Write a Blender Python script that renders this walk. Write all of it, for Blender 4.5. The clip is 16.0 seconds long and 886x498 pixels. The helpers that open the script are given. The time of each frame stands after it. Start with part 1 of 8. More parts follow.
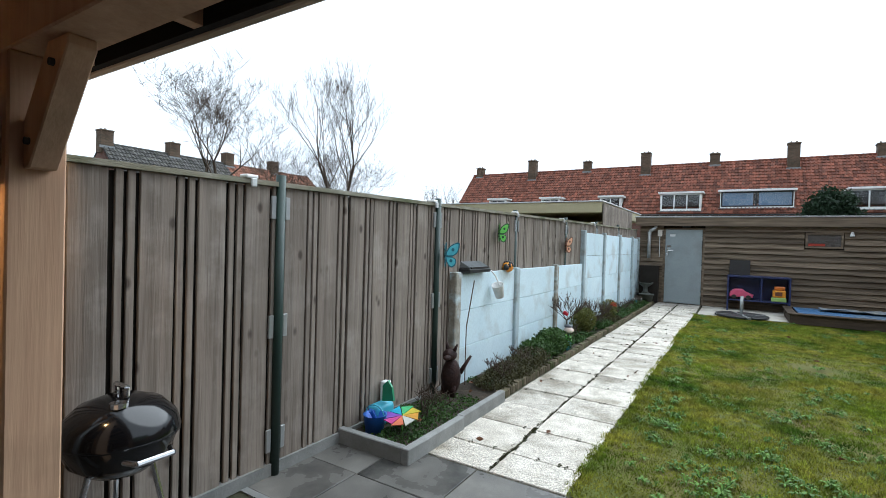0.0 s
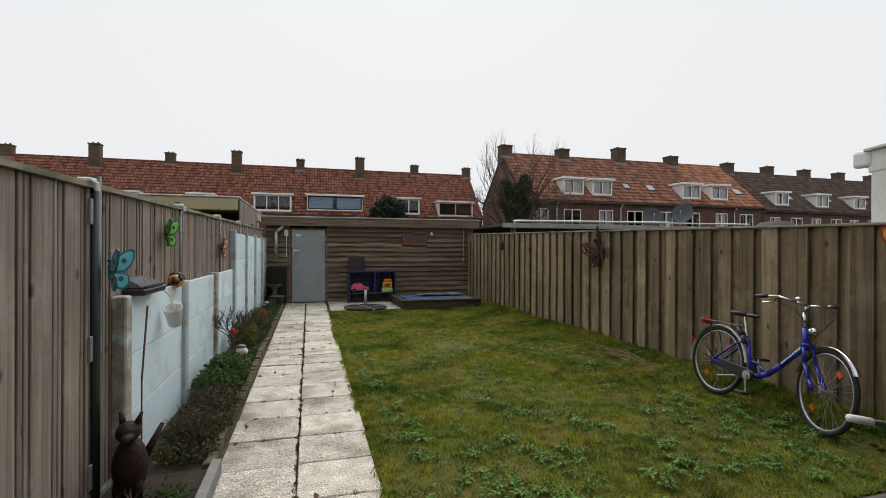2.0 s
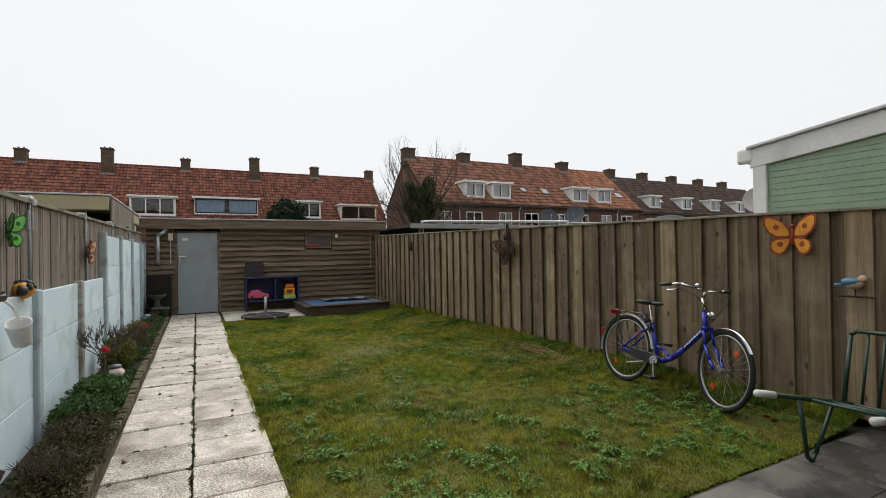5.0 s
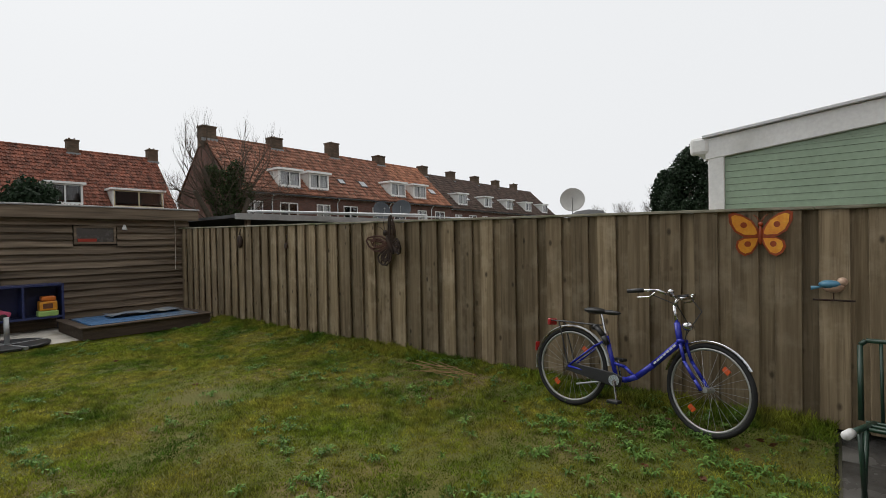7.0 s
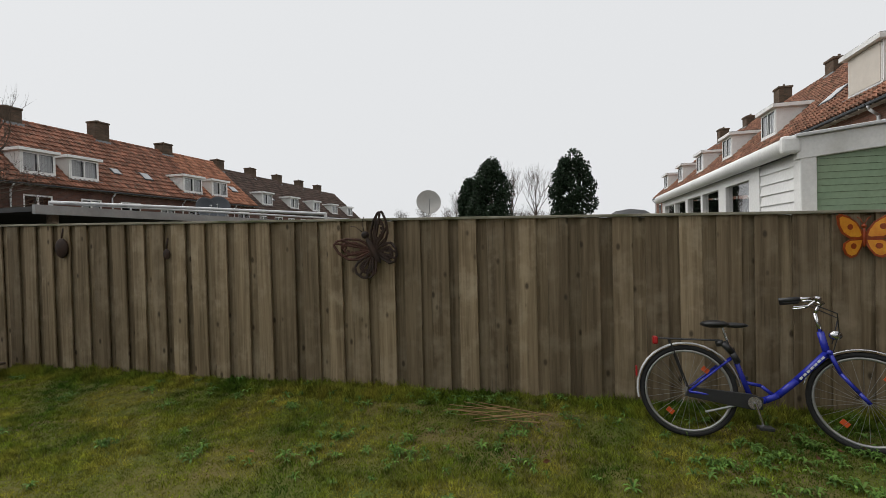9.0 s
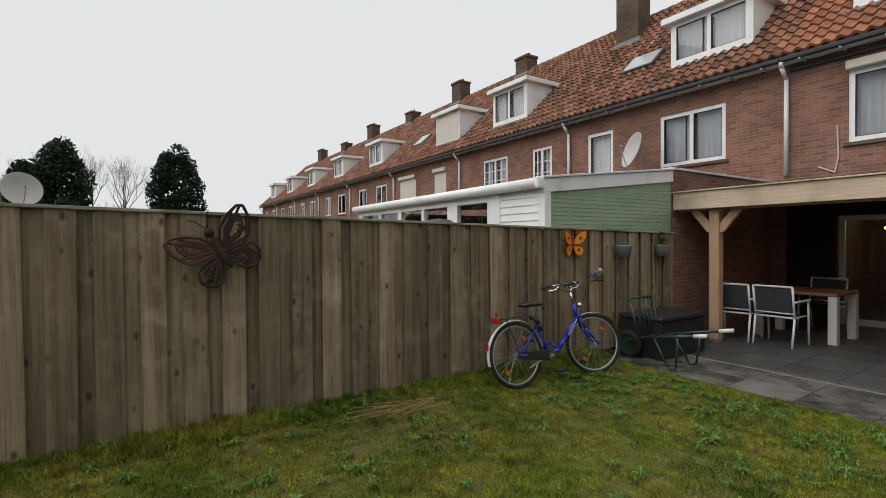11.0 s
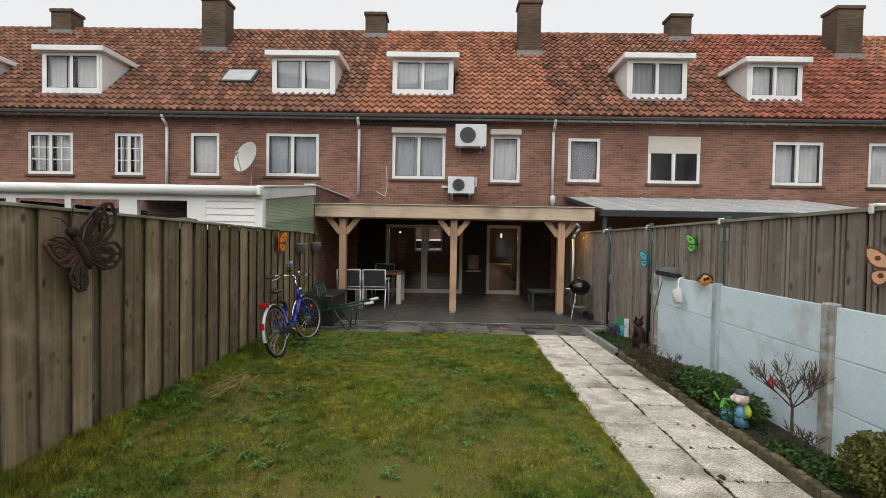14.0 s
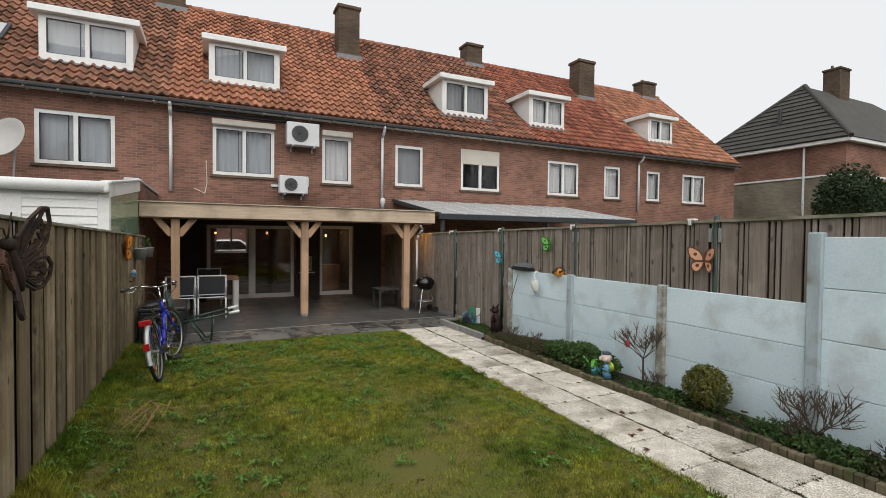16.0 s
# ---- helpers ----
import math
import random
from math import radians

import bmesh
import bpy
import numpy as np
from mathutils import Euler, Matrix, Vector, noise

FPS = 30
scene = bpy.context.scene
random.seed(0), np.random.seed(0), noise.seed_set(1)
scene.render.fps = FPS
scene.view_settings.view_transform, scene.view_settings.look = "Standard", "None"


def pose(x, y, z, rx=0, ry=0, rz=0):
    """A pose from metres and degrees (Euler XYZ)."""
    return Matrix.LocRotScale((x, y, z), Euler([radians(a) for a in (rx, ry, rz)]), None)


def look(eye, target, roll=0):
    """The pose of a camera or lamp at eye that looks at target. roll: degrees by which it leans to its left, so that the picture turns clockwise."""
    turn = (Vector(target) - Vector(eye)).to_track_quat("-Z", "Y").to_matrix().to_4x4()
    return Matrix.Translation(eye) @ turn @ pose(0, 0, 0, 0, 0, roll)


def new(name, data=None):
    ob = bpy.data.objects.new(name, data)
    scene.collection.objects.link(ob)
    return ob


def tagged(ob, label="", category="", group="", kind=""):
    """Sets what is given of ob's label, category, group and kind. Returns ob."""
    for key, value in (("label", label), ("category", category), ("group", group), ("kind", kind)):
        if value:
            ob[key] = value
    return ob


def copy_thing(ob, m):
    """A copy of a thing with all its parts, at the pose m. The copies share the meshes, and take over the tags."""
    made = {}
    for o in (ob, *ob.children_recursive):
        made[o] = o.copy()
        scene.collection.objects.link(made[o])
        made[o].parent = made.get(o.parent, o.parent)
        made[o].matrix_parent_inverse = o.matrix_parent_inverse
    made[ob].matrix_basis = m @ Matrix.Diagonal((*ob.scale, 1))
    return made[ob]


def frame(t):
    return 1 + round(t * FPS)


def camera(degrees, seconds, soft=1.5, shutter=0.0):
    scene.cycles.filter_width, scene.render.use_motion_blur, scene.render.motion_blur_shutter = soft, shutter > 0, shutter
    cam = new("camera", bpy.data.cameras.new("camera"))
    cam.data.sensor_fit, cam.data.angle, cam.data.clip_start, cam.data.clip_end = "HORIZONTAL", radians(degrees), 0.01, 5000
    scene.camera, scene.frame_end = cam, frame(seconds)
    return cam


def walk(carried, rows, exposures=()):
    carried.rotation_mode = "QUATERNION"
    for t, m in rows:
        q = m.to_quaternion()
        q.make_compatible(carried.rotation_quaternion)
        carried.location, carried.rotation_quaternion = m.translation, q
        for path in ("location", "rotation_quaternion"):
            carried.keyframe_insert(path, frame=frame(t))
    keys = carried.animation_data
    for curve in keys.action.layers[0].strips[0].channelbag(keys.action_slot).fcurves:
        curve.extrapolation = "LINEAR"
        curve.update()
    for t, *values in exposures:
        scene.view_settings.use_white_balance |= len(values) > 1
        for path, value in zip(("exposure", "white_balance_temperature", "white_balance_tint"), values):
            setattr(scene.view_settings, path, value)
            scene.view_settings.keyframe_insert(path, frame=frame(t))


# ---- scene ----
cam = camera(85.8, 16.0, 0.5)
PATH = [
    (0, (0.097, -0.023, 1.468), (-0.958, 1.675, 1.439), 1.7),
    (0.5, (-0.347, 0.116, 1.445), (-0.905, 2.036, 1.438), 1.3),
    (1, (-0.735, 0.296, 1.472), (-0.846, 2.293, 1.466), 1.2),
    (1.5, (-1.006, 0.453, 1.478), (-0.762, 2.438, 1.481), 0.9),
    (2, (-1.163, 0.665, 1.474), (-0.621, 2.59, 1.474), 0.2),
    (2.5, (-1.24, 0.769, 1.484), (-0.518, 2.634, 1.487), -0.3),
    (3, (-1.251, 0.805, 1.475), (-0.46, 2.642, 1.486), -0.7),
    (3.5, (-1.251, 0.812, 1.468), (-0.413, 2.628, 1.485), -0.9),
    (6, (-1.157, 1.489, 1.371), (-0.04, 3.148, 1.367), -1.2),
    (6.5, (-1.165, 2.065, 1.415), (0.177, 3.549, 1.407), -0.8),
    (7, (-1.147, 2.74, 1.474), (0.395, 4.014, 1.448), -1.1),
    (7.5, (-1.204, 3.443, 1.512), (0.453, 4.562, 1.475), -1.2),
    (8, (-1.172, 4.151, 1.554), (0.576, 5.121, 1.506), -1.5),
    (10.5, (-0.95, 7.273, 1.503), (0.939, 6.618, 1.495), -0.8),
    (11, (-0.85, 7.9, 1.537), (0.824, 6.805, 1.505), -0.4),
    (11.5, (-0.794, 8.553, 1.569), (0.592, 7.111, 1.514), 0.1),
    (12, (-0.698, 9.224, 1.554), (0.393, 7.548, 1.506), 0.6),
    (12.5, (-0.557, 9.803, 1.535), (0.244, 7.971, 1.488), 0.6),
    (13, (-0.314, 10.268, 1.57), (0.226, 8.343, 1.52), 0.7),
    (13.5, (0.096, 10.589, 1.583), (0.391, 8.612, 1.532), 0.8),
    (14, (0.608, 10.715, 1.629), (0.638, 8.716, 1.576), 1.0),
    (14.5, (1.109, 10.808, 1.633), (0.894, 8.82, 1.578), 1.0),
    (15, (1.586, 10.766, 1.611), (1.146, 8.816, 1.552), 1.1),
    (15.5, (1.989, 10.756, 1.632), (1.316, 8.874, 1.578), 0.9),
    (16, (2.258, 10.808, 1.681), (1.39, 9.007, 1.632), 0.6),
]
walk(cam, [(t, look(eye, target, roll)) for t, eye, target, roll in PATH],
     [(0, 0.85, 5600, 4), (0.5, 0.52, 5950, 7), (1, 0.30, 6300, 9), (1.5, 0.18, 6450, 10), (3, 0.20, 6450, 10), (3.5, 0.27, 6450, 10), (6, 0.25, 6450, 10), (7.5, 0.15, 6450, 10), (10.5, 0.04, 6450, 10), (11, 0.06, 6450, 10), (13, 0.13, 6450, 10), (14.5, 0.21, 6450, 10), (16, 0.21, 6450, 10)])

# ---- world and sun: an overcast winter sky ----
world = bpy.data.worlds.new("overcast_sky")
scene.world = world
world.use_nodes = True
wn, wl = world.node_tree.nodes, world.node_tree.links
sky = wn.new("ShaderNodeTexSky")
sky.sky_type, sky.sun_disc = "NISHITA", False
sky.sun_elevation, sky.sun_rotation = radians(52), radians(12)
sky.air_density, sky.dust_density = 2.0, 6.0
pale = wn.new("ShaderNodeHueSaturation")
pale.inputs["Saturation"].default_value = 0.1
pale.inputs["Value"].default_value = 0.1
cloud = wn.new("ShaderNodeMix")
cloud.data_type = "RGBA"
cloud.inputs["Factor"].default_value = 0.96
cloud.inputs["B"].default_value = (0.755, 0.765, 0.775, 1)
wl.new(sky.outputs["Color"], pale.inputs["Color"])
wl.new(pale.outputs["Color"], cloud.inputs["A"])
wl.new(cloud.outputs["Result"], wn["Background"].inputs["Color"])
wn["Background"].inputs["Strength"].default_value = 1.0
sun_data = bpy.data.lights.new("sun", "SUN")
sun_data.energy, sun_data.angle, sun_data.color = 1.95, radians(70), (1.0, 0.97, 0.93)
sun = new("sun", sun_data)
sun.matrix_world = look((3.5, 22.0, 21), (0, 6, 0))


# ---- materials ----
def mat(name, c1, c2=None, scale=6.0, rough=0.7, rough2=None, bump=0.15, fine=60.0, stretch=(1, 1, 1), vary=0.0,
        island=0.0, metal=0.0, stain=None, stain_scale=0.7, stain_at=0.55, spec=None, grit=0.05):
    """A noise-driven surface: two colours, a fine grain, large stains, and variation from piece to piece."""
    m = bpy.data.materials.new(name)
    m.use_nodes = True
    n, l = m.node_tree.nodes, m.node_tree.links
    b = n["Principled BSDF"]
    c2 = c2 or tuple(v * 0.75 for v in c1)
    tc = n.new("ShaderNodeTexCoord")
    mp = n.new("ShaderNodeMapping")
    mp.inputs["Scale"].default_value = stretch
    l.new(tc.outputs["Object"], mp.inputs["Vector"])
    base = mp.outputs["Vector"]
    info = n.new("ShaderNodeObjectInfo")
    if vary:
        shift = n.new("ShaderNodeVectorMath")
        shift.operation = "ADD"
        l.new(mp.outputs["Vector"], shift.inputs[0])
        far = n.new("ShaderNodeMath")
        far.operation = "MULTIPLY"
        far.inputs[1].default_value = 37.0
        l.new(info.outputs["Random"], far.inputs[0])
        l.new(far.outputs[0], shift.inputs[1])
        base = shift.outputs[0]
        drift = n.new("ShaderNodeVectorMath")
        drift.operation = "ADD"
        l.new(tc.outputs["Object"], drift.inputs[0])
        l.new(far.outputs[0], drift.inputs[1])
    n1 = n.new("ShaderNodeTexNoise")
    n1.inputs["Scale"].default_value, n1.inputs["Detail"].default_value, n1.inputs["Roughness"].default_value = scale, 5, 0.65
    n2 = n.new("ShaderNodeTexNoise")
    n2.inputs["Scale"].default_value, n2.inputs["Detail"].default_value = fine, 3
    for q in (n1, n2):
        l.new(base, q.inputs["Vector"])
    ramp = n.new("ShaderNodeMapRange")
    ramp.inputs["From Min"].default_value, ramp.inputs["From Max"].default_value = 0.32, 0.68
    l.new(n1.outputs["Fac"], ramp.inputs["Value"])
    mix = n.new("ShaderNodeMix")
    mix.data_type = "RGBA"
    mix.inputs["A"].default_value, mix.inputs["B"].default_value = (*c1, 1), (*c2, 1)
    l.new(ramp.outputs[0], mix.inputs["Factor"])
    colour = mix.outputs["Result"]
    if stain:
        ns = n.new("ShaderNodeTexNoise")
        ns.inputs["Scale"].default_value, ns.inputs["Detail"].default_value = stain_scale, 6
        l.new(drift.outputs[0] if vary else tc.outputs["Object"], ns.inputs["Vector"])
        rs = n.new("ShaderNodeMapRange")
        rs.inputs["From Min"].default_value, rs.inputs["From Max"].default_value = stain_at - 0.04, stain_at + 0.16
        l.new(ns.outputs["Fac"], rs.inputs["Value"])
        ms = n.new("ShaderNodeMix")
        ms.data_type = "RGBA"
        ms.inputs["B"].default_value = (*stain, 1)
        l.new(rs.outputs[0], ms.inputs["Factor"])
        l.new(colour, ms.inputs["A"])
        colour = ms.outputs["Result"]
    if vary or island:
        hs = n.new("ShaderNodeHueSaturation")
        rr = n.new("ShaderNodeMapRange")
        amount = vary or island
        rr.inputs["To Min"].default_value, rr.inputs["To Max"].default_value = 1 - amount, 1 + amount
        if vary:
            l.new(info.outputs["Random"], rr.inputs["Value"])
        else:
            geo = n.new("ShaderNodeNewGeometry")
            l.new(geo.outputs["Random Per Island"], rr.inputs["Value"])
        l.new(rr.outputs[0], hs.inputs["Value"])
        l.new(colour, hs.inputs["Color"])
        colour = hs.outputs["Color"]
    grain = n.new("ShaderNodeMapRange")
    grain.inputs["From Min"].default_value, grain.inputs["From Max"].default_value = 0.3, 0.7
    grain.inputs["To Min"].default_value, grain.inputs["To Max"].default_value = 1 - grit, 1 + grit
    l.new(n2.outputs["Fac"], grain.inputs["Value"])
    gs = n.new("ShaderNodeHueSaturation")
    l.new(grain.outputs[0], gs.inputs["Value"])
    l.new(colour, gs.inputs["Color"])
    l.new(gs.outputs["Color"], b.inputs["Base Color"])
    b.inputs["Metallic"].default_value = metal
    b.inputs["Specular IOR Level"].default_value = spec if spec is not None else (0.5 if rough < 0.5 else 0.18)
    rg = n.new("ShaderNodeMapRange")
    rg.inputs["To Min"].default_value, rg.inputs["To Max"].default_value = rough, rough if rough2 is None else rough2
    rg.inputs["From Min"].default_value, rg.inputs["From Max"].default_value = 0.4, 0.6
    l.new(n1.outputs["Fac"], rg.inputs["Value"])
    l.new(rg.outputs[0], b.inputs["Roughness"])
    if bump:
        bp = n.new("ShaderNodeBump")
        bp.inputs["Strength"].default_value, bp.inputs["Distance"].default_value = bump, 0.01
        l.new(n2.outputs["Fac"], bp.inputs["Height"])
        l.new(bp.outputs["Normal"], b.inputs["Normal"])
    return m


def plank_mat(name, light, dark, worn, knot, vary=0.25):
    """Weathered upright boards: streaks along the grain, worn patches, knots, and a tone of its own for each board."""
    m = bpy.data.materials.new(name)
    m.use_nodes = True
    n, l = m.node_tree.nodes, m.node_tree.links
    b = n["Principled BSDF"]
    tc, info = n.new("ShaderNodeTexCoord"), n.new("ShaderNodeObjectInfo")
    far = n.new("ShaderNodeMath")
    far.operation = "MULTIPLY"
    far.inputs[1].default_value = 53.0
    l.new(info.outputs["Random"], far.inputs[0])
    shift = n.new("ShaderNodeVectorMath")
    shift.operation = "ADD"
    l.new(tc.outputs["Object"], shift.inputs[0])
    l.new(far.outputs[0], shift.inputs[1])

    def field(kind, stretch, scale, low, high, detail=5):
        mp = n.new("ShaderNodeMapping")
        mp.inputs["Scale"].default_value = stretch
        l.new(shift.outputs[0], mp.inputs["Vector"])
        q = n.new(kind)
        q.inputs["Scale"].default_value = scale
        if kind == "ShaderNodeTexNoise":
            q.inputs["Detail"].default_value, q.inputs["Roughness"].default_value = detail, 0.62
        l.new(mp.outputs["Vector"], q.inputs["Vector"])
        r = n.new("ShaderNodeMapRange")
        r.inputs["From Min"].default_value, r.inputs["From Max"].default_value = low, high
        l.new(q.outputs[0], r.inputs["Value"])
        return r.outputs[0]

    def blend(fac, a, c, strength=1.0):
        k = n.new("ShaderNodeMath")
        k.operation = "MULTIPLY"
        k.inputs[1].default_value = strength
        l.new(fac, k.inputs[0])
        q = n.new("ShaderNodeMix")
        q.data_type = "RGBA"
        l.new(k.outputs[0], q.inputs["Factor"])
        if isinstance(a, tuple):
            q.inputs["A"].default_value = (*a, 1)
        else:
            l.new(a, q.inputs["A"])
        q.inputs["B"].default_value = (*c, 1)
        return q.outputs["Result"]

    colour = blend(field("ShaderNodeTexNoise", (20, 20, 1.1), 1.0, 0.34, 0.66), light, dark)
    colour = blend(field("ShaderNodeTexNoise", (1, 1, 1.6), 3.2, 0.50, 0.72, 6), colour, worn, 0.75)
    colour = blend(field("ShaderNodeTexNoise", (1, 1, 1.2), 2.1, 0.54, 0.74, 7), colour, dark, 0.8)
    colour = blend(field("ShaderNodeTexNoise", (70, 70, 3), 1.0, 0.55, 0.75, 3), colour, knot, 0.45)
    colour = blend(field("ShaderNodeTexVoronoi", (7, 7, 6.5), 1.0, 0.16, 0.07), colour, knot, 0.85)
    hs, rr = n.new("ShaderNodeHueSaturation"), n.new("ShaderNodeMapRange")
    rr.inputs["To Min"].default_value, rr.inputs["To Max"].default_value = 1 - vary, 1 + vary
    l.new(info.outputs["Random"], rr.inputs["Value"])
    l.new(rr.outputs[0], hs.inputs["Value"])
    l.new(colour, hs.inputs["Color"])
    l.new(hs.outputs["Color"], b.inputs["Base Color"])
    b.inputs["Roughness"].default_value, b.inputs["Specular IOR Level"].default_value = 0.85, 0.2
    bp = n.new("ShaderNodeBump")
    bp.inputs["Strength"].default_value, bp.inputs["Distance"].default_value = 0.5, 0.006
    l.new(field("ShaderNodeTexNoise", (45, 45, 2), 1.0, 0.3, 0.7), bp.inputs["Height"])
    l.new(bp.outputs["Normal"], b.inputs["Normal"])
    return m


def brick_mat(name, c1, c2, joint, width=0.215, height=0.0625):
    m = bpy.data.materials.new(name)
    m.use_nodes = True
    n, l = m.node_tree.nodes, m.node_tree.links
    b = n["Principled BSDF"]
    tc = n.new("ShaderNodeTexCoord")
    sp = n.new("ShaderNodeSeparateXYZ")
    ad = n.new("ShaderNodeMath")
    cb = n.new("ShaderNodeCombineXYZ")
    l.new(tc.outputs["Object"], sp.inputs[0])
    l.new(sp.outputs["X"], ad.inputs[0])
    l.new(sp.outputs["Y"], ad.inputs[1])
    l.new(ad.outputs[0], cb.inputs["X"])
    l.new(sp.outputs["Z"], cb.inputs["Y"])
    bt = n.new("ShaderNodeTexBrick")
    bt.inputs["Scale"].default_value, bt.inputs["Mortar Size"].default_value = 1.0, 0.006
    bt.inputs["Brick Width"].default_value, bt.inputs["Row Height"].default_value = width, height
    bt.inputs["Color1"].default_value, bt.inputs["Color2"].default_value, bt.inputs["Mortar"].default_value = (*c1, 1), (*c2, 1), (*joint, 1)
    l.new(cb.outputs[0], bt.inputs["Vector"])
    ns = n.new("ShaderNodeTexNoise")
    ns.inputs["Scale"].default_value, ns.inputs["Detail"].default_value = 0.8, 6
    l.new(tc.outputs["Object"], ns.inputs["Vector"])
    mr = n.new("ShaderNodeMapRange")
    mr.inputs["From Min"].default_value, mr.inputs["From Max"].default_value = 0.3, 0.7
    mr.inputs["To Min"].default_value, mr.inputs["To Max"].default_value = 0.7, 1.3
    l.new(ns.outputs["Fac"], mr.inputs["Value"])
    hs = n.new("ShaderNodeHueSaturation")
    l.new(mr.outputs[0], hs.inputs["Value"])
    l.new(bt.outputs["Color"], hs.inputs["Color"])
    l.new(hs.outputs["Color"], b.inputs["Base Color"])
    b.inputs["Roughness"].default_value = 0.9
    b.inputs["Specular IOR Level"].default_value = 0.15
    bp = n.new("ShaderNodeBump")
    bp.inputs["Strength"].default_value, bp.inputs["Distance"].default_value = 0.6, 0.008
    bp.invert = True
    l.new(bt.outputs["Fac"], bp.inputs["Height"])
    l.new(bp.outputs["Normal"], b.inputs["Normal"])
    return m


def thin_leaf(m, share):
    """Lets daylight through the thin blades of a leaf material."""
    n, l = m.node_tree.nodes, m.node_tree.links
    b = n["Principled BSDF"]
    thin, both = n.new("ShaderNodeBsdfTranslucent"), n.new("ShaderNodeMixShader")
    l.new(b.inputs["Base Color"].links[0].from_socket, thin.inputs["Color"])
    both.inputs[0].default_value = share
    l.new(b.outputs[0], both.inputs[1])
    l.new(thin.outputs[0], both.inputs[2])
    l.new(both.outputs[0], n["Material Output"].inputs["Surface"])
    return m


def glass_mat(name, tint=(1, 1, 1), rough=0.0):
    m = bpy.data.materials.new(name)
    m.use_nodes = True
    b = m.node_tree.nodes["Principled BSDF"]
    b.inputs["Base Color"].default_value = (*tint, 1)
    b.inputs["Transmission Weight"].default_value = 1.0
    b.inputs["Roughness"].default_value, b.inputs["IOR"].default_value = rough, 1.45
    return m


def glow_mat(name, colour, strength):
    m = bpy.data.materials.new(name)
    m.use_nodes = True
    b = m.node_tree.nodes["Principled BSDF"]
    b.inputs["Emission Color"].default_value = (*colour, 1)
    b.inputs["Emission Strength"].default_value = strength
    return m


GRAIN = (22, 22, 1.2)
FINE_GRAIN = (30, 30, 1.2)
M_FENCE_L = plank_mat("weathered_grey_boards", (0.30, 0.254, 0.212), (0.172, 0.143, 0.118), (0.365, 0.323, 0.283), (0.07, 0.055, 0.045), 0.16)
M_FENCE_R = plank_mat("mossy_brown_boards", (0.285, 0.220, 0.138), (0.132, 0.098, 0.058), (0.365, 0.298, 0.205), (0.05, 0.038, 0.025), 0.30)
M_CAP = mat("mossy_cap_board", (0.20, 0.185, 0.125), (0.36, 0.34, 0.28), 3, 0.9, None, 0.5, 30, (8, 1, 8), stain=(0.07, 0.09, 0.03), stain_scale=2)
M_TRIM_GREEN = mat("green_post_paint", (0.018, 0.042, 0.032), (0.013, 0.03, 0.024), 4, 0.45, None, 0.1)
# near-black for the shade in fence gaps; also colours shed wall and crate
M_BACK = mat("near_black_fill", (0.03, 0.026, 0.022), None, 4, 0.95)
M_BLUE = mat("pale_blue_concrete_paint", (0.68, 0.80, 0.85), (0.61, 0.74, 0.80), 1.6, 0.75, 0.85, 0.3, 45, stain=(0.50, 0.56, 0.57), stain_scale=2.6, stain_at=0.56, vary=0.05)
M_BLUE_POST = mat("grimy_blue_post_paint", (0.47, 0.56, 0.60), (0.36, 0.42, 0.44), 2.2, 0.85, None, 0.4, 40, (6, 6, 1), stain=(0.25, 0.25, 0.22), stain_scale=5, stain_at=0.56)
M_PEEL = mat("peeling_concrete", (0.40, 0.38, 0.33), (0.22, 0.20, 0.16), 9, 0.95, None, 0.6, 40, stain=(0.52, 0.6, 0.63), stain_scale=8, stain_at=0.55)
M_PATH = mat("pale_gravel_concrete", (0.66, 0.615, 0.54), (0.42, 0.38, 0.32), 7, 0.85, None, 1.0, 90, vary=0.12, stain=(0.25, 0.22, 0.17), stain_scale=2.4, stain_at=0.54, grit=0.6)
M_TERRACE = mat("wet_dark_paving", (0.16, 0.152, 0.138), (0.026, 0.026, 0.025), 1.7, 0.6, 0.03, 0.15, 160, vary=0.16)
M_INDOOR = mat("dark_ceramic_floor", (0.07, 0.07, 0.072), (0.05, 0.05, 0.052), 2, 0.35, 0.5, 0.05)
M_JOINT = mat("sandy_joint", (0.10, 0.088, 0.066), (0.045, 0.05, 0.026), 9, 0.95, None, 0.6, 60)
M_SOIL = mat("damp_garden_soil", (0.055, 0.042, 0.03), (0.03, 0.024, 0.018), 8, 0.95, None, 1.0, 40)
M_LAWN = mat("lawn_earth", (0.07, 0.095, 0.016), (0.12, 0.095, 0.03), 1.1, 0.95, None, 1.0, 40, stain=(0.16, 0.115, 0.07), stain_scale=0.55, stain_at=0.6)
M_GROUND = mat("rough_far_ground", (0.10, 0.10, 0.06), (0.07, 0.07, 0.05), 0.3, 0.95, None, 0.3, 8)
M_SLAB = mat("pale_concrete_slab", (0.52, 0.49, 0.43), (0.40, 0.37, 0.32), 3, 0.9, None, 0.5, 60, stain=(0.25, 0.22, 0.16), stain_scale=2)
M_KERB = mat("grey_kerb_concrete", (0.27, 0.27, 0.26), (0.19, 0.19, 0.18), 6, 0.9, None, 0.4, 80, vary=0.1)
M_EDGE = mat("brown_edging", (0.17, 0.14, 0.095), (0.085, 0.07, 0.045), 8, 0.95, None, 0.6, 60, vary=0.25, stain=(0.06, 0.075, 0.025), stain_scale=4)
M_SHED = mat("dark_waney_boards", (0.25, 0.195, 0.14), (0.085, 0.065, 0.048), 1.0, 0.85, None, 0.4, 4, (1.2, 22, 22), vary=0.28, grit=0.2)
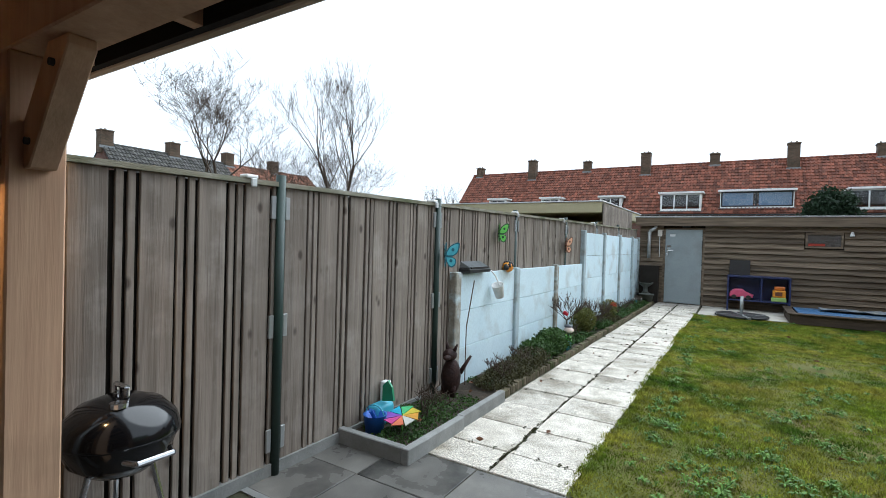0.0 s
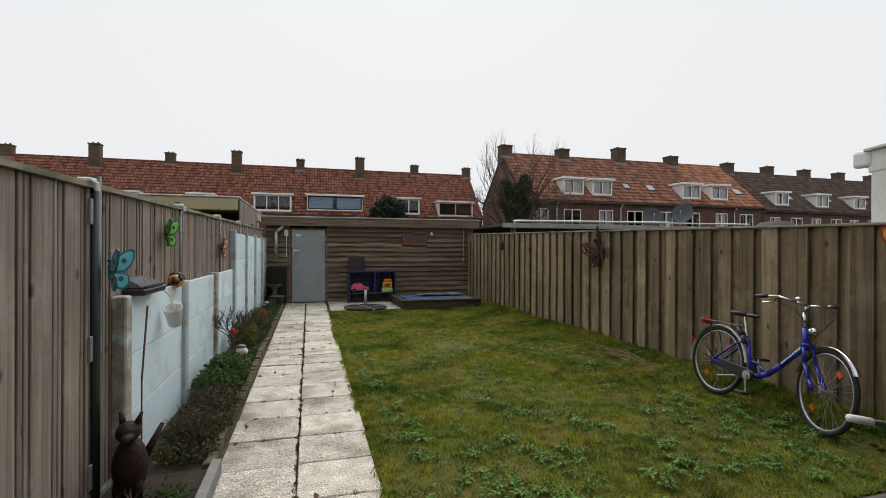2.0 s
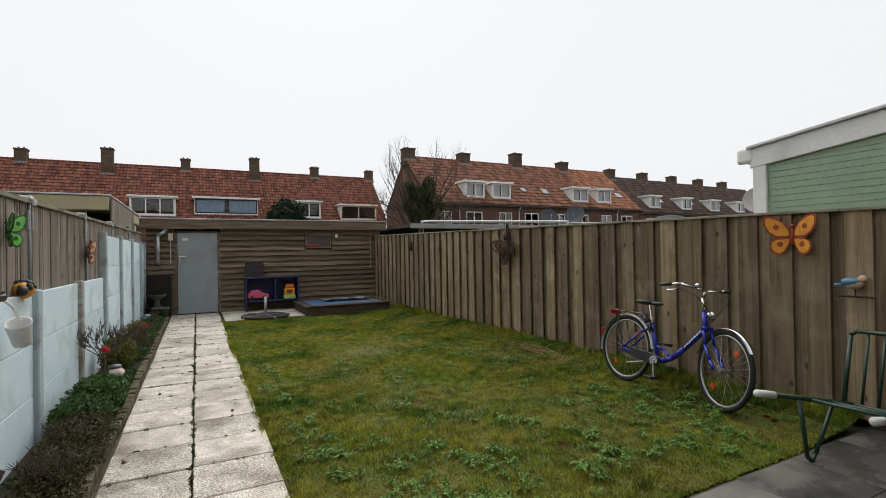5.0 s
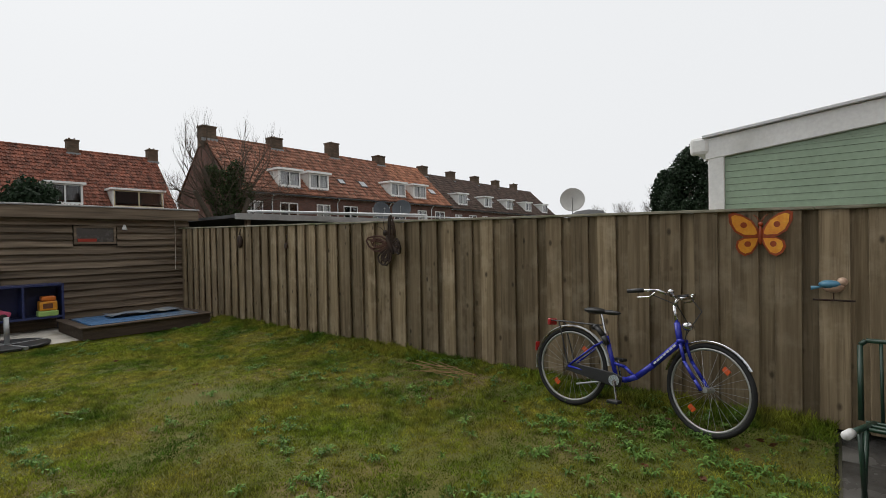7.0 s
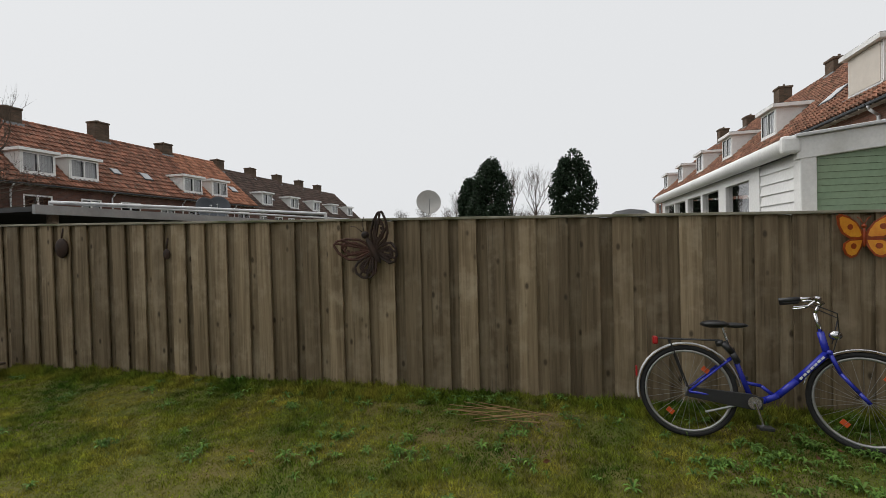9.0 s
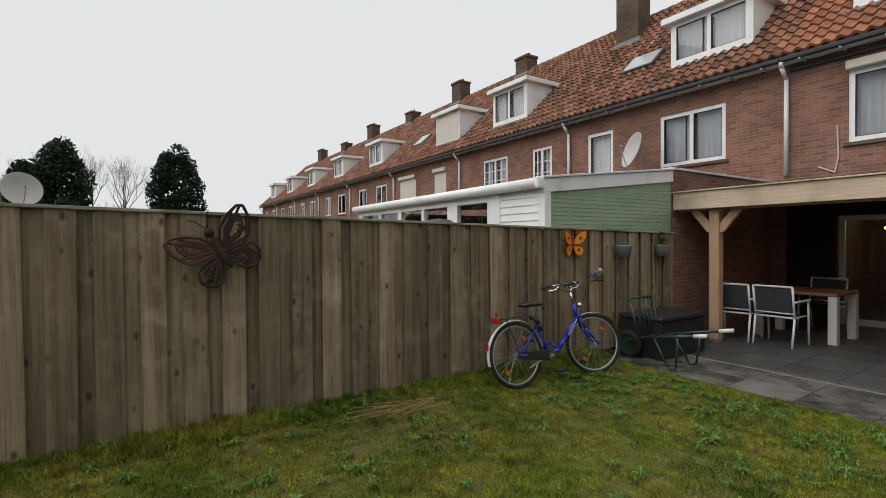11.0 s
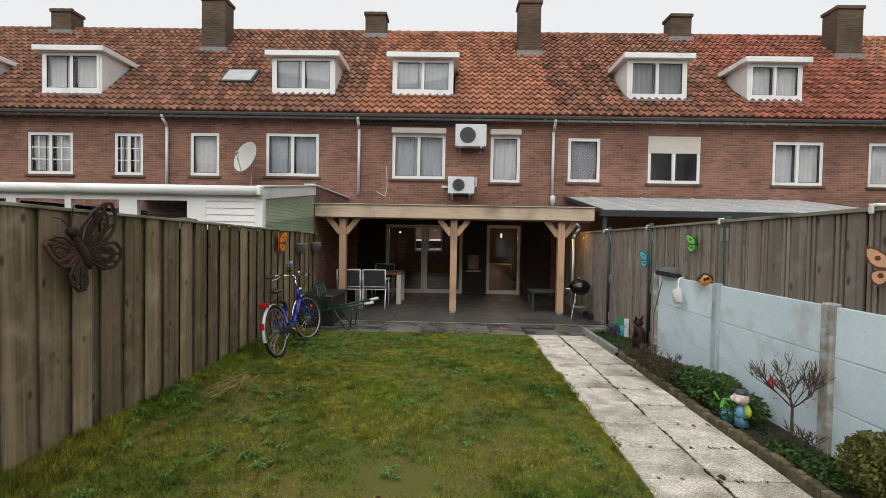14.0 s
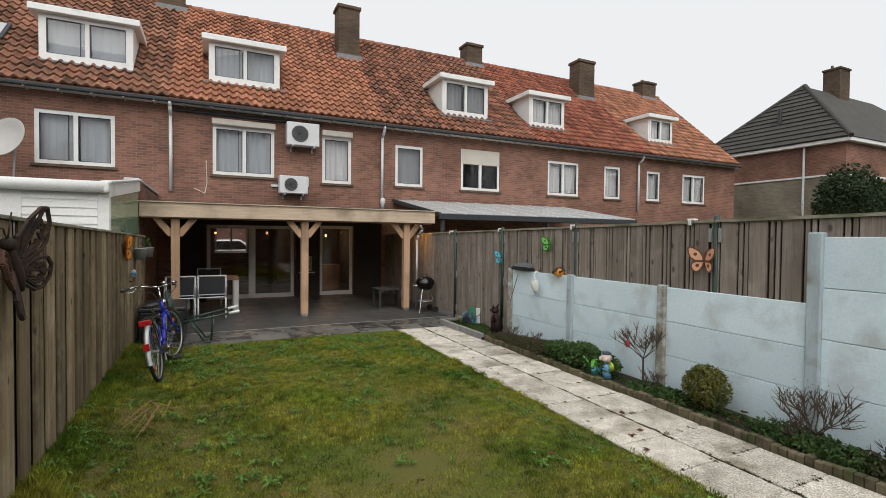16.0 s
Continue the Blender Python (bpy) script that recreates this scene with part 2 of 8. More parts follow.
M_STEEL_DOOR = mat("grey_door_paint", (0.30, 0.335, 0.345), (0.26, 0.295, 0.31), 2.5, 0.5, None, 0.08, 30, stain=(0.22, 0.24, 0.24), stain_scale=1.6)
M_BITUMEN = mat("dark_roofing_felt", (0.10, 0.10, 0.10), (0.06, 0.06, 0.06), 3, 0.8, None, 0.4)
M_PINE = mat("honey_douglas_timber", (0.58, 0.38, 0.245), (0.46, 0.29, 0.185), 0.8, 0.6, None, 0.15, 4, GRAIN, vary=0.08, stain=(0.33, 0.22, 0.14), stain_scale=1.5)
M_FASCIA = mat("pale_weathered_timber", (0.60, 0.48, 0.36), (0.46, 0.36, 0.26), 1.6, 0.65, None, 0.3, 8, (1.2, 22, 22), stain=(0.30, 0.24, 0.17), stain_scale=1.5)
M_BRICK = brick_mat("brown_red_brick", (0.275, 0.132, 0.092), (0.16, 0.085, 0.063), (0.24, 0.18, 0.145))
M_BRICK_FAR = brick_mat("dark_red_brick", (0.15, 0.075, 0.055), (0.10, 0.055, 0.045), (0.14, 0.11, 0.10))
M_BRICK_YELLOW = brick_mat("yellow_grey_brick", (0.26, 0.22, 0.16), (0.20, 0.17, 0.13), (0.24, 0.22, 0.19))
M_CHIMNEY = brick_mat("sooty_chimney_brick", (0.135, 0.088, 0.062), (0.075, 0.058, 0.042), (0.12, 0.10, 0.075))
M_WHITE = mat("white_window_paint", (0.82, 0.82, 0.80), (0.75, 0.75, 0.73), 3, 0.4, None, 0.04, 40, stain=(0.58, 0.58, 0.54), stain_scale=1.7, stain_at=0.62)
M_CREAM = mat("cream_paint", (0.68, 0.60, 0.40), (0.60, 0.53, 0.36), 3, 0.6)
M_SHUTTER = mat("beige_shutter", (0.62, 0.57, 0.50), (0.56, 0.51, 0.45), 3, 0.5)
M_GREEN_PANEL = mat("sage_green_cladding", (0.27, 0.37, 0.25), (0.24, 0.33, 0.22), 3, 0.10, None, 0.02, 30, stain=(0.22, 0.31, 0.20), stain_scale=1.2)
M_ZINC = mat("zinc", (0.42, 0.43, 0.43), (0.33, 0.34, 0.34), 5, 0.4, None, 0.05, metal=0.6)
M_LEAD = mat("lead_flashing", (0.26, 0.27, 0.28), (0.19, 0.2, 0.2), 6, 0.6, None, 0.2)
M_GUTTER = mat("dark_gutter", (0.05, 0.055, 0.06), None, 6, 0.5, None, 0.05)
M_GLASS = glass_mat("window_glass")
# dark colour standing in for the dimness of unlit interiors
M_DARK = mat("dark_shade_fill", (0.05, 0.045, 0.042), None, 3, 0.9)
M_CURTAIN = mat("pale_curtain", (0.50, 0.50, 0.50), (0.36, 0.37, 0.38), 1.2, 0.9, None, 0.3, 12, (30, 30, 0.6))
M_NET = mat("grey_net_curtain", (0.30, 0.32, 0.34), (0.25, 0.27, 0.29), 1.2, 0.9, None, 0.2, 12, (20, 20, 0.6))
M_DRAPE = mat("grey_drape", (0.22, 0.23, 0.24), (0.15, 0.155, 0.165), 1.2, 0.9, None, 0.3, 12, (30, 30, 0.6))
M_BLACK = mat("black_plastic", (0.016, 0.016, 0.017), (0.022, 0.022, 0.023), 9, 0.4, None, 0.05)
M_ENAMEL = mat("black_enamel", (0.006, 0.006, 0.007), None, 4, 0.12, None, 0.0)
M_CHROME = mat("chrome", (0.65, 0.65, 0.66), (0.55, 0.55, 0.56), 8, 0.2, None, 0.0, metal=1.0)
M_ALU = mat("white_grey_aluminium", (0.66, 0.67, 0.67), (0.58, 0.59, 0.6), 5, 0.4, None, 0.03)


def roof_mat(name, c1, c2, moss):
    return mat(name, c1, c2, 2.2, 0.75, None, 0.3, 40, island=0.42, stain=moss, stain_scale=4.0, stain_at=0.56, grit=0.3)


M_ROOF = {
    "orange": roof_mat("clean_orange_tiles", (0.36, 0.165, 0.10), (0.26, 0.115, 0.068), (0.18, 0.10, 0.065)),
    "rust": roof_mat("rust_red_tiles", (0.29, 0.125, 0.078), (0.14, 0.070, 0.048), (0.085, 0.065, 0.045)),
    "brown": roof_mat("mossy_brown_tiles", (0.29, 0.135, 0.085), (0.15, 0.080, 0.055), (0.10, 0.072, 0.045)),
    "rear": roof_mat("old_red_tiles", (0.225, 0.078, 0.047), (0.115, 0.048, 0.034), (0.09, 0.05, 0.036)),
    "red": roof_mat("red_tiles", (0.30, 0.105, 0.063), (0.19, 0.072, 0.048), (0.13, 0.055, 0.04)),
    "dark": roof_mat("dark_brown_tiles", (0.10, 0.065, 0.052), (0.07, 0.05, 0.042), (0.06, 0.055, 0.04)),
    "grey": roof_mat("grey_tiles", (0.085, 0.08, 0.075), (0.06, 0.058, 0.055), (0.07, 0.07, 0.05)),
}
M_TILE_PART = mat("clean_orange_tile_piece", (0.36, 0.165, 0.10), (0.26, 0.115, 0.068), 2.2, 0.75, None, 0.3, 40, vary=0.3, grit=0.3)


# ---- building helpers ----
def block(bm, x0, x1, y0, y1, z0, z1, m=None):
    vs = [bm.verts.new((x, y, z)) for x, y, z in ((x0, y0, z0), (x1, y0, z0), (x1, y1, z0), (x0, y1, z0), (x0, y0, z1), (x1, y0, z1), (x1, y1, z1), (x0, y1, z1))]
    for f in ((3, 2, 1, 0), (4, 5, 6, 7), (0, 1, 5, 4), (1, 2, 6, 5), (2, 3, 7, 6), (3, 0, 4, 7)):
        bm.faces.new([vs[i] for i in f])
    if m is not None:
        for v in vs:
            v.co = m @ v.co
    return vs


def bevelled(bm, width=0.005, segments=1):
    bmesh.ops.bevel(bm, geom=bm.edges[:], offset=width, segments=segments, affect="EDGES", profile=0.5)
    return bm


def rod(bm, p0, p1, r0, r1=None, seg=8, caps=True):
    p0, p1 = Vector(p0), Vector(p1)
    r1 = r0 if r1 is None else r1
    q = (p1 - p0).to_track_quat("Z", "Y")
    a, b = [], []
    for i in range(seg):
        w = 2 * math.pi * i / seg
        d = q @ Vector((math.cos(w), math.sin(w), 0))
        a.append(bm.verts.new(p0 + d * r0))
        b.append(bm.verts.new(p1 + d * r1))
    for i in range(seg):
        j = (i + 1) % seg
        bm.faces.new((a[i], a[j], b[j], b[i]))
    if caps:
        bm.faces.new(a[::-1])
        bm.faces.new(b)


def pipe(bm, pts, r, seg=8):
    for p, q in zip(pts, pts[1:]):
        rod(bm, p, q, r, r, seg)


def lathe(bm, profile, centre=(0, 0, 0), seg=24):
    rings = []
    for r, z in profile:
        rings.append([bm.verts.new((centre[0] + r * math.cos(2 * math.pi * i / seg), centre[1] + r * math.sin(2 * math.pi * i / seg), centre[2] + z)) for i in range(seg)])
    for a, b in zip(rings, rings[1:]):
        for i in range(seg):
            j = (i + 1) % seg
            bm.faces.new((a[i], a[j], b[j], b[i]))
    bm.faces.new(rings[0][::-1])
    bm.faces.new(rings[-1])


def hoop(bm, m, radius, r, seg=40, side=8):
    rings = []
    for i in range(seg):
        w = 2 * math.pi * i / seg
        c = Vector((radius * math.cos(w), radius * math.sin(w), 0))
        rings.append([bm.verts.new(m @ (c + c.normalized() * (r * math.cos(2 * math.pi * k / side)) + Vector((0, 0, r * math.sin(2 * math.pi * k / side))))) for k in range(side)])
    for i in range(seg):
        a, b = rings[i], rings[(i + 1) % seg]
        for k in range(side):
            j = (k + 1) % side
            bm.faces.new((a[k], b[k], b[j], a[j]))


def ball(bm, centre, r, scale=(1, 1, 1), u=12, v=8):
    out = bmesh.ops.create_uvsphere(bm, u_segments=u, v_segments=v, radius=r)
    for q in out["verts"]:
        q.co = Vector(centre) + Vector((q.co.x * scale[0], q.co.y * scale[1], q.co.z * scale[2]))


def prism(bm, outline, m, thick):
    """A flat outline in m's x and y, thickened along its z."""
    a = [bm.verts.new(m @ Vector((x, y, -thick / 2))) for x, y in outline]
    b = [bm.verts.new(m @ Vector((x, y, thick / 2))) for x, y in outline]
    bm.faces.new(a[::-1])
    bm.faces.new(b)
    for i in range(len(outline)):
        j = (i + 1) % len(outline)
        bm.faces.new((a[i], a[j], b[j], b[i]))


def mesh_of(name, bm, material, smooth=False):
    bmesh.ops.recalc_face_normals(bm, faces=bm.faces[:])
    me = bpy.data.meshes.new(name)
    bm.to_mesh(me)
    bm.free()
    me.materials.append(material)
    if smooth:
        me.shade_smooth()
    return me


def part(name, bm, material, parent=None, label="", smooth=False):
    """Links a bmesh, given in its thing's own coordinates, as one mesh object under its parent."""
    ob = new(name, mesh_of(name, bm, material, smooth))
    ob.parent = parent
    return tagged(ob, label)


def thing(name, m, label, category, group="", kind=""):
    ob = new(name)
    ob.matrix_basis = m if isinstance(m, Matrix) else Matrix.Translation(m)
    return tagged(ob, label, category, group, kind)


def solid(name, bm, material, label, category, kind="", smooth=False):
    return tagged(part(name, bm, material, None, "", smooth), label, category, "", kind)


def pieces(name, me, parent, places):
    for m in places:
        ob = new(name, me)
        ob.parent = parent
        ob.matrix_basis = m if isinstance(m, Matrix) else Matrix.Translation(m)


def holed_wall(bm, x0, x1, y0, y1, z0, z1, holes):
    xs = sorted({x0, x1, *[h[0] for h in holes], *[h[1] for h in holes]})
    zs = sorted({z0, z1, *[h[2] for h in holes], *[h[3] for h in holes]})
    for a, b in zip(xs, xs[1:]):
        run = None
        for c, d in zip(zs, zs[1:]):
            inside = any(h[0] <= (a + b) / 2 <= h[1] and h[2] <= (c + d) / 2 <= h[3] for h in holes)
            if inside:
                if run is not None:
                    block(bm, a, b, y0, y1, run, c)
                run = None
            elif run is None:
                run = c
        if run is not None:
            block(bm, a, b, y0, y1, run, zs[-1])
    bmesh.ops.remove_doubles(bm, verts=bm.verts[:], dist=0.0001)


RNG = random.Random(7)

# ---- ground, lawn, beds, paving ----
bm = bmesh.new()
block(bm, -400, 400, -400, 400, -0.5, -0.06)
solid("ground", bm, M_GROUND, "dull green brown ground of the neighbourhood", "ground", "structure")

LAWN_X0, LAWN_X1, LAWN_Y0, LAWN_Y1 = -0.70, 3.36, 2.76, 12.2


def lawn_height(x, y):
    edge = min(1.0, max(0.0, (x - 2.3) / 1.0))
    return 0.008 * noise.noise((x * 1.7, y * 1.7, 3.1)) + 0.09 * edge * edge


bm = bmesh.new()
NX, NY = 28, 62
grid = [[bm.verts.new((LAWN_X0 + (LAWN_X1 - LAWN_X0) * i / NX, LAWN_Y0 + (LAWN_Y1 - LAWN_Y0) * j / NY, 0)) for i in range(NX + 1)] for j in range(NY + 1)]
for row in grid:
    for v in row:
        v.co.z = lawn_height(v.co.x, v.co.y) - 0.005
for j in range(NY):
    for i in range(NX):
        bm.faces.new((grid[j][i], grid[j][i + 1], grid[j + 1][i + 1], grid[j + 1][i]))
solid("lawn_ground", bm, M_LAWN, "earth under the garden lawn", "lawn", "structure", True)

bm = bmesh.new()
block(bm, -2.30, -1.83, 4.05, 14.1, -0.05, 0.03)
block(bm, -2.32, -1.72, 2.56, 4.05, -0.05, 0.045)
solid("planting_bed_soil", bm, M_SOIL, "damp dark soil of the planting bed", "soil", "structure")

bm = bmesh.new()
block(bm, -2.7, 3.9, -2.62, 2.74, -0.08, -0.008)
block(bm, -1.84, -0.68, 2.70, 14.13, -0.08, -0.012)
solid("paving_bed", bm, M_JOINT, "sandy mossy joints under the paving", "paving", "structure")

bm = bmesh.new()
block(bm, -0.66, 3.34, 12.2, 14.12, -0.06, 0.012)
solid("concrete_slab", bm, M_SLAB, "pale concrete slab in front of the shed", "paving", "structure")

path = thing("garden_path", (0, 0, 0), "two rows of pale exposed-aggregate paving slabs", "path", kind="structure")
terrace = thing("terrace", (0, 0, 0), "wet dark grey square terrace tiles", "terrace", kind="structure")
bm = bmesh.new()
block(bm, -2.40, 3.40, 1.70, 1.745, -0.02, 0.003)
part("drain_strip", bm, M_ZINC, terrace, "pale metal drain strip")


# ---- fences ----
def board_mesh(w, h, d, cut=0.0):
    b = bmesh.new()
    vs = block(b, -w / 2, w / 2, -d / 2, d / 2, 0, h)
    for v in vs[4:]:
        v.co.z += cut * v.co.x
    return bevelled(b, 0.003)


left_fence = thing("fence_left", (-2.33, 0, 0), "tall weathered grey brown board fence with green steel posts", "fence", kind="structure")


def left_top(y):
    return 1.80 + 0.0145 * (y - 0.8)


wide = [mesh_of("board", board_mesh(w, 1.0, 0.022), M_FENCE_L) for w in (0.155, 0.165, 0.175)]
slim = mesh_of("slat", board_mesh(0.034, 1.0, 0.02), M_FENCE_L)
turn_y = Matrix.Rotation(radians(90), 4, "Z")
y = -2.5
while y < 14.0:
    h = left_top(y) - 0.10
    w = RNG.choice(wide)
    pieces("board", w, left_fence, [Matrix.Translation((0.0, y, 0.06)) @ turn_y @ Matrix.Rotation(radians(RNG.uniform(-0.3, 0.3)), 4, "Y") @ Matrix.Diagonal((1, 1, h, 1))])
    y += 0.084
    for k in range(2):
        y += 0.033 if k == 0 else 0.052
        pieces("slat", slim, left_fence, [Matrix.Translation((RNG.uniform(-0.004, 0.004), y, 0.06)) @ turn_y @ Matrix.Diagonal((1, 1, h, 1))])
    y += 0.117
# added sheet, its dark colour gives the gaps their shade
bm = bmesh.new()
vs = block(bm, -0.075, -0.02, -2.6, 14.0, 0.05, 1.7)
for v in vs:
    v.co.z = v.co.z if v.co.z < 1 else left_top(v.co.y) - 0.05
part("backing", bm, M_BACK, left_fence, "added dark sheet standing in for shade between the boards")
bm = bmesh.new()
for y0, y1 in ((-2.6, 1.93), (1.95, 3.72), (3.74, 5.6), (5.62, 7.64), (7.66, 9.6), (9.62, 14.0)):
    vs = block(bm, -0.06, 0.035, y0, y1, 0, 0.028)
    for v in vs:
        v.co.z += left_top(v.co.y) - 0.04
part("cap_board", bm, M_CAP, left_fence, "grey green lichen-covered cap board")
bm = bmesh.new()
block(bm, -0.04, 0.03, -2.6, 4.0, 0.0, 0.075)
part("base_kerb", bm, M_KERB, left_fence, "low grey concrete kerb")
for y in (1.94, 3.74, 5.6, 7.66, 9.6, 11.6):
    bm = bmesh.new()
    px = 0.022 if y < 4 else -0.002
    rod(bm, (px, y, 0), (px, y, left_top(y) + 0.03), 0.03, seg=12)
    post = part("post", bm, M_TRIM_GREEN, left_fence, "dark green round steel post", True)
    for z in (0.22, 0.92, left_top(y) - 0.17):
        for s in (-1, 1):
            bm = bmesh.new()
            block(bm, 0.014, 0.03, y + s * 0.052 - 0.017, y + s * 0.052 + 0.017, z - 0.07, z + 0.07)
            part("clip", bevelled(bm, 0.003), M_ZINC, post, "pale metal fixing clip")

for y in (1.72, 3.66, 5.55, 7.40, 9.3):
    cap = thing("fence_light", (-2.315, y, left_top(y) - 0.012), "small white solar light clipped on the fence top", "lamp", "white fence lights")
    bm = bmesh.new()
    block(bm, -0.035, 0.035, -0.04, 0.04, 0.0, 0.022)
    part("cover", bevelled(bm, 0.006), M_WHITE, cap)
    bm = bmesh.new()
    block(bm, 0.036, 0.055, -0.018, 0.018, -0.05, 0.0)
    part("lens", bevelled(bm, 0.005), M_ALU, cap)

right_fence = thing("fence_right", (3.40, 0, 0), "tall overlapping brown board fence with moss at its foot", "fence", kind="structure")


def right_top(y):
    return 1.70 + 0.0205 * (y - 3.2)


rb = [mesh_of("board", board_mesh(w, 1.0, 0.02, c), M_FENCE_R) for w, c in ((0.168, 0.0), (0.178, 0.05), (0.188, -0.05))]
y, k = 0.95, 0
while y < 14.05:
    h = right_top(y) - 0.075
    out = -0.048 if k % 2 else -0.008
    lean = RNG.uniform(-0.35, 0.35)
    pieces("board", RNG.choice(rb), right_fence, [Matrix.Translation((out, y, 0.055 + RNG.uniform(-0.01, 0.01))) @ turn_y @ Matrix.Rotation(radians(lean), 4, "Y") @ Matrix.Rotation(radians(RNG.uniform(-1.5, 1.5)), 4, "Z") @ Matrix.Diagonal((1, 1, h, 1))])
    y += 0.142 if k % 2 else 0.136
    k += 1
# same here: dark sheet puts shade into the overlaps
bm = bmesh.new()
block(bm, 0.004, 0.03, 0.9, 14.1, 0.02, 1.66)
part("backing", bm, M_BACK, right_fence, "added dark sheet for the shade of the board gaps")
y = 0.9
while y < 14:
    y1 = min(14.1, y + RNG.uniform(1.7, 2.1))
    bm = bmesh.new()
    vs = block(bm, -0.078, 0.05, y + 0.004, y1, 0, 0.024)
    for v in vs:
        v.co.z += right_top(v.co.y) - 0.024
    part("cap_board", bevelled(bm, 0.003), M_CAP, right_fence, "mossy green-edged cap board")
    y = y1

# ---- pale blue concrete wall ----
blue = thing("concrete_wall", (-2.27, 0, 0), "pale blue painted precast concrete garden wall, stepped", "wall", kind="structure")
stops = (4.06, 5.56, 7.08, 8.58, 10.08, 11.58, 13.08, 14.0)
for i, (y0, y1) in enumerate(zip(stops, stops[1:])):
    top = 1.155 if y1 < 8.7 else 1.72
    n = 3 if y1 < 8.7 else 4
    z = 0.02
    for k in range(n):
        hh = (top - 0.02) / n
        bm = bmesh.new()
        block(bm, -0.045, -0.008, y0 + 0.05, y1 - 0.05, z + 0.002, z + hh - 0.003)
        part("panel", bevelled(bm, 0.004), M_BLUE, blue)
        z += hh
for y in stops:
    top = 1.175 if y < 8.5 else 1.755
    bm = bmesh.new()
    block(bm, -0.055, 0.03, y - 0.055, y + 0.055, 0, top)
    worn = y in (4.06, 7.08)
    part("post", bevelled(bm, 0.01), M_PEEL if worn else M_BLUE_POST, blue, "peeling crumbling concrete post" if worn else "pale blue concrete post")

# ---- kerbs ----
kerb = thing("bed_edging", (0, 0, 0), "grey concrete kerb and mossy brown edging along the bed", "edging", kind="structure")
for a, b, c, d in ((-1.75, -1.69, 2.50, 3.25), (-1.765, -1.705, 3.255, 4.05), (-2.32, -1.752, 2.50, 2.56)):
    bm = bmesh.new()
    block(bm, a, b, c, d, -0.05, 0.105)
    part("kerb_stone", bevelled(bm, 0.006), M_KERB, kerb)
me = mesh_of("edging_brick", bevelled((lambda b: (block(b, -0.032, 0.032, -0.029, 0.029, -0.05, 0.07), b)[1])(bmesh.new()), 0.006), M_EDGE)
pieces("edging_brick", me, kerb, [pose(-1.79 - 0.012 * math.sin(i * 0.13), 4.09 + 0.0615 * i, RNG.uniform(-0.014, 0.01), RNG.uniform(-2, 2), RNG.uniform(-3, 3), RNG.uniform(-3, 3)) for i in range(154)])

# ---- the shed at the end of the garden ----
shed = thing("garden_shed", (0, 14.15, 0), "dark brown timber shed with waney horizontal boards and a flat roof", "shed", kind="structure")
SX0, SX1, STOP = -2.25, 3.55, 2.33
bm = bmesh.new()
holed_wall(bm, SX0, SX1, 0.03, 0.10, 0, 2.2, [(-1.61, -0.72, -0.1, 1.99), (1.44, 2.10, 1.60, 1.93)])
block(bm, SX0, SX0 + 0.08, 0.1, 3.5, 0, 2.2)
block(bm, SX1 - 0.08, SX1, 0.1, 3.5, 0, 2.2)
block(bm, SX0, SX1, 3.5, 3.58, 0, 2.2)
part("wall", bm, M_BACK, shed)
bm = bmesh.new()
block(bm, SX0 - 0.1, SX1 + 0.15, -0.16, 3.7, 2.24, STOP)
part("roof", bm, M_BITUMEN, shed)
bm = bmesh.new()
block(bm, SX0 - 0.1, SX1 + 0.15, -0.19, -0.162, 2.08, 2.30)
part("fascia", bevelled(bm, 0.004), M_SHED, shed, "weathered dark fascia board")
bm = bmesh.new()
block(bm, SX0 - 0.12, SX1 + 0.17, -0.21, -0.10, 2.302, 2.335)
part("roof_edge", bevelled(bm, 0.005), M_ZINC, shed, "pale metal roof edge")
z, k = 0.03, 0
while z < 2.1:
    spans = [(SX0, SX1)]
    if z < 1.97:
        spans = [(SX0, -1.66), (-0.67, SX1)]
    if 1.45 < z < 1.93:
        spans = [(SX0, -1.66), (-0.67, 1.40), (2.14, SX1)]
    for a, b in spans:
        bm = bmesh.new()
        n = max(2, int((b - a) / 0.22))
        front = [[], [], [], []]
        for i in range(n + 1):
            x = a + (b - a) * i / n
            wav = 0.022 * noise.noise((x * 1.9, k * 3.3, 0.5)) + 0.012 * noise.noise((x * 6.1, k * 5.1, 1.5))
            front[0].append(bm.verts.new((x, -0.058, z - 0.014 + wav)))
            front[1].append(bm.verts.new((x, 0.004, z + 0.145)))
            front[2].append(bm.verts.new((x, 0.028, z + 0.145)))
            front[3].append(bm.verts.new((x, -0.030, z - 0.010 + wav)))
        for i in range(n):
            for p in range(4):
                q = (p + 1) % 4
                bm.faces.new((front[p][i], front[p][i + 1], front[q][i + 1], front[q][i]))
        bm.faces.new([front[p][0] for p in range(4)])
        bm.faces.new([front[p][n] for p in range(4)])
        part("board", bm, M_SHED, shed)
    z += 0.138
    k += 1
bm = bmesh.new()
block(bm, -1.66, -1.61, -0.03, 0.05, 0, 2.04)
block(bm, -0.72, -0.67, -0.03, 0.05, 0, 2.04)
block(bm, -1.66, -0.67, -0.03, 0.05, 1.99, 2.04)
part("door_frame", bm, M_SHED, shed)
shed_door = thing("door_1", (-1.165, 14.11, 0), "flat grey painted steel shed door, closed", "door", kind="structure")
bm = bmesh.new()
block(bm, -0.435, 0.435, -0.03, 0.01, 0.03, 1.985)
part("door_leaf", bevelled(bm, 0.004), M_STEEL_DOOR, shed_door)
bm = bmesh.new()
block(bm, -0.40, -0.36, -0.042, -0.03, 1.28, 1.48)
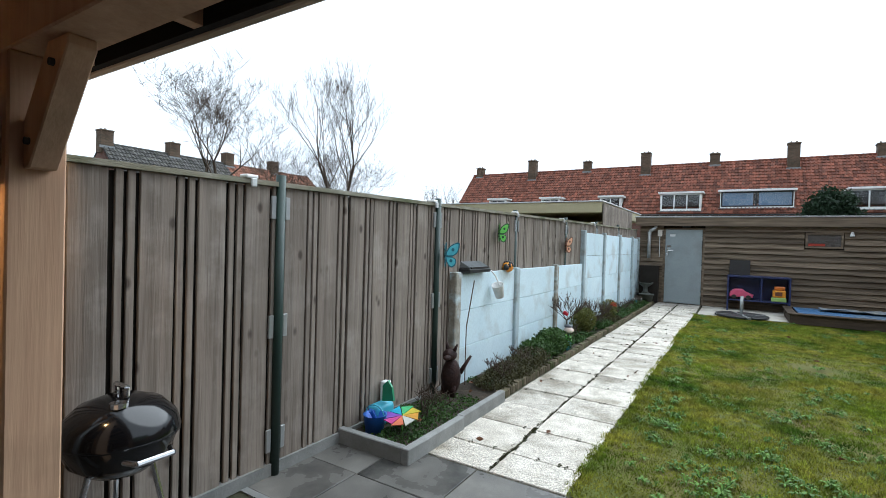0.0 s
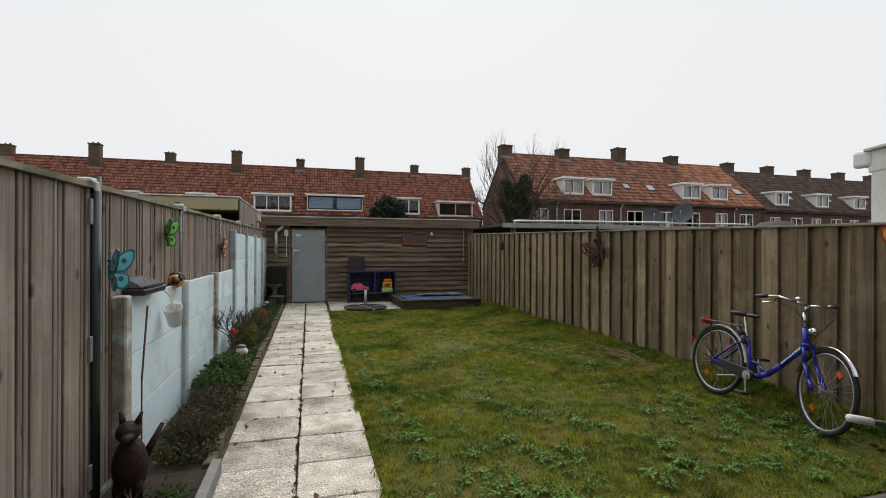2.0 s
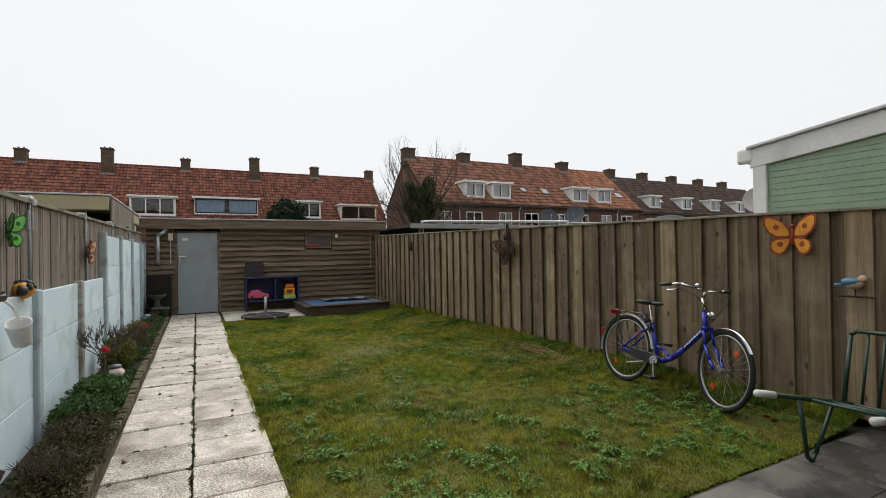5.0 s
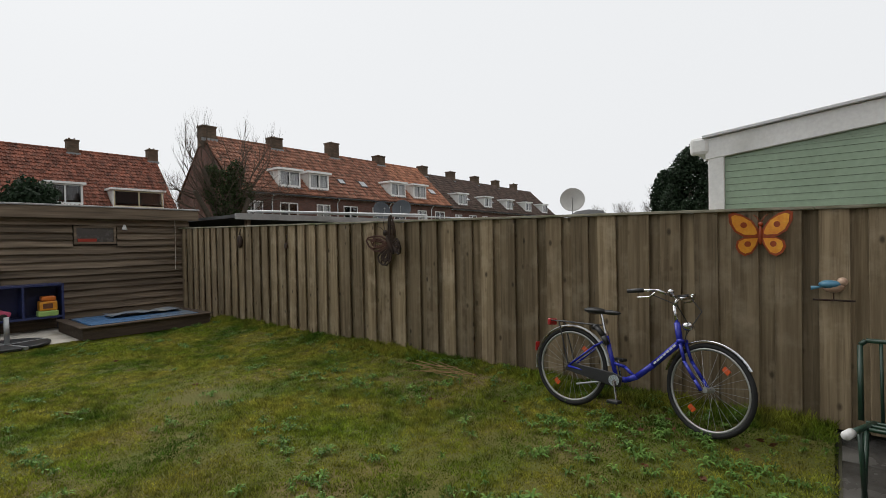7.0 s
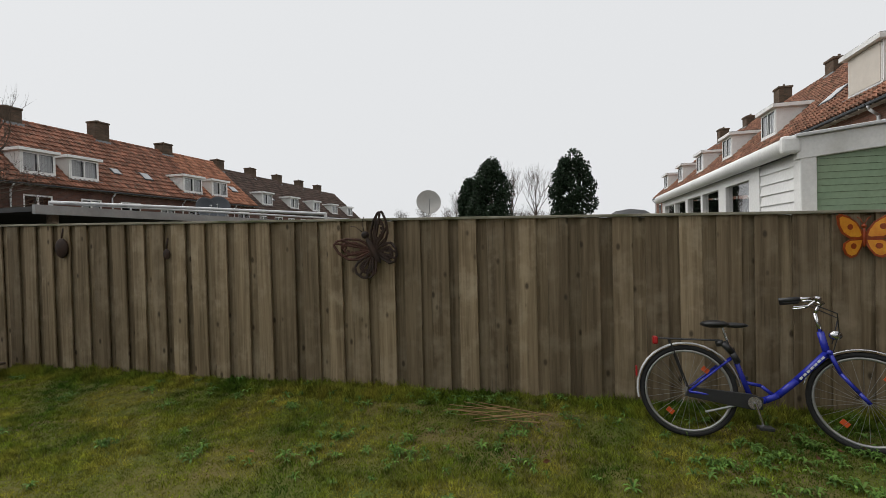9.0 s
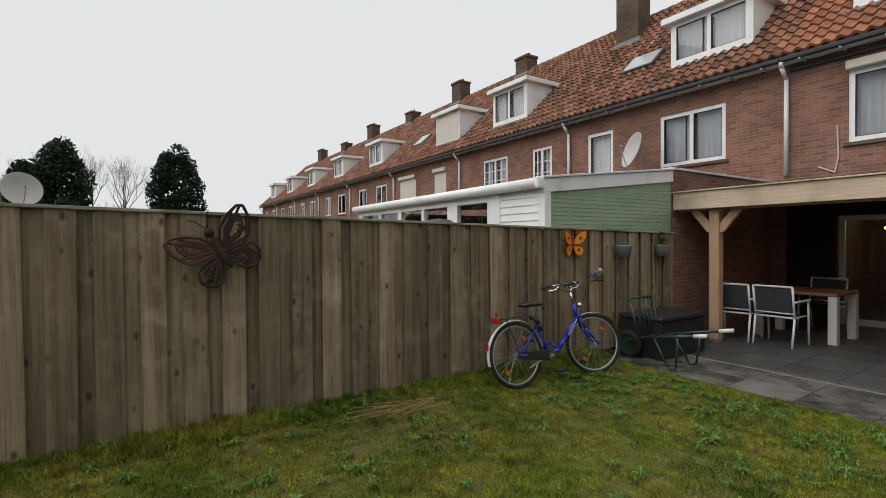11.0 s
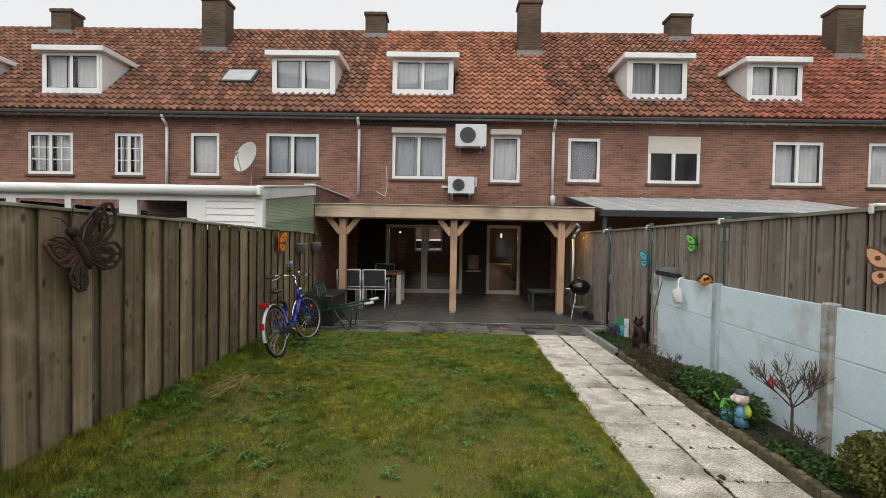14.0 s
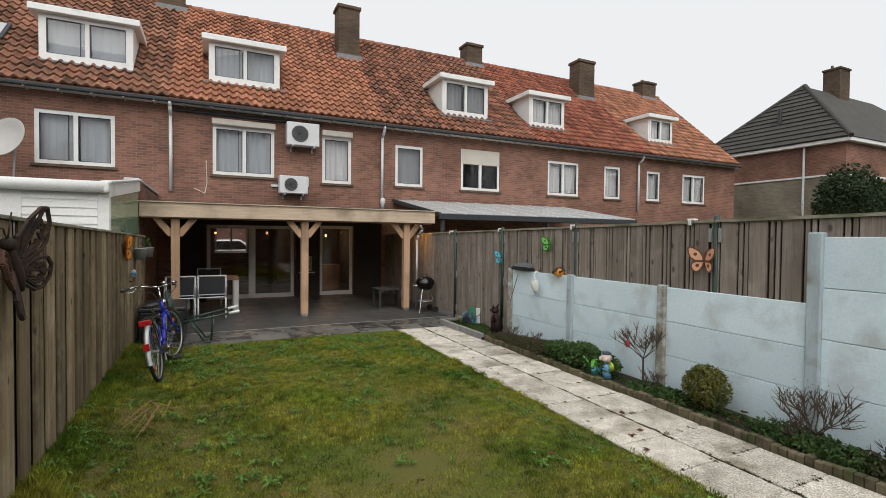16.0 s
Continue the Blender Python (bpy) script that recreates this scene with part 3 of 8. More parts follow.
pipe(bm, [(-0.38, -0.042, 1.42), (-0.38, -0.08, 1.42), (-0.24, -0.08, 1.42)], 0.011)
block(bm, -0.40, -0.30, -0.05, -0.03, 1.53, 1.56)
part("handle", bm, M_CHROME, shed_door, "chrome lever handle and bolt")
bm = bmesh.new()
for z in (0.3, 1.0, 1.75):
    rod(bm, (0.43, -0.04, z - 0.05), (0.43, -0.04, z + 0.05), 0.012)
part("hinge", bm, M_ZINC, shed_door)
bm = bmesh.new()
block(bm, -0.33, -0.20, -0.034, -0.0305, 1.80, 1.86)
part("plate", bm, M_ALU, shed_door, "small pale sticker plate")
hatch = thing("window_1", (1.77, 14.13, 1.76), "small shed window with a red strip behind the glass", "window", kind="structure")
bm = bmesh.new()
holed_wall(bm, -0.35, 0.35, -0.03, 0.03, -0.18, 0.18, [(-0.31, 0.31, -0.14, 0.14)])
part("frame", bm, M_SHED, hatch)
bm = bmesh.new()
block(bm, -0.31, 0.31, -0.004, 0.002, -0.14, 0.14)
part("pane", bm, mat("dusty_glass", (0.10, 0.09, 0.085), (0.07, 0.065, 0.06), 4, 0.15, 0.35, 0), hatch)
bm = bmesh.new()
block(bm, -0.29, 0.02, -0.012, -0.006, -0.13, -0.07)
part("red_strip", bm, mat("red_label", (0.42, 0.06, 0.04)), hatch)

# ---- veranda ----
veranda = thing("veranda", (0, 0, 0), "timber veranda with honey posts, braces and a flat roof against the house", "veranda", kind="structure")
VY = 0.54
BRACE = [(0.07, -0.335), (0.07, -0.20), (0.235, 0.0), (0.355, 0.0), (0.355, -0.03), (0.115, -0.335)]
for x in (2.90, 0.535, -1.74):
    bm = bmesh.new()
    block(bm, x - 0.072, x + 0.072, VY - 0.072, VY + 0.072, 0.04, 1.98)
    post = part("post", bevelled(bm, 0.006), M_PINE, veranda, "square honey timber post")
    bm = bmesh.new()
    block(bm, x - 0.06, x + 0.06, VY - 0.06, VY + 0.06, 0.0, 0.05)
    part("post_foot", bm, M_ZINC, post, "metal post foot")
    for s in (-1, 1):
        bm = bmesh.new()
        outline = BRACE
        prism(bm, [(s * a, b) for a, b in outline], Matrix.Translation((x, VY, 1.98)) @ Matrix.Rotation(radians(90), 4, "X"), 0.07)
        brace = part("brace", bevelled(bm, 0.004), M_PINE, veranda, "diagonal timber brace")
        for bx, bz in ((0.115, -0.26), (0.275, -0.065)):
            bm = bmesh.new()
            rod(bm, (x + s * bx, VY - 0.035, 1.98 + bz), (x + s * bx, VY - 0.046, 1.98 + bz), 0.011, seg=8)
            part("bolt", bm, M_GUTTER, brace, "dark bolt head")
for x in (2.90, 0.535, -1.74):
    bm = bmesh.new()
    prism(bm, BRACE, Matrix.Translation((x, VY, 1.98)) @ Matrix.Rotation(radians(-90), 4, "Z") @ Matrix.Rotation(radians(90), 4, "X"), 0.07)
    part("brace", bevelled(bm, 0.004), M_PINE, veranda, "diagonal timber brace towards the house")
bm = bmesh.new()
block(bm, -2.36, 3.44, VY - 0.07, VY + 0.07, 1.98, 2.17)
part("beam", bevelled(bm, 0.005), M_PINE, veranda, "thick timber beam")
bm = bmesh.new()
block(bm, -2.38, 3.46, 0.715, 0.745, 2.0, 2.265)
part("fascia", bevelled(bm, 0.004), M_FASCIA, veranda, "pale timber fascia")
# added board; its near-black colour stands in for shade behind the fascia
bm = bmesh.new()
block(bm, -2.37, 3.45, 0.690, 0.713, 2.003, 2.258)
part("fascia_lining", bm, mat("shade_black_lining", (0.022, 0.018, 0.016), None, 3, 0.85), veranda, "added near-black board holding the shade behind the fascia")
bm = bmesh.new()
block(bm, -2.40, 3.48, 0.70, 0.775, 2.266, 2.286)
part("roof_trim", bevelled(bm, 0.003), M_FASCIA, veranda, "pale roof trim")
x = -2.31
while x < 3.4:
    bm = bmesh.new()
    block(bm, x - 0.02, x + 0.02, VY + 0.072, 0.689, 2.004, 2.165)
    part("rafter_tail", bm, M_PINE, veranda)
    bm = bmesh.new()
    vs = block(bm, x - 0.03, x + 0.03, -2.6, 0.71, 2.171, 2.26)
    for v in vs:
        v.co.z += (0.75 - v.co.y) * 0.05
    part("rafter", bm, M_PINE, veranda)
    x += 0.6
# deck colour carries the shade under the veranda roof
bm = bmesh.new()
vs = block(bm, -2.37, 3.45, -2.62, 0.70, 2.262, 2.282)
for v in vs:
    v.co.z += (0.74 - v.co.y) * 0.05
part("roof_deck", bm, mat("shade_dark_underside", (0.03, 0.025, 0.022), None, 3, 0.8), veranda)
bm = bmesh.new()
vs = block(bm, -2.37, 3.45, -2.62, 0.69, 2.284, 2.30)
for v in vs:
    v.co.z += (0.74 - v.co.y) * 0.05
part("roof_felt", bm, M_BITUMEN, veranda, "grey felt roof")
bm = bmesh.new()
pipe(bm, [(-2.02, 0.70, 1.95), (-2.10, 0.66, 1.85), (-2.02, 0.60, 1.72), (-2.0, 0.58, 1.62), (-2.0, 0.58, 0.02)], 0.03, 12)
part("downpipe", bm, M_ZINC, veranda, "zinc downpipe", True)


# ---- houses ----
EAVE, RIDGE, DEPTH = 4.95, 8.95, 4.15


def glazed(parent, x0, x1, z0, z1, y, panes=2, curtain=None, rim=None, reveal=0.05, blind=0.0, sill=True, shutter=False, bars=0):
    """A window unit in a wall whose outside is at y and faces -y."""
    rim = rim or M_WHITE
    win = new("window")
    win.parent = parent
    b = bmesh.new()
    t = 0.085
    holed_wall(b, x0, x1, y + reveal - 0.03, y + reveal + 0.03, z0, z1, [(x0 + t + (x1 - x0 - t) * i / panes, x0 + (x1 - x0 - t) * (i + 1) / panes, z0 + t, z1 - t) for i in range(panes)])
    part("frame", b, rim, win)
    for i in range(panes):
        b = bmesh.new()
        a, c = x0 + t + (x1 - x0 - t) * i / panes, x0 + (x1 - x0 - t) * (i + 1) / panes
        block(b, a - 0.004, c + 0.004, y + reveal + 0.006, y + reveal + 0.012, z0 + t, z1 - t)
        part("pane", b, M_GLASS, win).visible_shadow = False
        # dark strip round each pane, drawn for the shade line of the recess
        b = bmesh.new()
        holed_wall(b, a - 0.001, c + 0.001 - t * (i < panes - 1), y + reveal - 0.022, y + reveal + 0.004, z0 + t - 0.001, z1 - t + 0.001, [(a + 0.014, c - 0.014 - t * (i < panes - 1), z0 + t + 0.014, z1 - t - 0.014)])
        part("gasket", b, M_GUTTER, win, "dark strip standing in for the shade of the recess")
        for k in range(bars):
            b = bmesh.new()
            zz = z0 + t + (z1 - z0 - 2 * t) * (k + 1) / (bars + 1)
            block(b, a, c, y + reveal - 0.018, y + reveal + 0.003, zz - 0.014, zz + 0.014)
            part("glazing_bar", b, rim, win)
        if bars:
            b = bmesh.new()
            xm = (a + c - t * (i < panes - 1)) / 2
            block(b, xm - 0.012, xm + 0.012, y + reveal - 0.020, y + reveal + 0.001, z0 + t, z1 - t)
            part("glazing_bar", b, rim, win)
    if curtain:
        for a, c in ((x0 + 0.05, x0 + (x1 - x0) * 0.46), (x0 + (x1 - x0) * 0.54, x1 - 0.05)) if panes > 1 else ((x0 + 0.05, x1 - 0.05),):
            b = bmesh.new()
            n = 14
            top = [b.verts.new((a + (c - a) * i / n, y + reveal + 0.12 + 0.02 * math.sin(i * 2.2), z1 - 0.03)) for i in range(n + 1)]
            low = [b.verts.new((a + (c - a) * i / n, y + reveal + 0.12 + 0.03 * math.sin(i * 2.2 + 0.4), z0 + 0.02)) for i in range(n + 1)]
            for i in range(n):
                b.faces.new((top[i], top[i + 1], low[i + 1], low[i]))
            part("curtain", b, curtain, win, "", True)
    if blind:
        b = bmesh.new()
        block(b, x0 + 0.03, x1 - 0.03, y + reveal - 0.045, y + reveal - 0.032, z1 - blind * (z1 - z0), z1)
        part("roller_shutter", b, M_SHUTTER, win, "lowered beige roller shutter")
    if shutter:
        b = bmesh.new()
        block(b, x0 - 0.02, x1 + 0.02, y - 0.11, y + 0.03, z1 - 0.005, z1 + 0.155)
        part("shutter_box", bevelled(b, 0.02), M_SHUTTER, win, "pale roller shutter box")
    if sill:
        b = bmesh.new()
        block(b, x0 - 0.06, x1 + 0.06, y - 0.045, y + 0.04, z0 - 0.07, z0 - 0.003)
        part("sill", bevelled(b, 0.006), M_CHIMNEY, win, "dark brick sill")
    return win


def tile_grid(width, rows, cols, slope_len, y0, z0, ang, skip, lift=0.052, fine=True):
    """Pantiles on a slope that rises in +y, as vertices and faces."""
    tw, tl = width / cols, slope_len / rows
    prof = ((0, 0.0), (0.18, 0.040), (0.36, 0.050), (0.55, 0.012), (0.78, -0.016), (1.0, 0.0)) if fine else ((0, 0.0), (0.3, 0.055), (0.62, 0.0), (1.0, 0.0))
    ca, sa = math.cos(ang), math.sin(ang)
    verts, faces = [], []
    for r in range(rows):
        for c in range(cols):
            if skip(tw * (c + 0.5), r / rows):
                continue
            o = len(verts)
            jig = RNG.uniform(-0.005, 0.005)
            for s, up in ((r * tl, -0.012), (r * tl, lift + jig), ((r + 1.08) * tl, jig)):
                for u, h in prof:
                    yy, hh = s, h + up
                    verts.append((tw * (c + u * 1.02), y0 + yy * ca - hh * sa, z0 + yy * sa + hh * ca))
            k = len(prof)
            for i in range(k - 1):
                faces.append((o + i, o + i + 1, o + k + i + 1, o + k + i))
                faces.append((o + k + i, o + k + i + 1, o + 2 * k + i + 1, o + 2 * k + i))
    return verts, faces


def raw_part(name, verts, faces, material, parent, label="", kind=""):
    me = bpy.data.meshes.new(name)
    me.from_pydata(verts, [], faces)
    me.materials.append(material)
    ob = new(name, me)
    ob.parent = parent
    return tagged(ob, label, kind=kind)


def dormer(parent, x0, x1, z0, z1, yf, slope_y, rim=None, curtain=None, lowered=0.0, box=False, panes=2):
    d = new("dormer")
    d.parent = parent
    back = slope_y(z1 + 0.1) + 0.1
    low = slope_y(z0) - 0.05
    for x in (x0, x1 - 0.06):
        b = bmesh.new()
        prism(b, [(yf, z0), (back, z1), (yf, z1)], Matrix(((0, 0, 1, x + 0.03), (1, 0, 0, 0), (0, 1, 0, 0), (0, 0, 0, 1))), 0.06)
        part("cheek", b, M_WHITE, d, "white boarded cheek")
    b = bmesh.new()
    vs = block(b, x0 - 0.16, x1 + 0.16, yf - 0.18, back + 0.1, z1, z1 + 0.15)
    part("roof", bevelled(b, 0.01), M_WHITE, d, "flat white-edged dormer roof")
    b = bmesh.new()
    block(b, x0 - 0.14, x1 + 0.14, yf - 0.15, back + 0.15, z1 + 0.151, z1 + 0.17)
    part("roof_felt", b, M_BITUMEN, d)
    b = bmesh.new()
    block(b, x0, x1, yf - 0.02, yf + 0.04, z0 - 0.04, z0 + 0.05)
    part("sill", b, M_WHITE, d)
    b = bmesh.new()
    block(b, x0 - 0.12, x1 + 0.12, yf - 0.12, yf + 0.06, z0 - 0.09, z0 - 0.05)
    part("flashing", b, M_LEAD, d, "grey lead flashing")
    glazed(d, x0 + 0.06, x1 - 0.06, z0 + 0.05, z1 - 0.01, yf - 0.05, panes, curtain, rim, 0.06, lowered, False, box)
    # added dark sheet close behind the glass, in place of an unlit room
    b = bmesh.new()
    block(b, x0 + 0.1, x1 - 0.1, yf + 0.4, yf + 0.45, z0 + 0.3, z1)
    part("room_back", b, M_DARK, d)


def stack(parent, x, y, w, d, z0, z1, pots=2):
    c = new("chimney")
    c.parent = parent
    b = bmesh.new()
    block(b, x - w / 2, x + w / 2, y - d / 2, y + d / 2, z0, z1 - 0.12)
    part("shaft", b, M_CHIMNEY, c)
    b = bmesh.new()
    block(b, x - w / 2 - 0.05, x + w / 2 + 0.05, y - d / 2 - 0.05, y + d / 2 + 0.05, z1 - 0.12, z1)
    part("cap", bevelled(b, 0.02), M_CHIMNEY, c)
    for i in range(pots):
        b = bmesh.new()
        px = x + (i - (pots - 1) / 2) * w * 0.45
        rod(b, (px, y, z1), (px, y, z1 + 0.14), 0.07, 0.055, 10)
        part("pot", b, M_CHIMNEY, c)
    b = bmesh.new()
    zf = EAVE + (y - d / 2 + 0.25) * (RIDGE - EAVE) / (DEPTH + 0.25) if z0 < 9.0 else z0
    block(b, x - w / 2 - 0.08, x + w / 2 + 0.08, y - d / 2 - 0.05, y - d / 2 + 0.02, zf - 0.04, zf + 0.16)
    part("flashing", b, M_LEAD, c)


def row_house(m, width, roof, windows, dormers=(), chimney=None, label="", lights=(), ground=(), brick=None, pipes=(), fine=True, rows=20, cols=26, own=False, ends=(False, False), group=""):
    """A terraced house in its own coordinates: x along the facade, the outside at y = 0 facing -y."""
    brick = brick or M_BRICK
    h = thing("row_house", m, label, "house", group)
    b = bmesh.new()
    holes = [(w[0], w[1], w[2], w[3]) for w in windows] + [(g[0], g[1], g[2], g[3]) for g in ground]
    holed_wall(b, 0, width, 0, 0.22, -0.05, EAVE, holes)
    part("front_wall", b, brick, h)
    b = bmesh.new()
    block(b, 0, width, 2 * DEPTH - 0.25, 2 * DEPTH, 2.6 if own else 0, EAVE)
    if own:
        holed_wall(b, 0, width, 2 * DEPTH - 0.25, 2 * DEPTH, -0.05, 2.6, [(1.0, 2.25, 0.95, 2.05)])
    part("back_wall", b, brick, h)
    ang = math.atan2(RIDGE - EAVE, DEPTH + 0.25)
    for x in (0.004, width - 0.11):
        b = bmesh.new()
        prism(b, [(0.23, -0.05), (2 * DEPTH - 0.26, -0.05), (2 * DEPTH - 0.26, EAVE), (DEPTH, RIDGE - 0.2), (0.23, EAVE)], Matrix(((0, 0, 1, x + 0.05), (1, 0, 0, 0), (0, 1, 0, 0), (0, 0, 0, 1))), 0.1)
        part("party_wall", b, brick, h)
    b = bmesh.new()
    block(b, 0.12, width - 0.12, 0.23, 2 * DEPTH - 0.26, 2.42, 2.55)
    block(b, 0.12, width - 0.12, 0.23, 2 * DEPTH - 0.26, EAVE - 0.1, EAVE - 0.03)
    # added dark partition, stands in for the unlit depth upstairs
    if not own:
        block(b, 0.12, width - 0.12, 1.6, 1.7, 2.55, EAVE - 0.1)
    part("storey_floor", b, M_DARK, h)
    rl = math.hypot(DEPTH + 0.25, RIDGE - EAVE)
    slope_y = lambda z: -0.25 + (z - EAVE) / math.tan(ang)
    cut = [(d[0] - 0.05, d[1] + 0.05, d[2], d[3]) for d in dormers]

    def skip(x, s):
        z = EAVE + s * (RIDGE - EAVE)
        return any(a < x < c and e < z + 0.1 and z < f - 0.1 for a, c, e, f in cut)

    if own:
        keep = 11
        tw, tl = width / cols, rl / rows
        v, f = tile_grid(tw, 1, 1, tl, 0, 0, ang, lambda x, s: False)
        me = bpy.data.meshes.new("roof_tile")
        me.from_pydata(v, [], f)
        me.materials.append(M_TILE_PART)
        roof_part = new("roof")
        roof_part.parent = h
        pieces("roof_tile", me, roof_part, [Matrix.Translation((c * tw, -0.25 + r * tl * math.cos(ang), EAVE + r * tl * math.sin(ang) + 0.02)) for r in range(keep) for c in range(cols) if not skip((c + 0.5) * tw, r / rows)])
        v, f = tile_grid(width, rows, cols, rl, -0.25, EAVE + 0.02, ang, lambda x, s: s < keep / rows - 0.001 or skip(x, s))
        raw_part("upper_tiles", v, f, M_ROOF[roof], roof_part, kind="stuff")
    else:
        v, f = tile_grid(width, rows, cols, rl, -0.25, EAVE + 0.02, ang, skip, fine=fine)
        raw_part("roof_tiles", v, f, M_ROOF[roof], h, kind="stuff")
    b = bmesh.new()
    for s in (1, -1):
        q = [(-0.25, EAVE), (DEPTH, RIDGE), (DEPTH, RIDGE - 0.08), (-0.25, EAVE - 0.08)]
        if s < 0:
            q = [(2 * DEPTH - yy, zz) for yy, zz in q]
        if s > 0 and cut:
            continue
        prism(b, q, Matrix(((0, 0, 1, width / 2), (1, 0, 0, 0), (0, 1, 0, 0), (0, 0, 0, 1))), width)
    if cut:
        xs = sorted({0, width, *[c[0] for c in cut], *[c[1] for c in cut]})
        for a, c in zip(xs, xs[1:]):
            hit = [k for k in cut if k[0] <= (a + c) / 2 <= k[1]]
            runs = [(EAVE, RIDGE)] if not hit else [(EAVE, hit[0][2]), (hit[0][3] + 0.1, RIDGE)]
            for z0, z1 in runs:
                y0, y1 = slope_y(z0), slope_y(z1)
                prism(b, [(y0, z0), (y1, z1), (y1, z1 - 0.08), (y0, z0 - 0.08)], Matrix(((0, 0, 1, (a + c) / 2), (1, 0, 0, 0), (0, 1, 0, 0), (0, 0, 0, 1))), c - a)
    bmesh.ops.remove_doubles(b, verts=b.verts[:], dist=0.0001)
    part("roof_deck", b, M_ROOF[roof], h)
    b = bmesh.new()
    n = max(2, int(width / 0.33))
    for i in range(n):
        rod(b, (width * i / n, DEPTH, RIDGE + 0.01), (width * (i + 0.99) / n, DEPTH, RIDGE + 0.01 + 0.012), 0.10, 0.11, 10)
    part("ridge_tiles", b, M_ROOF[roof], h)
    b = bmesh.new()
    block(b, 0, width, -0.35, -0.25, EAVE - 0.11, EAVE - 0.02)
    part("gutter", bevelled(b, 0.02), M_GUTTER, h, "dark gutter")
    b = bmesh.new()
    block(b, 0, width, -0.24, 0.0, EAVE - 0.10, EAVE - 0.082)
    part("soffit", b, M_WHITE, h)
    b = bmesh.new()
    i = 0.3
    while i < width:
        block(b, i, i + 0.03, -0.33, -0.02, EAVE - 0.135, EAVE - 0.112)
        i += 0.6
    tagged(part("gutter_brackets", b, M_SHUTTER, h, "small pale gutter brackets"), kind="stuff")
    for w in windows:
        glazed(h, *w[:4], 0.0, *w[4:])
    for d in dormers:
        dormer(h, *d[:4], slope_y(d[2]) - 0.08, slope_y, *d[4:])
    for a, c, z0, z1 in lights:
        sk = new("skylight")
        sk.parent = h
        up = Matrix.Translation(((a + c) / 2, slope_y((z0 + z1) / 2), (z0 + z1) / 2 + 0.06)) @ Matrix.Rotation(ang, 4, "X")
        half = (z1 - z0) / 2 / math.sin(ang)
        b = bmesh.new()
        block(b, -(c - a) / 2, (c - a) / 2, -half, half, 0.0, 0.07, up)
        part("frame", bevelled(b, 0.01), M_GUTTER, sk)
        b = bmesh.new()
        block(b, -(c - a) / 2 + 0.07, (c - a) / 2 - 0.07, -half + 0.07, half - 0.07, 0.072, 0.08, up)
        part("pane", b, mat("skylight_glass", (0.45, 0.46, 0.47), None, 3, 0.03, None, 0), sk)
    if chimney:
        stack(h, *chimney)
    for x in pipes:
        b = bmesh.new()
        pipe(b, [(x, -0.30, EAVE - 0.1), (x, -0.28, EAVE - 0.2), (x, -0.07, EAVE - 0.38), (x, -0.07, 2.75)], 0.04, 10)
        part("downpipe", b, M_ALU, h, "pale downpipe", True)
    return h


FACADE = -2.64


def own_row(X):
    """A house of our own row, whose facade looks towards +y; X is its left edge seen from the garden."""
    return Matrix.Translation((X, FACADE, 0)) @ Matrix.Rotation(math.pi, 4, "Z")


W = 5.42


def lx(X, *xs):
    return [X - x for x in xs]


G_OWN = "terraced houses of the home row"
X = 3.21
row_house(own_row(X), W, "orange",
          [(X - 2.27, X - 0.79, 3.22, 4.47, 2, M_NET, None, 0.05, 0, True, True), (X + 0.47, X + 1.29, 3.16, 4.46, 1, M_CURTAIN, None, 0.05, 0, True, True)],
          [(X - 2.36, X - 0.60, 5.72, 6.72, None, M_NET, 0.0, True)], (X + 1.93, DEPTH - 1.05, 0.72, 0.62, 7.2, 9.55, 2),
          "brown brick terraced house with clean orange roof tiles", ground=[(X - 2.43, X - 0.24, 0.0, 1.95), (X + 0.41, X + 1.38, 0.0, 1.98)], own=True, pipes=(0.02, W - 0.02), group=G_OWN)
X = 8.63
row_house(own_row(X), W, "brown",
          [(X - 5.82, X - 4.33, 3.24, 4.44, 2, M_NET), (X - 7.96, X - 7.14, 3.22, 4.42, 1, M_CURTAIN)],
          [(X - 5.85, X - 4.02, 5.70, 6.72, None, M_NET)], (X - 3.42, DEPTH, 0.72, 0.6, 8.5, 9.6, 2),
          "brown brick terraced house with mossy brown roof tiles", [(X - 7.62, X - 6.62, 6.05, 6.62)], group=G_OWN, pipes=(0.05,))
X = 14.05
row_house(own_row(X), W, "brown",
          [(X - 10.12, X - 9.30, 3.2, 4.38, 2, M_CURTAIN, None, 0.05, 0, True, False, 2), (X - 12.6, X - 11.3, 3.2, 4.38, 2, M_CURTAIN, None, 0.05, 0, True, False, 2)],
          [(X - 12.5, X - 10.75, 5.6, 6.75, None, M_CURTAIN)], (X - 8.72, DEPTH - 1.05, 0.80, 0.62, 7.2, 9.55, 2),
          "brown brick terraced house with brown roof tiles", group=G_OWN, pipes=(0.05,))
X = 19.47
row_house(own_row(X), W, "brown",
          [(X - 15.9, X - 15.0, 3.2, 4.35, 1, None, None, 0.05, 1.0, True, True), (X - 18.9, X - 17.4, 3.2, 4.35, 2, None, None, 0.05, 0.8, True, True)],
          [(X - 16.3, X - 14.6, 5.6, 6.75, None, None, 1.0)], (X - 14.8, DEPTH, 0.72, 0.6, 8.5, 9.6, 2),
          "brown brick terraced house with lowered beige shutters", [(X - 19.3, X - 18.4, 6.0, 6.6)], group=G_OWN, pipes=(0.05,))
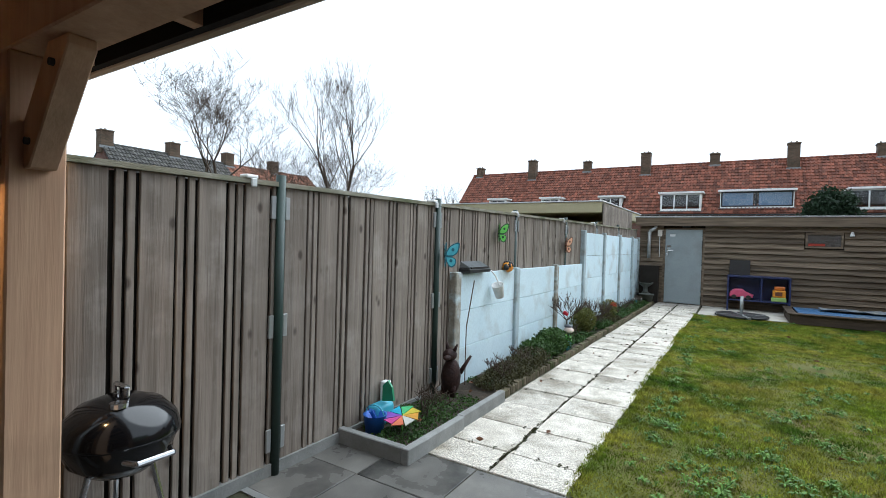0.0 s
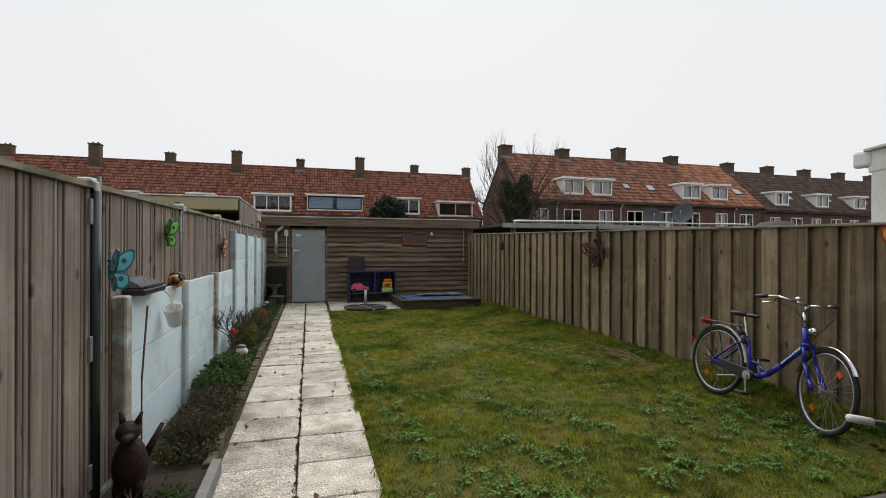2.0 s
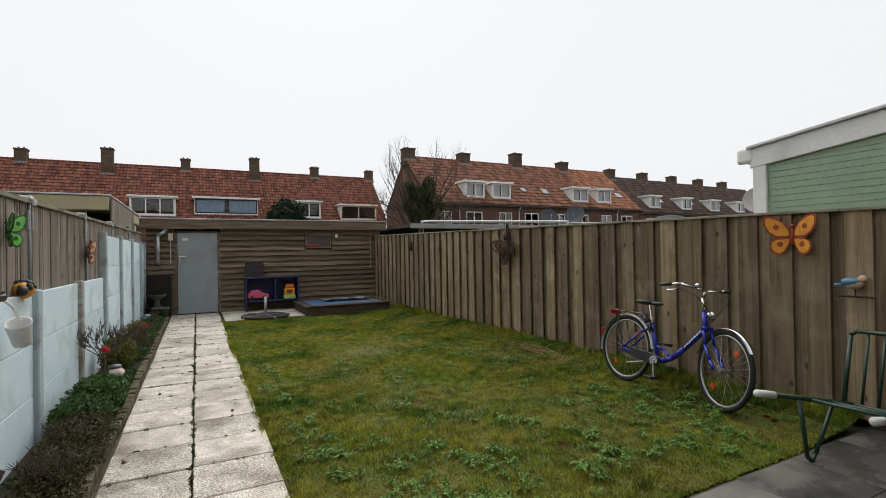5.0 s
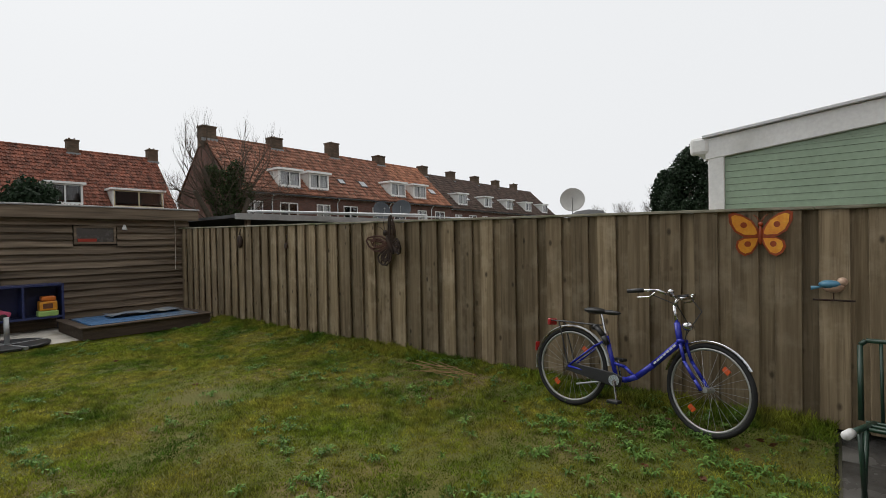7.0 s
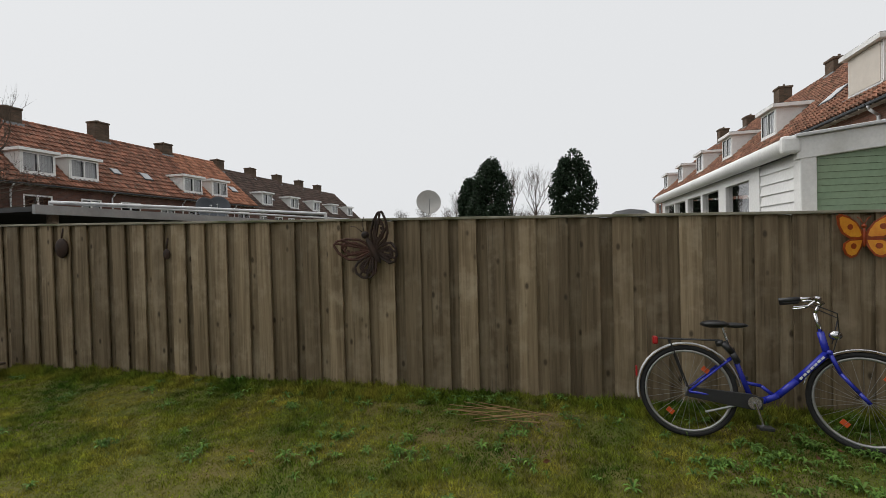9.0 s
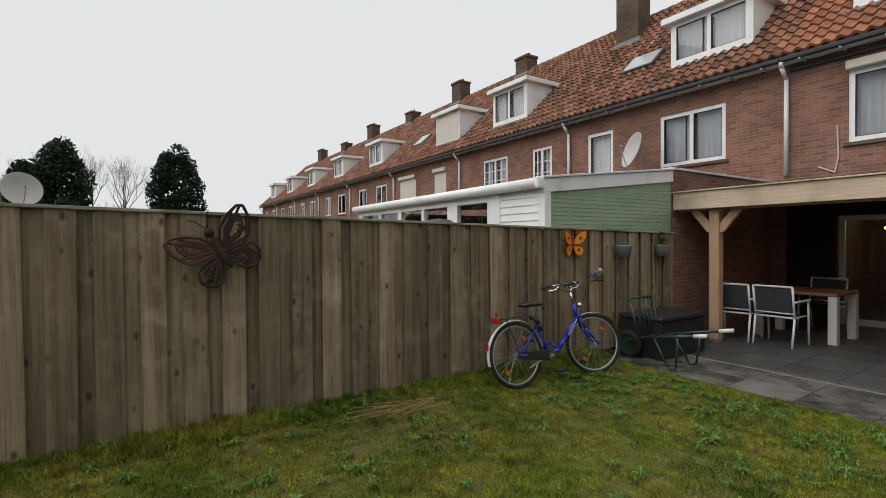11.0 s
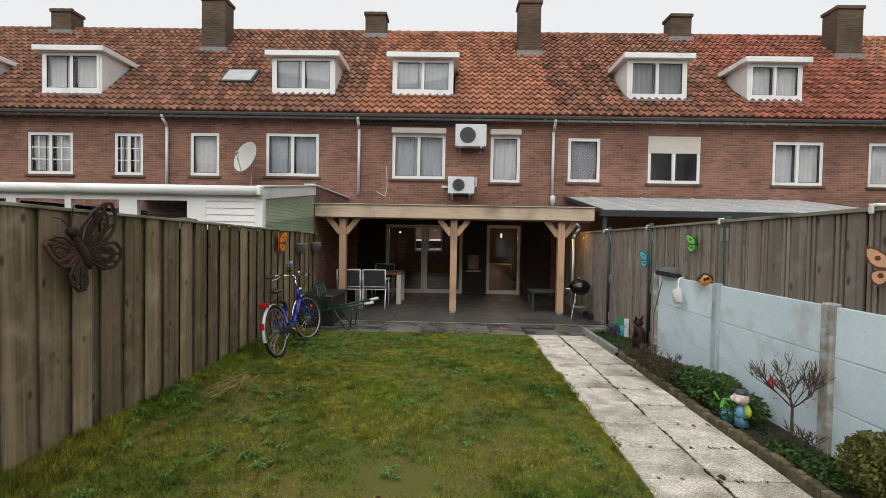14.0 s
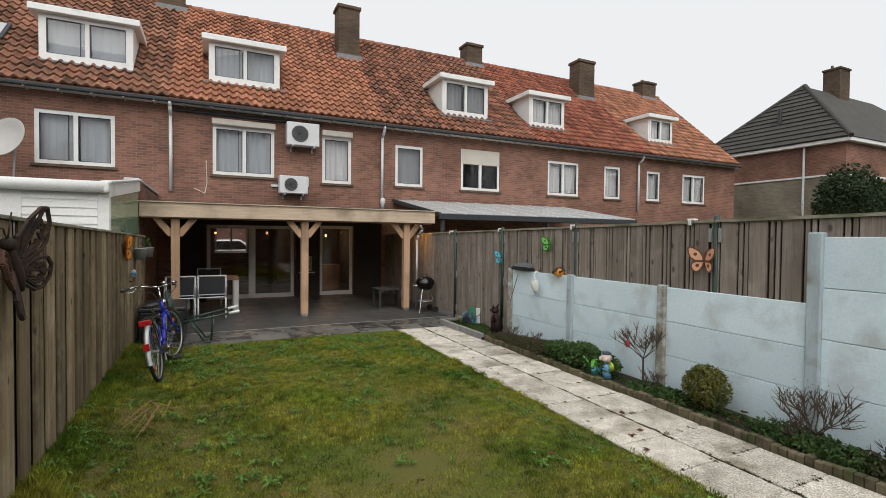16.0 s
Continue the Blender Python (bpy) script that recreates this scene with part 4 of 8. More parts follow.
for i in range(5):
    X = 24.89 + W * i
    row_house(own_row(X), W, "brown", [(1.2, 2.2, 3.2, 4.38, 2, M_CURTAIN), (3.4, 4.6, 3.2, 4.38, 2, None)], [(1.8, 3.4, 5.6, 6.7, None, M_CURTAIN)],
              (W if i % 2 else W - 0.3, DEPTH, 0.75, 0.65, 8.4, 9.9 if i % 2 == 0 else 9.5, 2), "brown brick terraced house further along the row", group=G_OWN, fine=False, pipes=(0.05,))
X = -2.21
row_house(own_row(X), W, "rust",
          [(X + 2.62, X + 3.51, 3.20, 4.42, 1, M_DRAPE), (X + 4.83, X + 6.27, 3.20, 4.50, 2, None, None, 0.05, 0.36)],
          [(X + 4.36, X + 6.05, 5.66, 6.75, None, M_DRAPE)], (X + 7.43, DEPTH, 0.72, 0.6, 8.5, 9.65, 1),
          "brown brick terraced house with dark rust-red tiles", group=G_OWN)
X = -7.63
row_house(own_row(X), W, "red",
          [(X + 8.25, X + 9.63, 3.20, 4.40, 2, M_CURTAIN), (X + 10.86, X + 11.66, 3.19, 4.40, 1, M_CURTAIN)],
          [(X + 7.75, X + 9.3, 5.66, 6.68, None, M_CURTAIN)], (X + 12.5, DEPTH - 1.0, 0.85, 0.65, 7.2, 9.5, 2),
          "brown brick terraced house with bright red tiles", group=G_OWN, pipes=(W - 0.5,))
X = -13.05
row_house(own_row(X), W, "orange",
          [(X + 13.07, X + 13.8, 3.20, 4.36, 1, M_CURTAIN), (X + 15.12, X + 16.5, 3.19, 4.37, 2, M_CURTAIN)],
          [(X + 13.6, X + 15.0, 5.66, 6.6, None, M_CURTAIN)], (X + 17.5, DEPTH, 0.9, 0.6, 8.5, 9.6, 2),
          "brown brick end-of-row house with orange tiles", group=G_OWN)

G_REAR = "terraced houses behind the garden"
REAR_DORMERS = {0: [(1.05, 4.4, 4.5, 5.75, M_CREAM, None)], 1: [(2.75, 4.75, 4.6, 5.95, None, None)],
                2: [(0.35, 5.05, 4.8, 6.02, M_GUTTER, mat("blue_blind", (0.16, 0.26, 0.40), (0.12, 0.21, 0.34), 1.5, 0.6))], 3: [(1.5, 4.5, 4.6, 5.95, None, None, 0.0, False, 3)]}
EAVE = 4.3
for i in range(7):
    X = 14.6 - W * (i + 1)
    big = i in (2, 4, 6)
    row_house(Matrix.Translation((X, 47.1 - DEPTH, 0)), W, "rear", [(0.8, 1.9, 2.75, 3.8, 2, None), (3.0, 4.4, 2.75, 3.8, 2, M_CURTAIN)], REAR_DORMERS.get(i, [(2.0, 3.8, 4.7, 5.8, None)]),
              (5.15, DEPTH - (0.6 if big else 0.0), 0.80 if big else 0.72, 0.65, 7.8 if big else 8.3, 10.1 if big else 9.75, 2), "brown brick terraced house with old red roof tiles", brick=M_BRICK_FAR, fine=False, rows=17, cols=22, group=G_REAR)
row_house(Matrix.Translation((-25.4, 47.1 - DEPTH, 0)), 2.05, "rear", [(0.5, 1.5, 2.75, 3.8, 2, None)], (), (0.9, DEPTH, 0.72, 0.65, 8.3, 9.75, 2), "narrow end house with old red roof tiles", brick=M_BRICK_FAR, fine=False, rows=17, cols=8, group=G_REAR)
EAVE = 4.95
for i in range(4):
    X = 13.35 + 5.3 * i
    row_house(Matrix.Translation((X, 35.4 - DEPTH, 0)), 5.3, ("rust", "rust", "rust", "orange")[i], [(0.7, 1.9, 3.0, 4.4, 2, M_CURTAIN), (3.1, 4.5, 3.0, 4.4, 2, None)],
              [[(3.2, 4.9, 5.5, 6.6, None, M_CURTAIN)], [(0.3, 2.0, 5.5, 6.6, None, M_CURTAIN)], [(3.0, 4.8, 5.5, 6.6, None, M_CURTAIN)], [(0.5, 2.2, 5.5, 6.6, None, M_CURTAIN)]][i],
              (0.3 if i == 0 else 0.0, DEPTH, 0.9, 0.8, 8.2, 10.0 if i == 2 else 9.6, 1), "brown brick terraced house with rust-orange tiles", [[], [(3.6, 4.2, 6.1, 6.5)], [(0.4, 1.1, 6.0, 6.5)], [(3.6, 4.4, 6.0, 6.5)]][i],
              brick=M_BRICK_FAR, fine=False, rows=14, cols=20, group="terraced houses beyond the neighbour", pipes=(2.5,))
for i in range(5):
    X = 37.2 + 5.4 * i
    row_house(Matrix.Translation((X, 37.4 - DEPTH + 0.4 * i, 0)), 5.3, "dark", [(0.7, 1.9, 3.0, 4.4, 2, M_CURTAIN), (3.1, 4.5, 3.0, 4.4, 2, None)],
              [(1.6, 3.2, 5.5, 6.6, None, M_CURTAIN)], (0.3, DEPTH, 0.9, 0.8, 8.2, 9.8, 1), "dark brick terraced house with dark brown tiles", [(3.9, 4.6, 6.0, 6.5)],
              brick=M_BRICK_FAR, fine=False, rows=14, cols=20, group="far dark terraced houses")
for i in range(4):
    row_house(Matrix.Translation((-38.5, 17.5 + 5.3 * i, -0.5)) @ Matrix.Rotation(radians(90), 4, "Z"), 5.3, "grey" if i < 2 else "rust", [(0.7, 1.9, 3.0, 4.4, 2, None), (3.1, 4.5, 3.0, 4.4, 2, None)],
              [], (0.3, DEPTH, 0.9, 0.8, 8.2, 10.0, 1), "terraced house far beyond the garden fence", brick=M_BRICK_FAR, fine=False, rows=12, cols=18, group="far houses beyond the fence")

# added sheet over the brick; its dark colour is the shade under the veranda
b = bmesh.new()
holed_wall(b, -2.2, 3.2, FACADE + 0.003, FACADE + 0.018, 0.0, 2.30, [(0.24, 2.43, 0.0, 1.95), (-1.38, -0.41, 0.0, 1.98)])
solid("wall_veranda", b, mat("veranda_shade_brown", (0.045, 0.036, 0.03), (0.03, 0.025, 0.022), 3, 0.8), "added dark brown sheet over the brick, holding the veranda's shade", "wall", "structure")
# invented houses, placed to keep sky light out of the street-side window
for i in range(2):
    row_house(Matrix.Translation((-3.0 + W * i, -30.0 + 2 * DEPTH, 0)) @ Matrix.Translation((W, 0, 0)) @ Matrix.Rotation(math.pi, 4, "Z"), W, "rust", [(0.8, 1.9, 3.2, 4.4, 2, None), (3.0, 4.4, 3.2, 4.4, 2, M_CURTAIN)], (), None, "added brown brick house that blocks the sky behind the street window", brick=M_BRICK_FAR, fine=False, rows=10, cols=12, group="houses across the street")


# ---- plants: leaves, branches ----
def leaf_cloud(centres, spread, count, size, seed, flat=0.0, droop=0.0):
    """Many small bent leaves scattered in ellipsoids; returns vertices and faces."""
    r = np.random.RandomState(seed)
    c = np.array(centres, float)
    s = np.array(spread, float)
    pick = r.randint(0, len(c), count)
    d = r.normal(size=(count, 3))
    d /= np.linalg.norm(d, axis=1)[:, None]
    rad = r.uniform(0.35, 1.0, count) ** 0.5
    p = c[pick] + d * rad[:, None] * s[pick]
    a = r.normal(size=(count, 3))
    a[:, 2] = a[:, 2] * (1 - flat) - droop
    a /= np.linalg.norm(a, axis=1)[:, None]
    b = np.cross(a, d + r.normal(size=(count, 3)) * 0.6)
    b /= np.linalg.norm(b, axis=1)[:, None] + 1e-9
    n = np.cross(a, b)
    L = (size * r.uniform(0.6, 1.3, count))[:, None]
    verts = np.stack([p - a * L * 0.5, p + b * L * 0.28 + n * L * 0.08, p + a * L * 0.5, p - b * L * 0.28 + n * L * 0.08], 1).reshape(-1, 3)
    faces = np.arange(count * 4).reshape(-1, 4)
    return verts.tolist(), faces.tolist()


def leaf_mat(name, c1, c2, vary=0.35, rough=0.6):
    return thin_leaf(mat(name, c1, c2, 5, rough, None, 0.0, 30, island=vary), 0.25)


M_BARK = mat("grey_brown_bark", (0.11, 0.09, 0.07), (0.06, 0.05, 0.04), 8, 0.95, None, 0.6, 40)
M_TWIG = mat("bare_twig", (0.10, 0.075, 0.055), (0.07, 0.055, 0.045), 8, 0.9, None, 0.2)
M_IVY = leaf_mat("ivy_leaf", (0.045, 0.065, 0.022), (0.03, 0.045, 0.018))
M_CONIFER = leaf_mat("conifer_foliage", (0.022, 0.042, 0.02), (0.014, 0.026, 0.013), 0.4)
M_GROUNDCOVER = leaf_mat("ground_cover_leaf", (0.075, 0.135, 0.035), (0.04, 0.075, 0.025))
M_VARIEGATED = leaf_mat("variegated_leaf", (0.19, 0.18, 0.045), (0.05, 0.07, 0.02), 0.5)
M_HEATH = leaf_mat("brown_green_heath", (0.09, 0.085, 0.035), (0.06, 0.055, 0.03))
M_FAR_TREE = leaf_mat("dark_green_leaf", (0.03, 0.05, 0.018), (0.02, 0.032, 0.014))


def branches(bm, base, aim, length, radius, depth, r, spread=0.6, up=0.15, seg=4, kids=(2, 4), keep=0.66):
    p = Vector(base)
    d = Vector(aim).normalized()
    steps = 3 if depth > 0 else 2
    rr = radius
    for i in range(steps):
        q = p + d * (length / steps)
        nr = rr * (0.82 if depth > 0 else 0.6)
        rod(bm, p, q, rr, nr, 7 if depth > 3 else seg, False)
        p, rr = q, nr
        d = (d + Vector((r.uniform(-1, 1), r.uniform(-1, 1), r.uniform(-0.4, 1) * up * 2)) * 0.16).normalized()
        if depth > 0 and i > 0:
            for _ in range(r.randint(*kids) if i == steps - 1 else r.randint(1, kids[0])):
                side = Vector((r.uniform(-1, 1), r.uniform(-1, 1), r.uniform(-0.3, 0.9))).normalized()
                branches(bm, p, d * (1 - spread) + side * spread + Vector((0, 0, up)), length * keep * r.uniform(0.75, 1.15), max(rr * 0.62, 0.004), depth - 1, r, spread, up, seg, kids, keep)


def bare_tree(name, at, height, seed, label, depth=4, spread=0.5, up=0.3, stems=1, radius=None, keep=0.66):
    t = thing(name, at, label, "tree")
    r = random.Random(seed)
    radius = radius or height * 0.022
    b = bmesh.new()
    rod(b, (0, 0, -0.1), (0, 0, height * 0.22), radius * 1.25, radius, 9)
    part("trunk", b, M_BARK, t)
    b = bmesh.new()
    for i in range(stems):
        w = 6.28 * i / stems
        branches(b, (0, 0, height * 0.21), (0.35 * math.cos(w) * (stems > 1), 0.35 * math.sin(w) * (stems > 1), 1), height * 0.30, radius * (0.95 if stems == 1 else 0.6), depth, r, spread, up, 4, (2, 4), keep)
    part("crown", b, M_TWIG, t, "bare winter branches")
    return t


bare_tree("bare_tree", (-16.4, 10.35, 0), 8.2, 4, "leafless winter tree with dense fine twigs", 5, 0.66, 0.18, 2, 0.14)
bare_tree("bare_tree", (-13.8, 14.2, 0), 9.0, 9, "leafless winter tree with upright branches", 4, 0.5, 0.35, 4, 0.12)
shrub = thing("ivy_thicket", (-14.6, 13.4, 0), "dense leafless thicket with some dead leaves", "shrub")
b = bmesh.new()
rr = random.Random(31)
for i in range(10):
    branches(b, (rr.uniform(-0.4, 0.4), rr.uniform(-0.4, 0.4), 0), (rr.uniform(-0.5, 0.5), rr.uniform(-0.5, 0.5), 1), 2.4, 0.04, 4, rr, 0.55, 0.1)
part("crown", b, M_TWIG, shrub)
for k, (x, y, h) in enumerate(((-27, 64, 10.5), (-20, 66, 10.0), (6, 64, 11.5), (-36, 60, 10.5), (-33, 50, 9))):
    bare_tree("bare_tree", (x, y, 0), h, 40 + k, "distant leafless tree behind the roofs", 4, 0.5, 0.35)
for k, (x, y, h) in enumerate(((46, 10.7, 9.2), (47, 8.4, 9.0), (50, 16.2, 8.2), (52, 17.5, 7), (60, 20, 6.5), (61, 24, 6.5), (64, 28, 6.5), (66, 15, 6.5))):
    bare_tree("bare_tree", (x, y, 0), h, 60 + k, "distant leafless tree beyond the gardens", 4, 0.45, 0.4, 2)

# the pollarded tree covered in ivy
ivy = thing("ivy_tree", (12.0, 29.3, 0), "pollarded tree wrapped in dark ivy with bare shoots on top", "tree")
b = bmesh.new()
rr = random.Random(12)
for i in range(7):
    a = Vector((rr.uniform(-0.6, 0.6), rr.uniform(-0.4, 0.4), 1))
    rod(b, (0, 0, 0.5 + 0.3 * i), Vector((0, 0, 0.5 + 0.3 * i)) + a * 3.4, 0.2, 0.12, 7)
rod(b, (0, 0, 0), (0, 0, 4.5), 0.38, 0.28, 10)
part("trunk", b, M_BARK, ivy)
b = bmesh.new()
for i in range(26):
    at = Vector((rr.uniform(-1.6, 1.6), rr.uniform(-0.6, 0.6), rr.uniform(4.3, 6.3)))
    branches(b, at, (at.x * 0.5 + rr.uniform(-0.4, 0.4), rr.uniform(-0.5, 0.5), 1.3), 1.5, 0.035, 2, rr, 0.35, 0.4)
for i in range(60):
    at = Vector((rr.uniform(-2.0, 2.3), rr.uniform(-0.6, 0.6), rr.uniform(2.8, 4.6)))
    branches(b, at, (at.x * 0.9 + rr.uniform(-0.6, 0.6), rr.uniform(-0.5, 0.5), 0.5), 1.2, 0.03, 2, rr, 0.5, 0.1)
part("crown", b, M_TWIG, ivy, "bare upright shoots")
v, f = leaf_cloud([(0, 0, 2.6), (0.2, 0, 3.6), (-0.5, 0, 4.4), (0.7, 0, 4.6), (-0.9, 0, 5.4), (0.5, 0, 5.7), (0.0, 0, 5.2), (-0.3, 0, 1.5)],
                  [(1.0, 0.8, 1.2), (1.1, 0.8, 0.9), (0.9, 0.7, 0.8), (0.9, 0.7, 0.8), (0.5, 0.4, 0.7), (0.5, 0.4, 0.8), (0.7, 0.6, 0.8), (0.9, 0.7, 1.2)], 7500, 0.15, 5)
raw_part("ivy", v, f, M_IVY, ivy, "dark glossy ivy leaves")


def conifer(at, height, width, seed, label, column=False):
    t = thing("conifer_tree", at, label, "tree")
    b = bmesh.new()
    rod(b, (0, 0, -0.1), (0, 0, height * 0.9), width * 0.07, 0.03, 8)
    part("trunk", b, M_BARK, t)
    r = random.Random(seed)
    cs, ss = [], []
    for i in range(90):
        u = i / 90
        prof = (math.sin(math.pi * min(1, u * 0.78 + 0.16)) ** 0.5 if column else (1 - u) ** 0.62 + 0.06)
        w = r.uniform(0, 6.28)
        d = width * 0.5 * prof * r.uniform(0.45, 0.95)
        cs.append((d * math.cos(w), d * math.sin(w), height * (0.08 + 0.88 * u)))
        q = width * (0.15 if column else 0.13) * r.uniform(0.7, 1.4)
        ss.append((q, q, q * 1.3))
    v, f = leaf_cloud(cs, ss, 16000, 0.26, seed, 0.0, 0.5)
    raw_part("crown", v, f, M_CONIFER, t)
    return t


conifer((41.8, 11.95, 0), 8.6, 5.6, 3, "dark broad conifer beyond the neighbouring gardens")
conifer((42.9, 14.0, 0), 7.2, 3.8, 13, "dark conifer beside a taller one")
conifer((42.3, 4.93, 0), 8.8, 4.0, 8, "tall rounded dark green cypress", True)
conifer((4.9, 38.5, 0), 5.3, 3.5, 21, "green conifer standing behind the shed roof", True)

scrub = thing("winter_scrub", (46.5, 8.6, 0), "brown leafless scrub between two conifers", "shrub")
b = bmesh.new()
rr = random.Random(53)
for i in range(16):
    branches(b, (rr.uniform(-0.6, 0.6), rr.uniform(-3.2, 3.2), 0), (rr.uniform(-0.25, 0.25), rr.uniform(-0.3, 0.3), 1), 2.0, 0.055, 4, rr, 0.5, 0.2)
part("crown", b, M_TWIG, scrub)
bush = thing("evergreen_hedge", (-19.6, 1.0, 0.5), "large dark evergreen shrub near the end house", "shrub")
v, f = leaf_cloud([(0, 0, 2), (1.2, 0.5, 2.6), (-1.4, 0, 2.4), (-0.2, 0, 3.2), (-3, 0, 2.2), (-4.4, 0.3, 2.6)], [(1.3, 1.2, 1.4), (1.0, 1, 1.2), (1.2, 1, 1.3), (1.1, 1, 1.0), (1.4, 1, 1.5), (1.4, 1, 1.6)], 9000, 0.16, 17)
raw_part("leaves", v, f, M_FAR_TREE, bush)
b = bmesh.new()
for i in range(9):
    branches(b, (rr.uniform(-3, 1), 0, 0), (rr.uniform(-0.5, 0.5), rr.uniform(-0.3, 0.3), 1), 1.5, 0.06, 2, rr)
part("stems", b, M_BARK, bush)

# the brick building past the end of the row
endb = thing("corner_house", (0, 0, 0), "yellow grey brick house with a dark grey hipped tile roof", "house")
b = bmesh.new()
block(b, -36, -22.4, -7.0, -0.3, 0, 4.6)
part("lower_wall", b, M_BRICK_YELLOW, endb, "pale yellow grey brick")
b = bmesh.new()
block(b, -36, -22.4, -7.0, -0.3, 4.601, 6.0)
part("upper_wall", b, M_BRICK, endb, "brown brick")
b = bmesh.new()
block(b, -36.2, -22.15, -7.25, -0.05, 6.0, 6.18)
part("gutter", bevelled(b, 0.02), M_WHITE, endb, "white gutter board")
b = bmesh.new()
block(b, -36, -22.36, -7.0, -0.26, 4.58, 4.66)
part("ledge", b, M_WHITE, endb)
b = bmesh.new()
e = [b.verts.new(p) for p in ((-36.3, -7.3, 6.18), (-22.1, -7.3, 6.18), (-22.1, 0.0, 6.18), (-36.3, 0.0, 6.18), (-32.5, -3.65, 9.75), (-25.6, -3.65, 9.75))]
for q in ((0, 1, 5, 4), (1, 2, 5), (2, 3, 4, 5), (3, 0, 4)):
    b.faces.new([e[i] for i in q])
b.faces.new([e[i] for i in (3, 2, 1, 0)])
part("roof", b, M_ROOF["grey"], endb, "dark grey tiled roof")
for k in range(14):
    s0, s1 = k / 14, (k + 1) / 14
    x0, x1, z0, z1 = -22.1 - 3.5 * s0, -22.1 - 3.5 * s1, 6.18 + 3.57 * s0, 6.18 + 3.57 * s1
    b = bmesh.new()
    q = [b.verts.new(p) for p in ((x0 + 0.04, -7.3 + 3.65 * s0, z0 + 0.05), (x0 + 0.04, -3.65 * s0, z0 + 0.05), (x1 + 0.006, -3.65 * s1, z1 + 0.008), (x1 + 0.006, -7.3 + 3.65 * s1, z1 + 0.008), (x0, -7.3 + 3.65 * s0, z0), (x0, -3.65 * s0, z0))]
    b.faces.new(q[:4])
    b.faces.new((q[4], q[5], q[1], q[0]))
    part("tile_course", b, M_ROOF["grey"], endb)
for y in (-7.3, 0.0):
    b = bmesh.new()
    rod(b, (-22.1, y, 6.2), (-25.6, -3.65, 9.8), 0.1, 0.1, 8)
    part("hip_tiles", b, M_ROOF["grey"], endb)
stack(endb, -28.6, -3.65, 1.0, 0.8, 9.2, 11.1, 3)
b = bmesh.new()
rod(b, (-23.4, -3.6, 7.3), (-23.4, -3.6, 8.3), 0.1, 0.1, 10)
part("flue", b, M_BLACK, endb)
for y in (-5.6, -1.9):
    b = bmesh.new()
    pipe(b, [(-22.32, y, 6.0), (-22.32, y, 0.1)], 0.05)
    part("downpipe", b, M_ALU, endb)

# ---- neighbour's garden room beyond the right-hand fence ----
room = thing("garden_room", (0, 0, 0), "neighbour's white garden room with a green clad side and white gutter", "extension")
b = bmesh.new()
n = 25
for k in range(n):
    z0 = 1.2 + 0.055 * k
    vs = block(b, 3.46, 3.50, 0.80, 3.48, z0, z0 + 0.0535)
    for v in vs:
        if v.co.x < 3.47 and v.co.z > z0 + 0.03:
            v.co.x += 0.004
        lim = 2.17 + (3.48 - v.co.y) * 0.110
        v.co.z = min(v.co.z, lim)
part("side_cladding", b, M_GREEN_PANEL, room, "sage green lapped cladding")
b = bmesh.new()
vs = block(b, 3.43, 3.50, 0.78, 3.60, 2.135, 2.315)
for v in vs:
    v.co.z += (3.60 - v.co.y) * 0.110
part("side_fascia", bevelled(b, 0.006), M_WHITE, room, "white sloping fascia")
b = bmesh.new()
vs = block(b, 3.40, 3.52, 0.78, 3.62, 2.317, 2.345)
for v in vs:
    v.co.z += (3.60 - v.co.y) * 0.110
part("roof_edge", bevelled(b, 0.005), M_ALU, room)
b = bmesh.new()
block(b, 3.435, 3.56, 3.46, 3.58, 0, 2.19)
part("corner_post", bevelled(b, 0.006), M_WHITE, room)
b = bmesh.new()
rod(b, (3.44, 3.645, 2.26), (9.3, 3.645, 2.26), 0.072, seg=16)
part("gutter", b, M_WHITE, room, "round white gutter", True)
b = bmesh.new()
block(b, 3.415, 3.48, 3.57, 3.72, 2.185, 2.335)
part("gutter_end", bevelled(b, 0.028, 2), M_WHITE, room, "boxed white gutter end")
b = bmesh.new()
holes = [(4.58, 5.34, 1.0, 2.10), (5.62, 6.35, 1.4, 2.10), (6.45, 7.2, 1.4, 2.10), (7.35, 8.1, 1.4, 2.10), (8.2, 9.0, 1.4, 2.10)]
holed_wall(b, 4.30, 9.25, 3.50, 3.58, 0, 2.2, holes)
part("front_wall", b, M_WHITE, room)
for k in range(11):
    b = bmesh.new()
    vs = block(b, 3.56, 4.30, 3.52, 3.56, 1.1 + 0.1 * k, 1.2 + 0.1 * k)
    for v in vs:
        if v.co.y > 3.55 and v.co.z < 1.15 + 0.1 * k:
            v.co.y += 0.014
    part("siding_board", b, M_WHITE, room)
for h in holes:
    b = bmesh.new()
    block(b, h[0], h[1], 3.535, 3.541, h[2], h[3])
    part("pane", b, M_GLASS, room).visible_shadow = False
b = bmesh.new()
vs = block(b, 3.50, 9.25, -2.62, 3.60, 2.2, 2.26)
for v in vs:
    v.co.z += min((3.60 - v.co.y), 2.8) * 0.110
part("roof", b, M_BITUMEN, room)
b = bmesh.new()
block(b, 3.55, 9.2, -2.5, 3.4, -0.02, 0.02)
block(b, 9.15, 9.25, -2.6, 3.5, 0, 2.2)
part("floor_and_end", b, M_DARK, room)
para = thing("brick_parapet", (0, 0, 0), "low brown brick parapet wall between the houses", "wall", kind="structure")
b = bmesh.new()
vs = block(b, 3.47, 3.66, -2.63, 0.77, 0.0, 2.58)
for v in vs:
    if v.co.z > 1 and v.co.y > 0:
        v.co.z += 0.06
part("wall", b, M_BRICK, para)
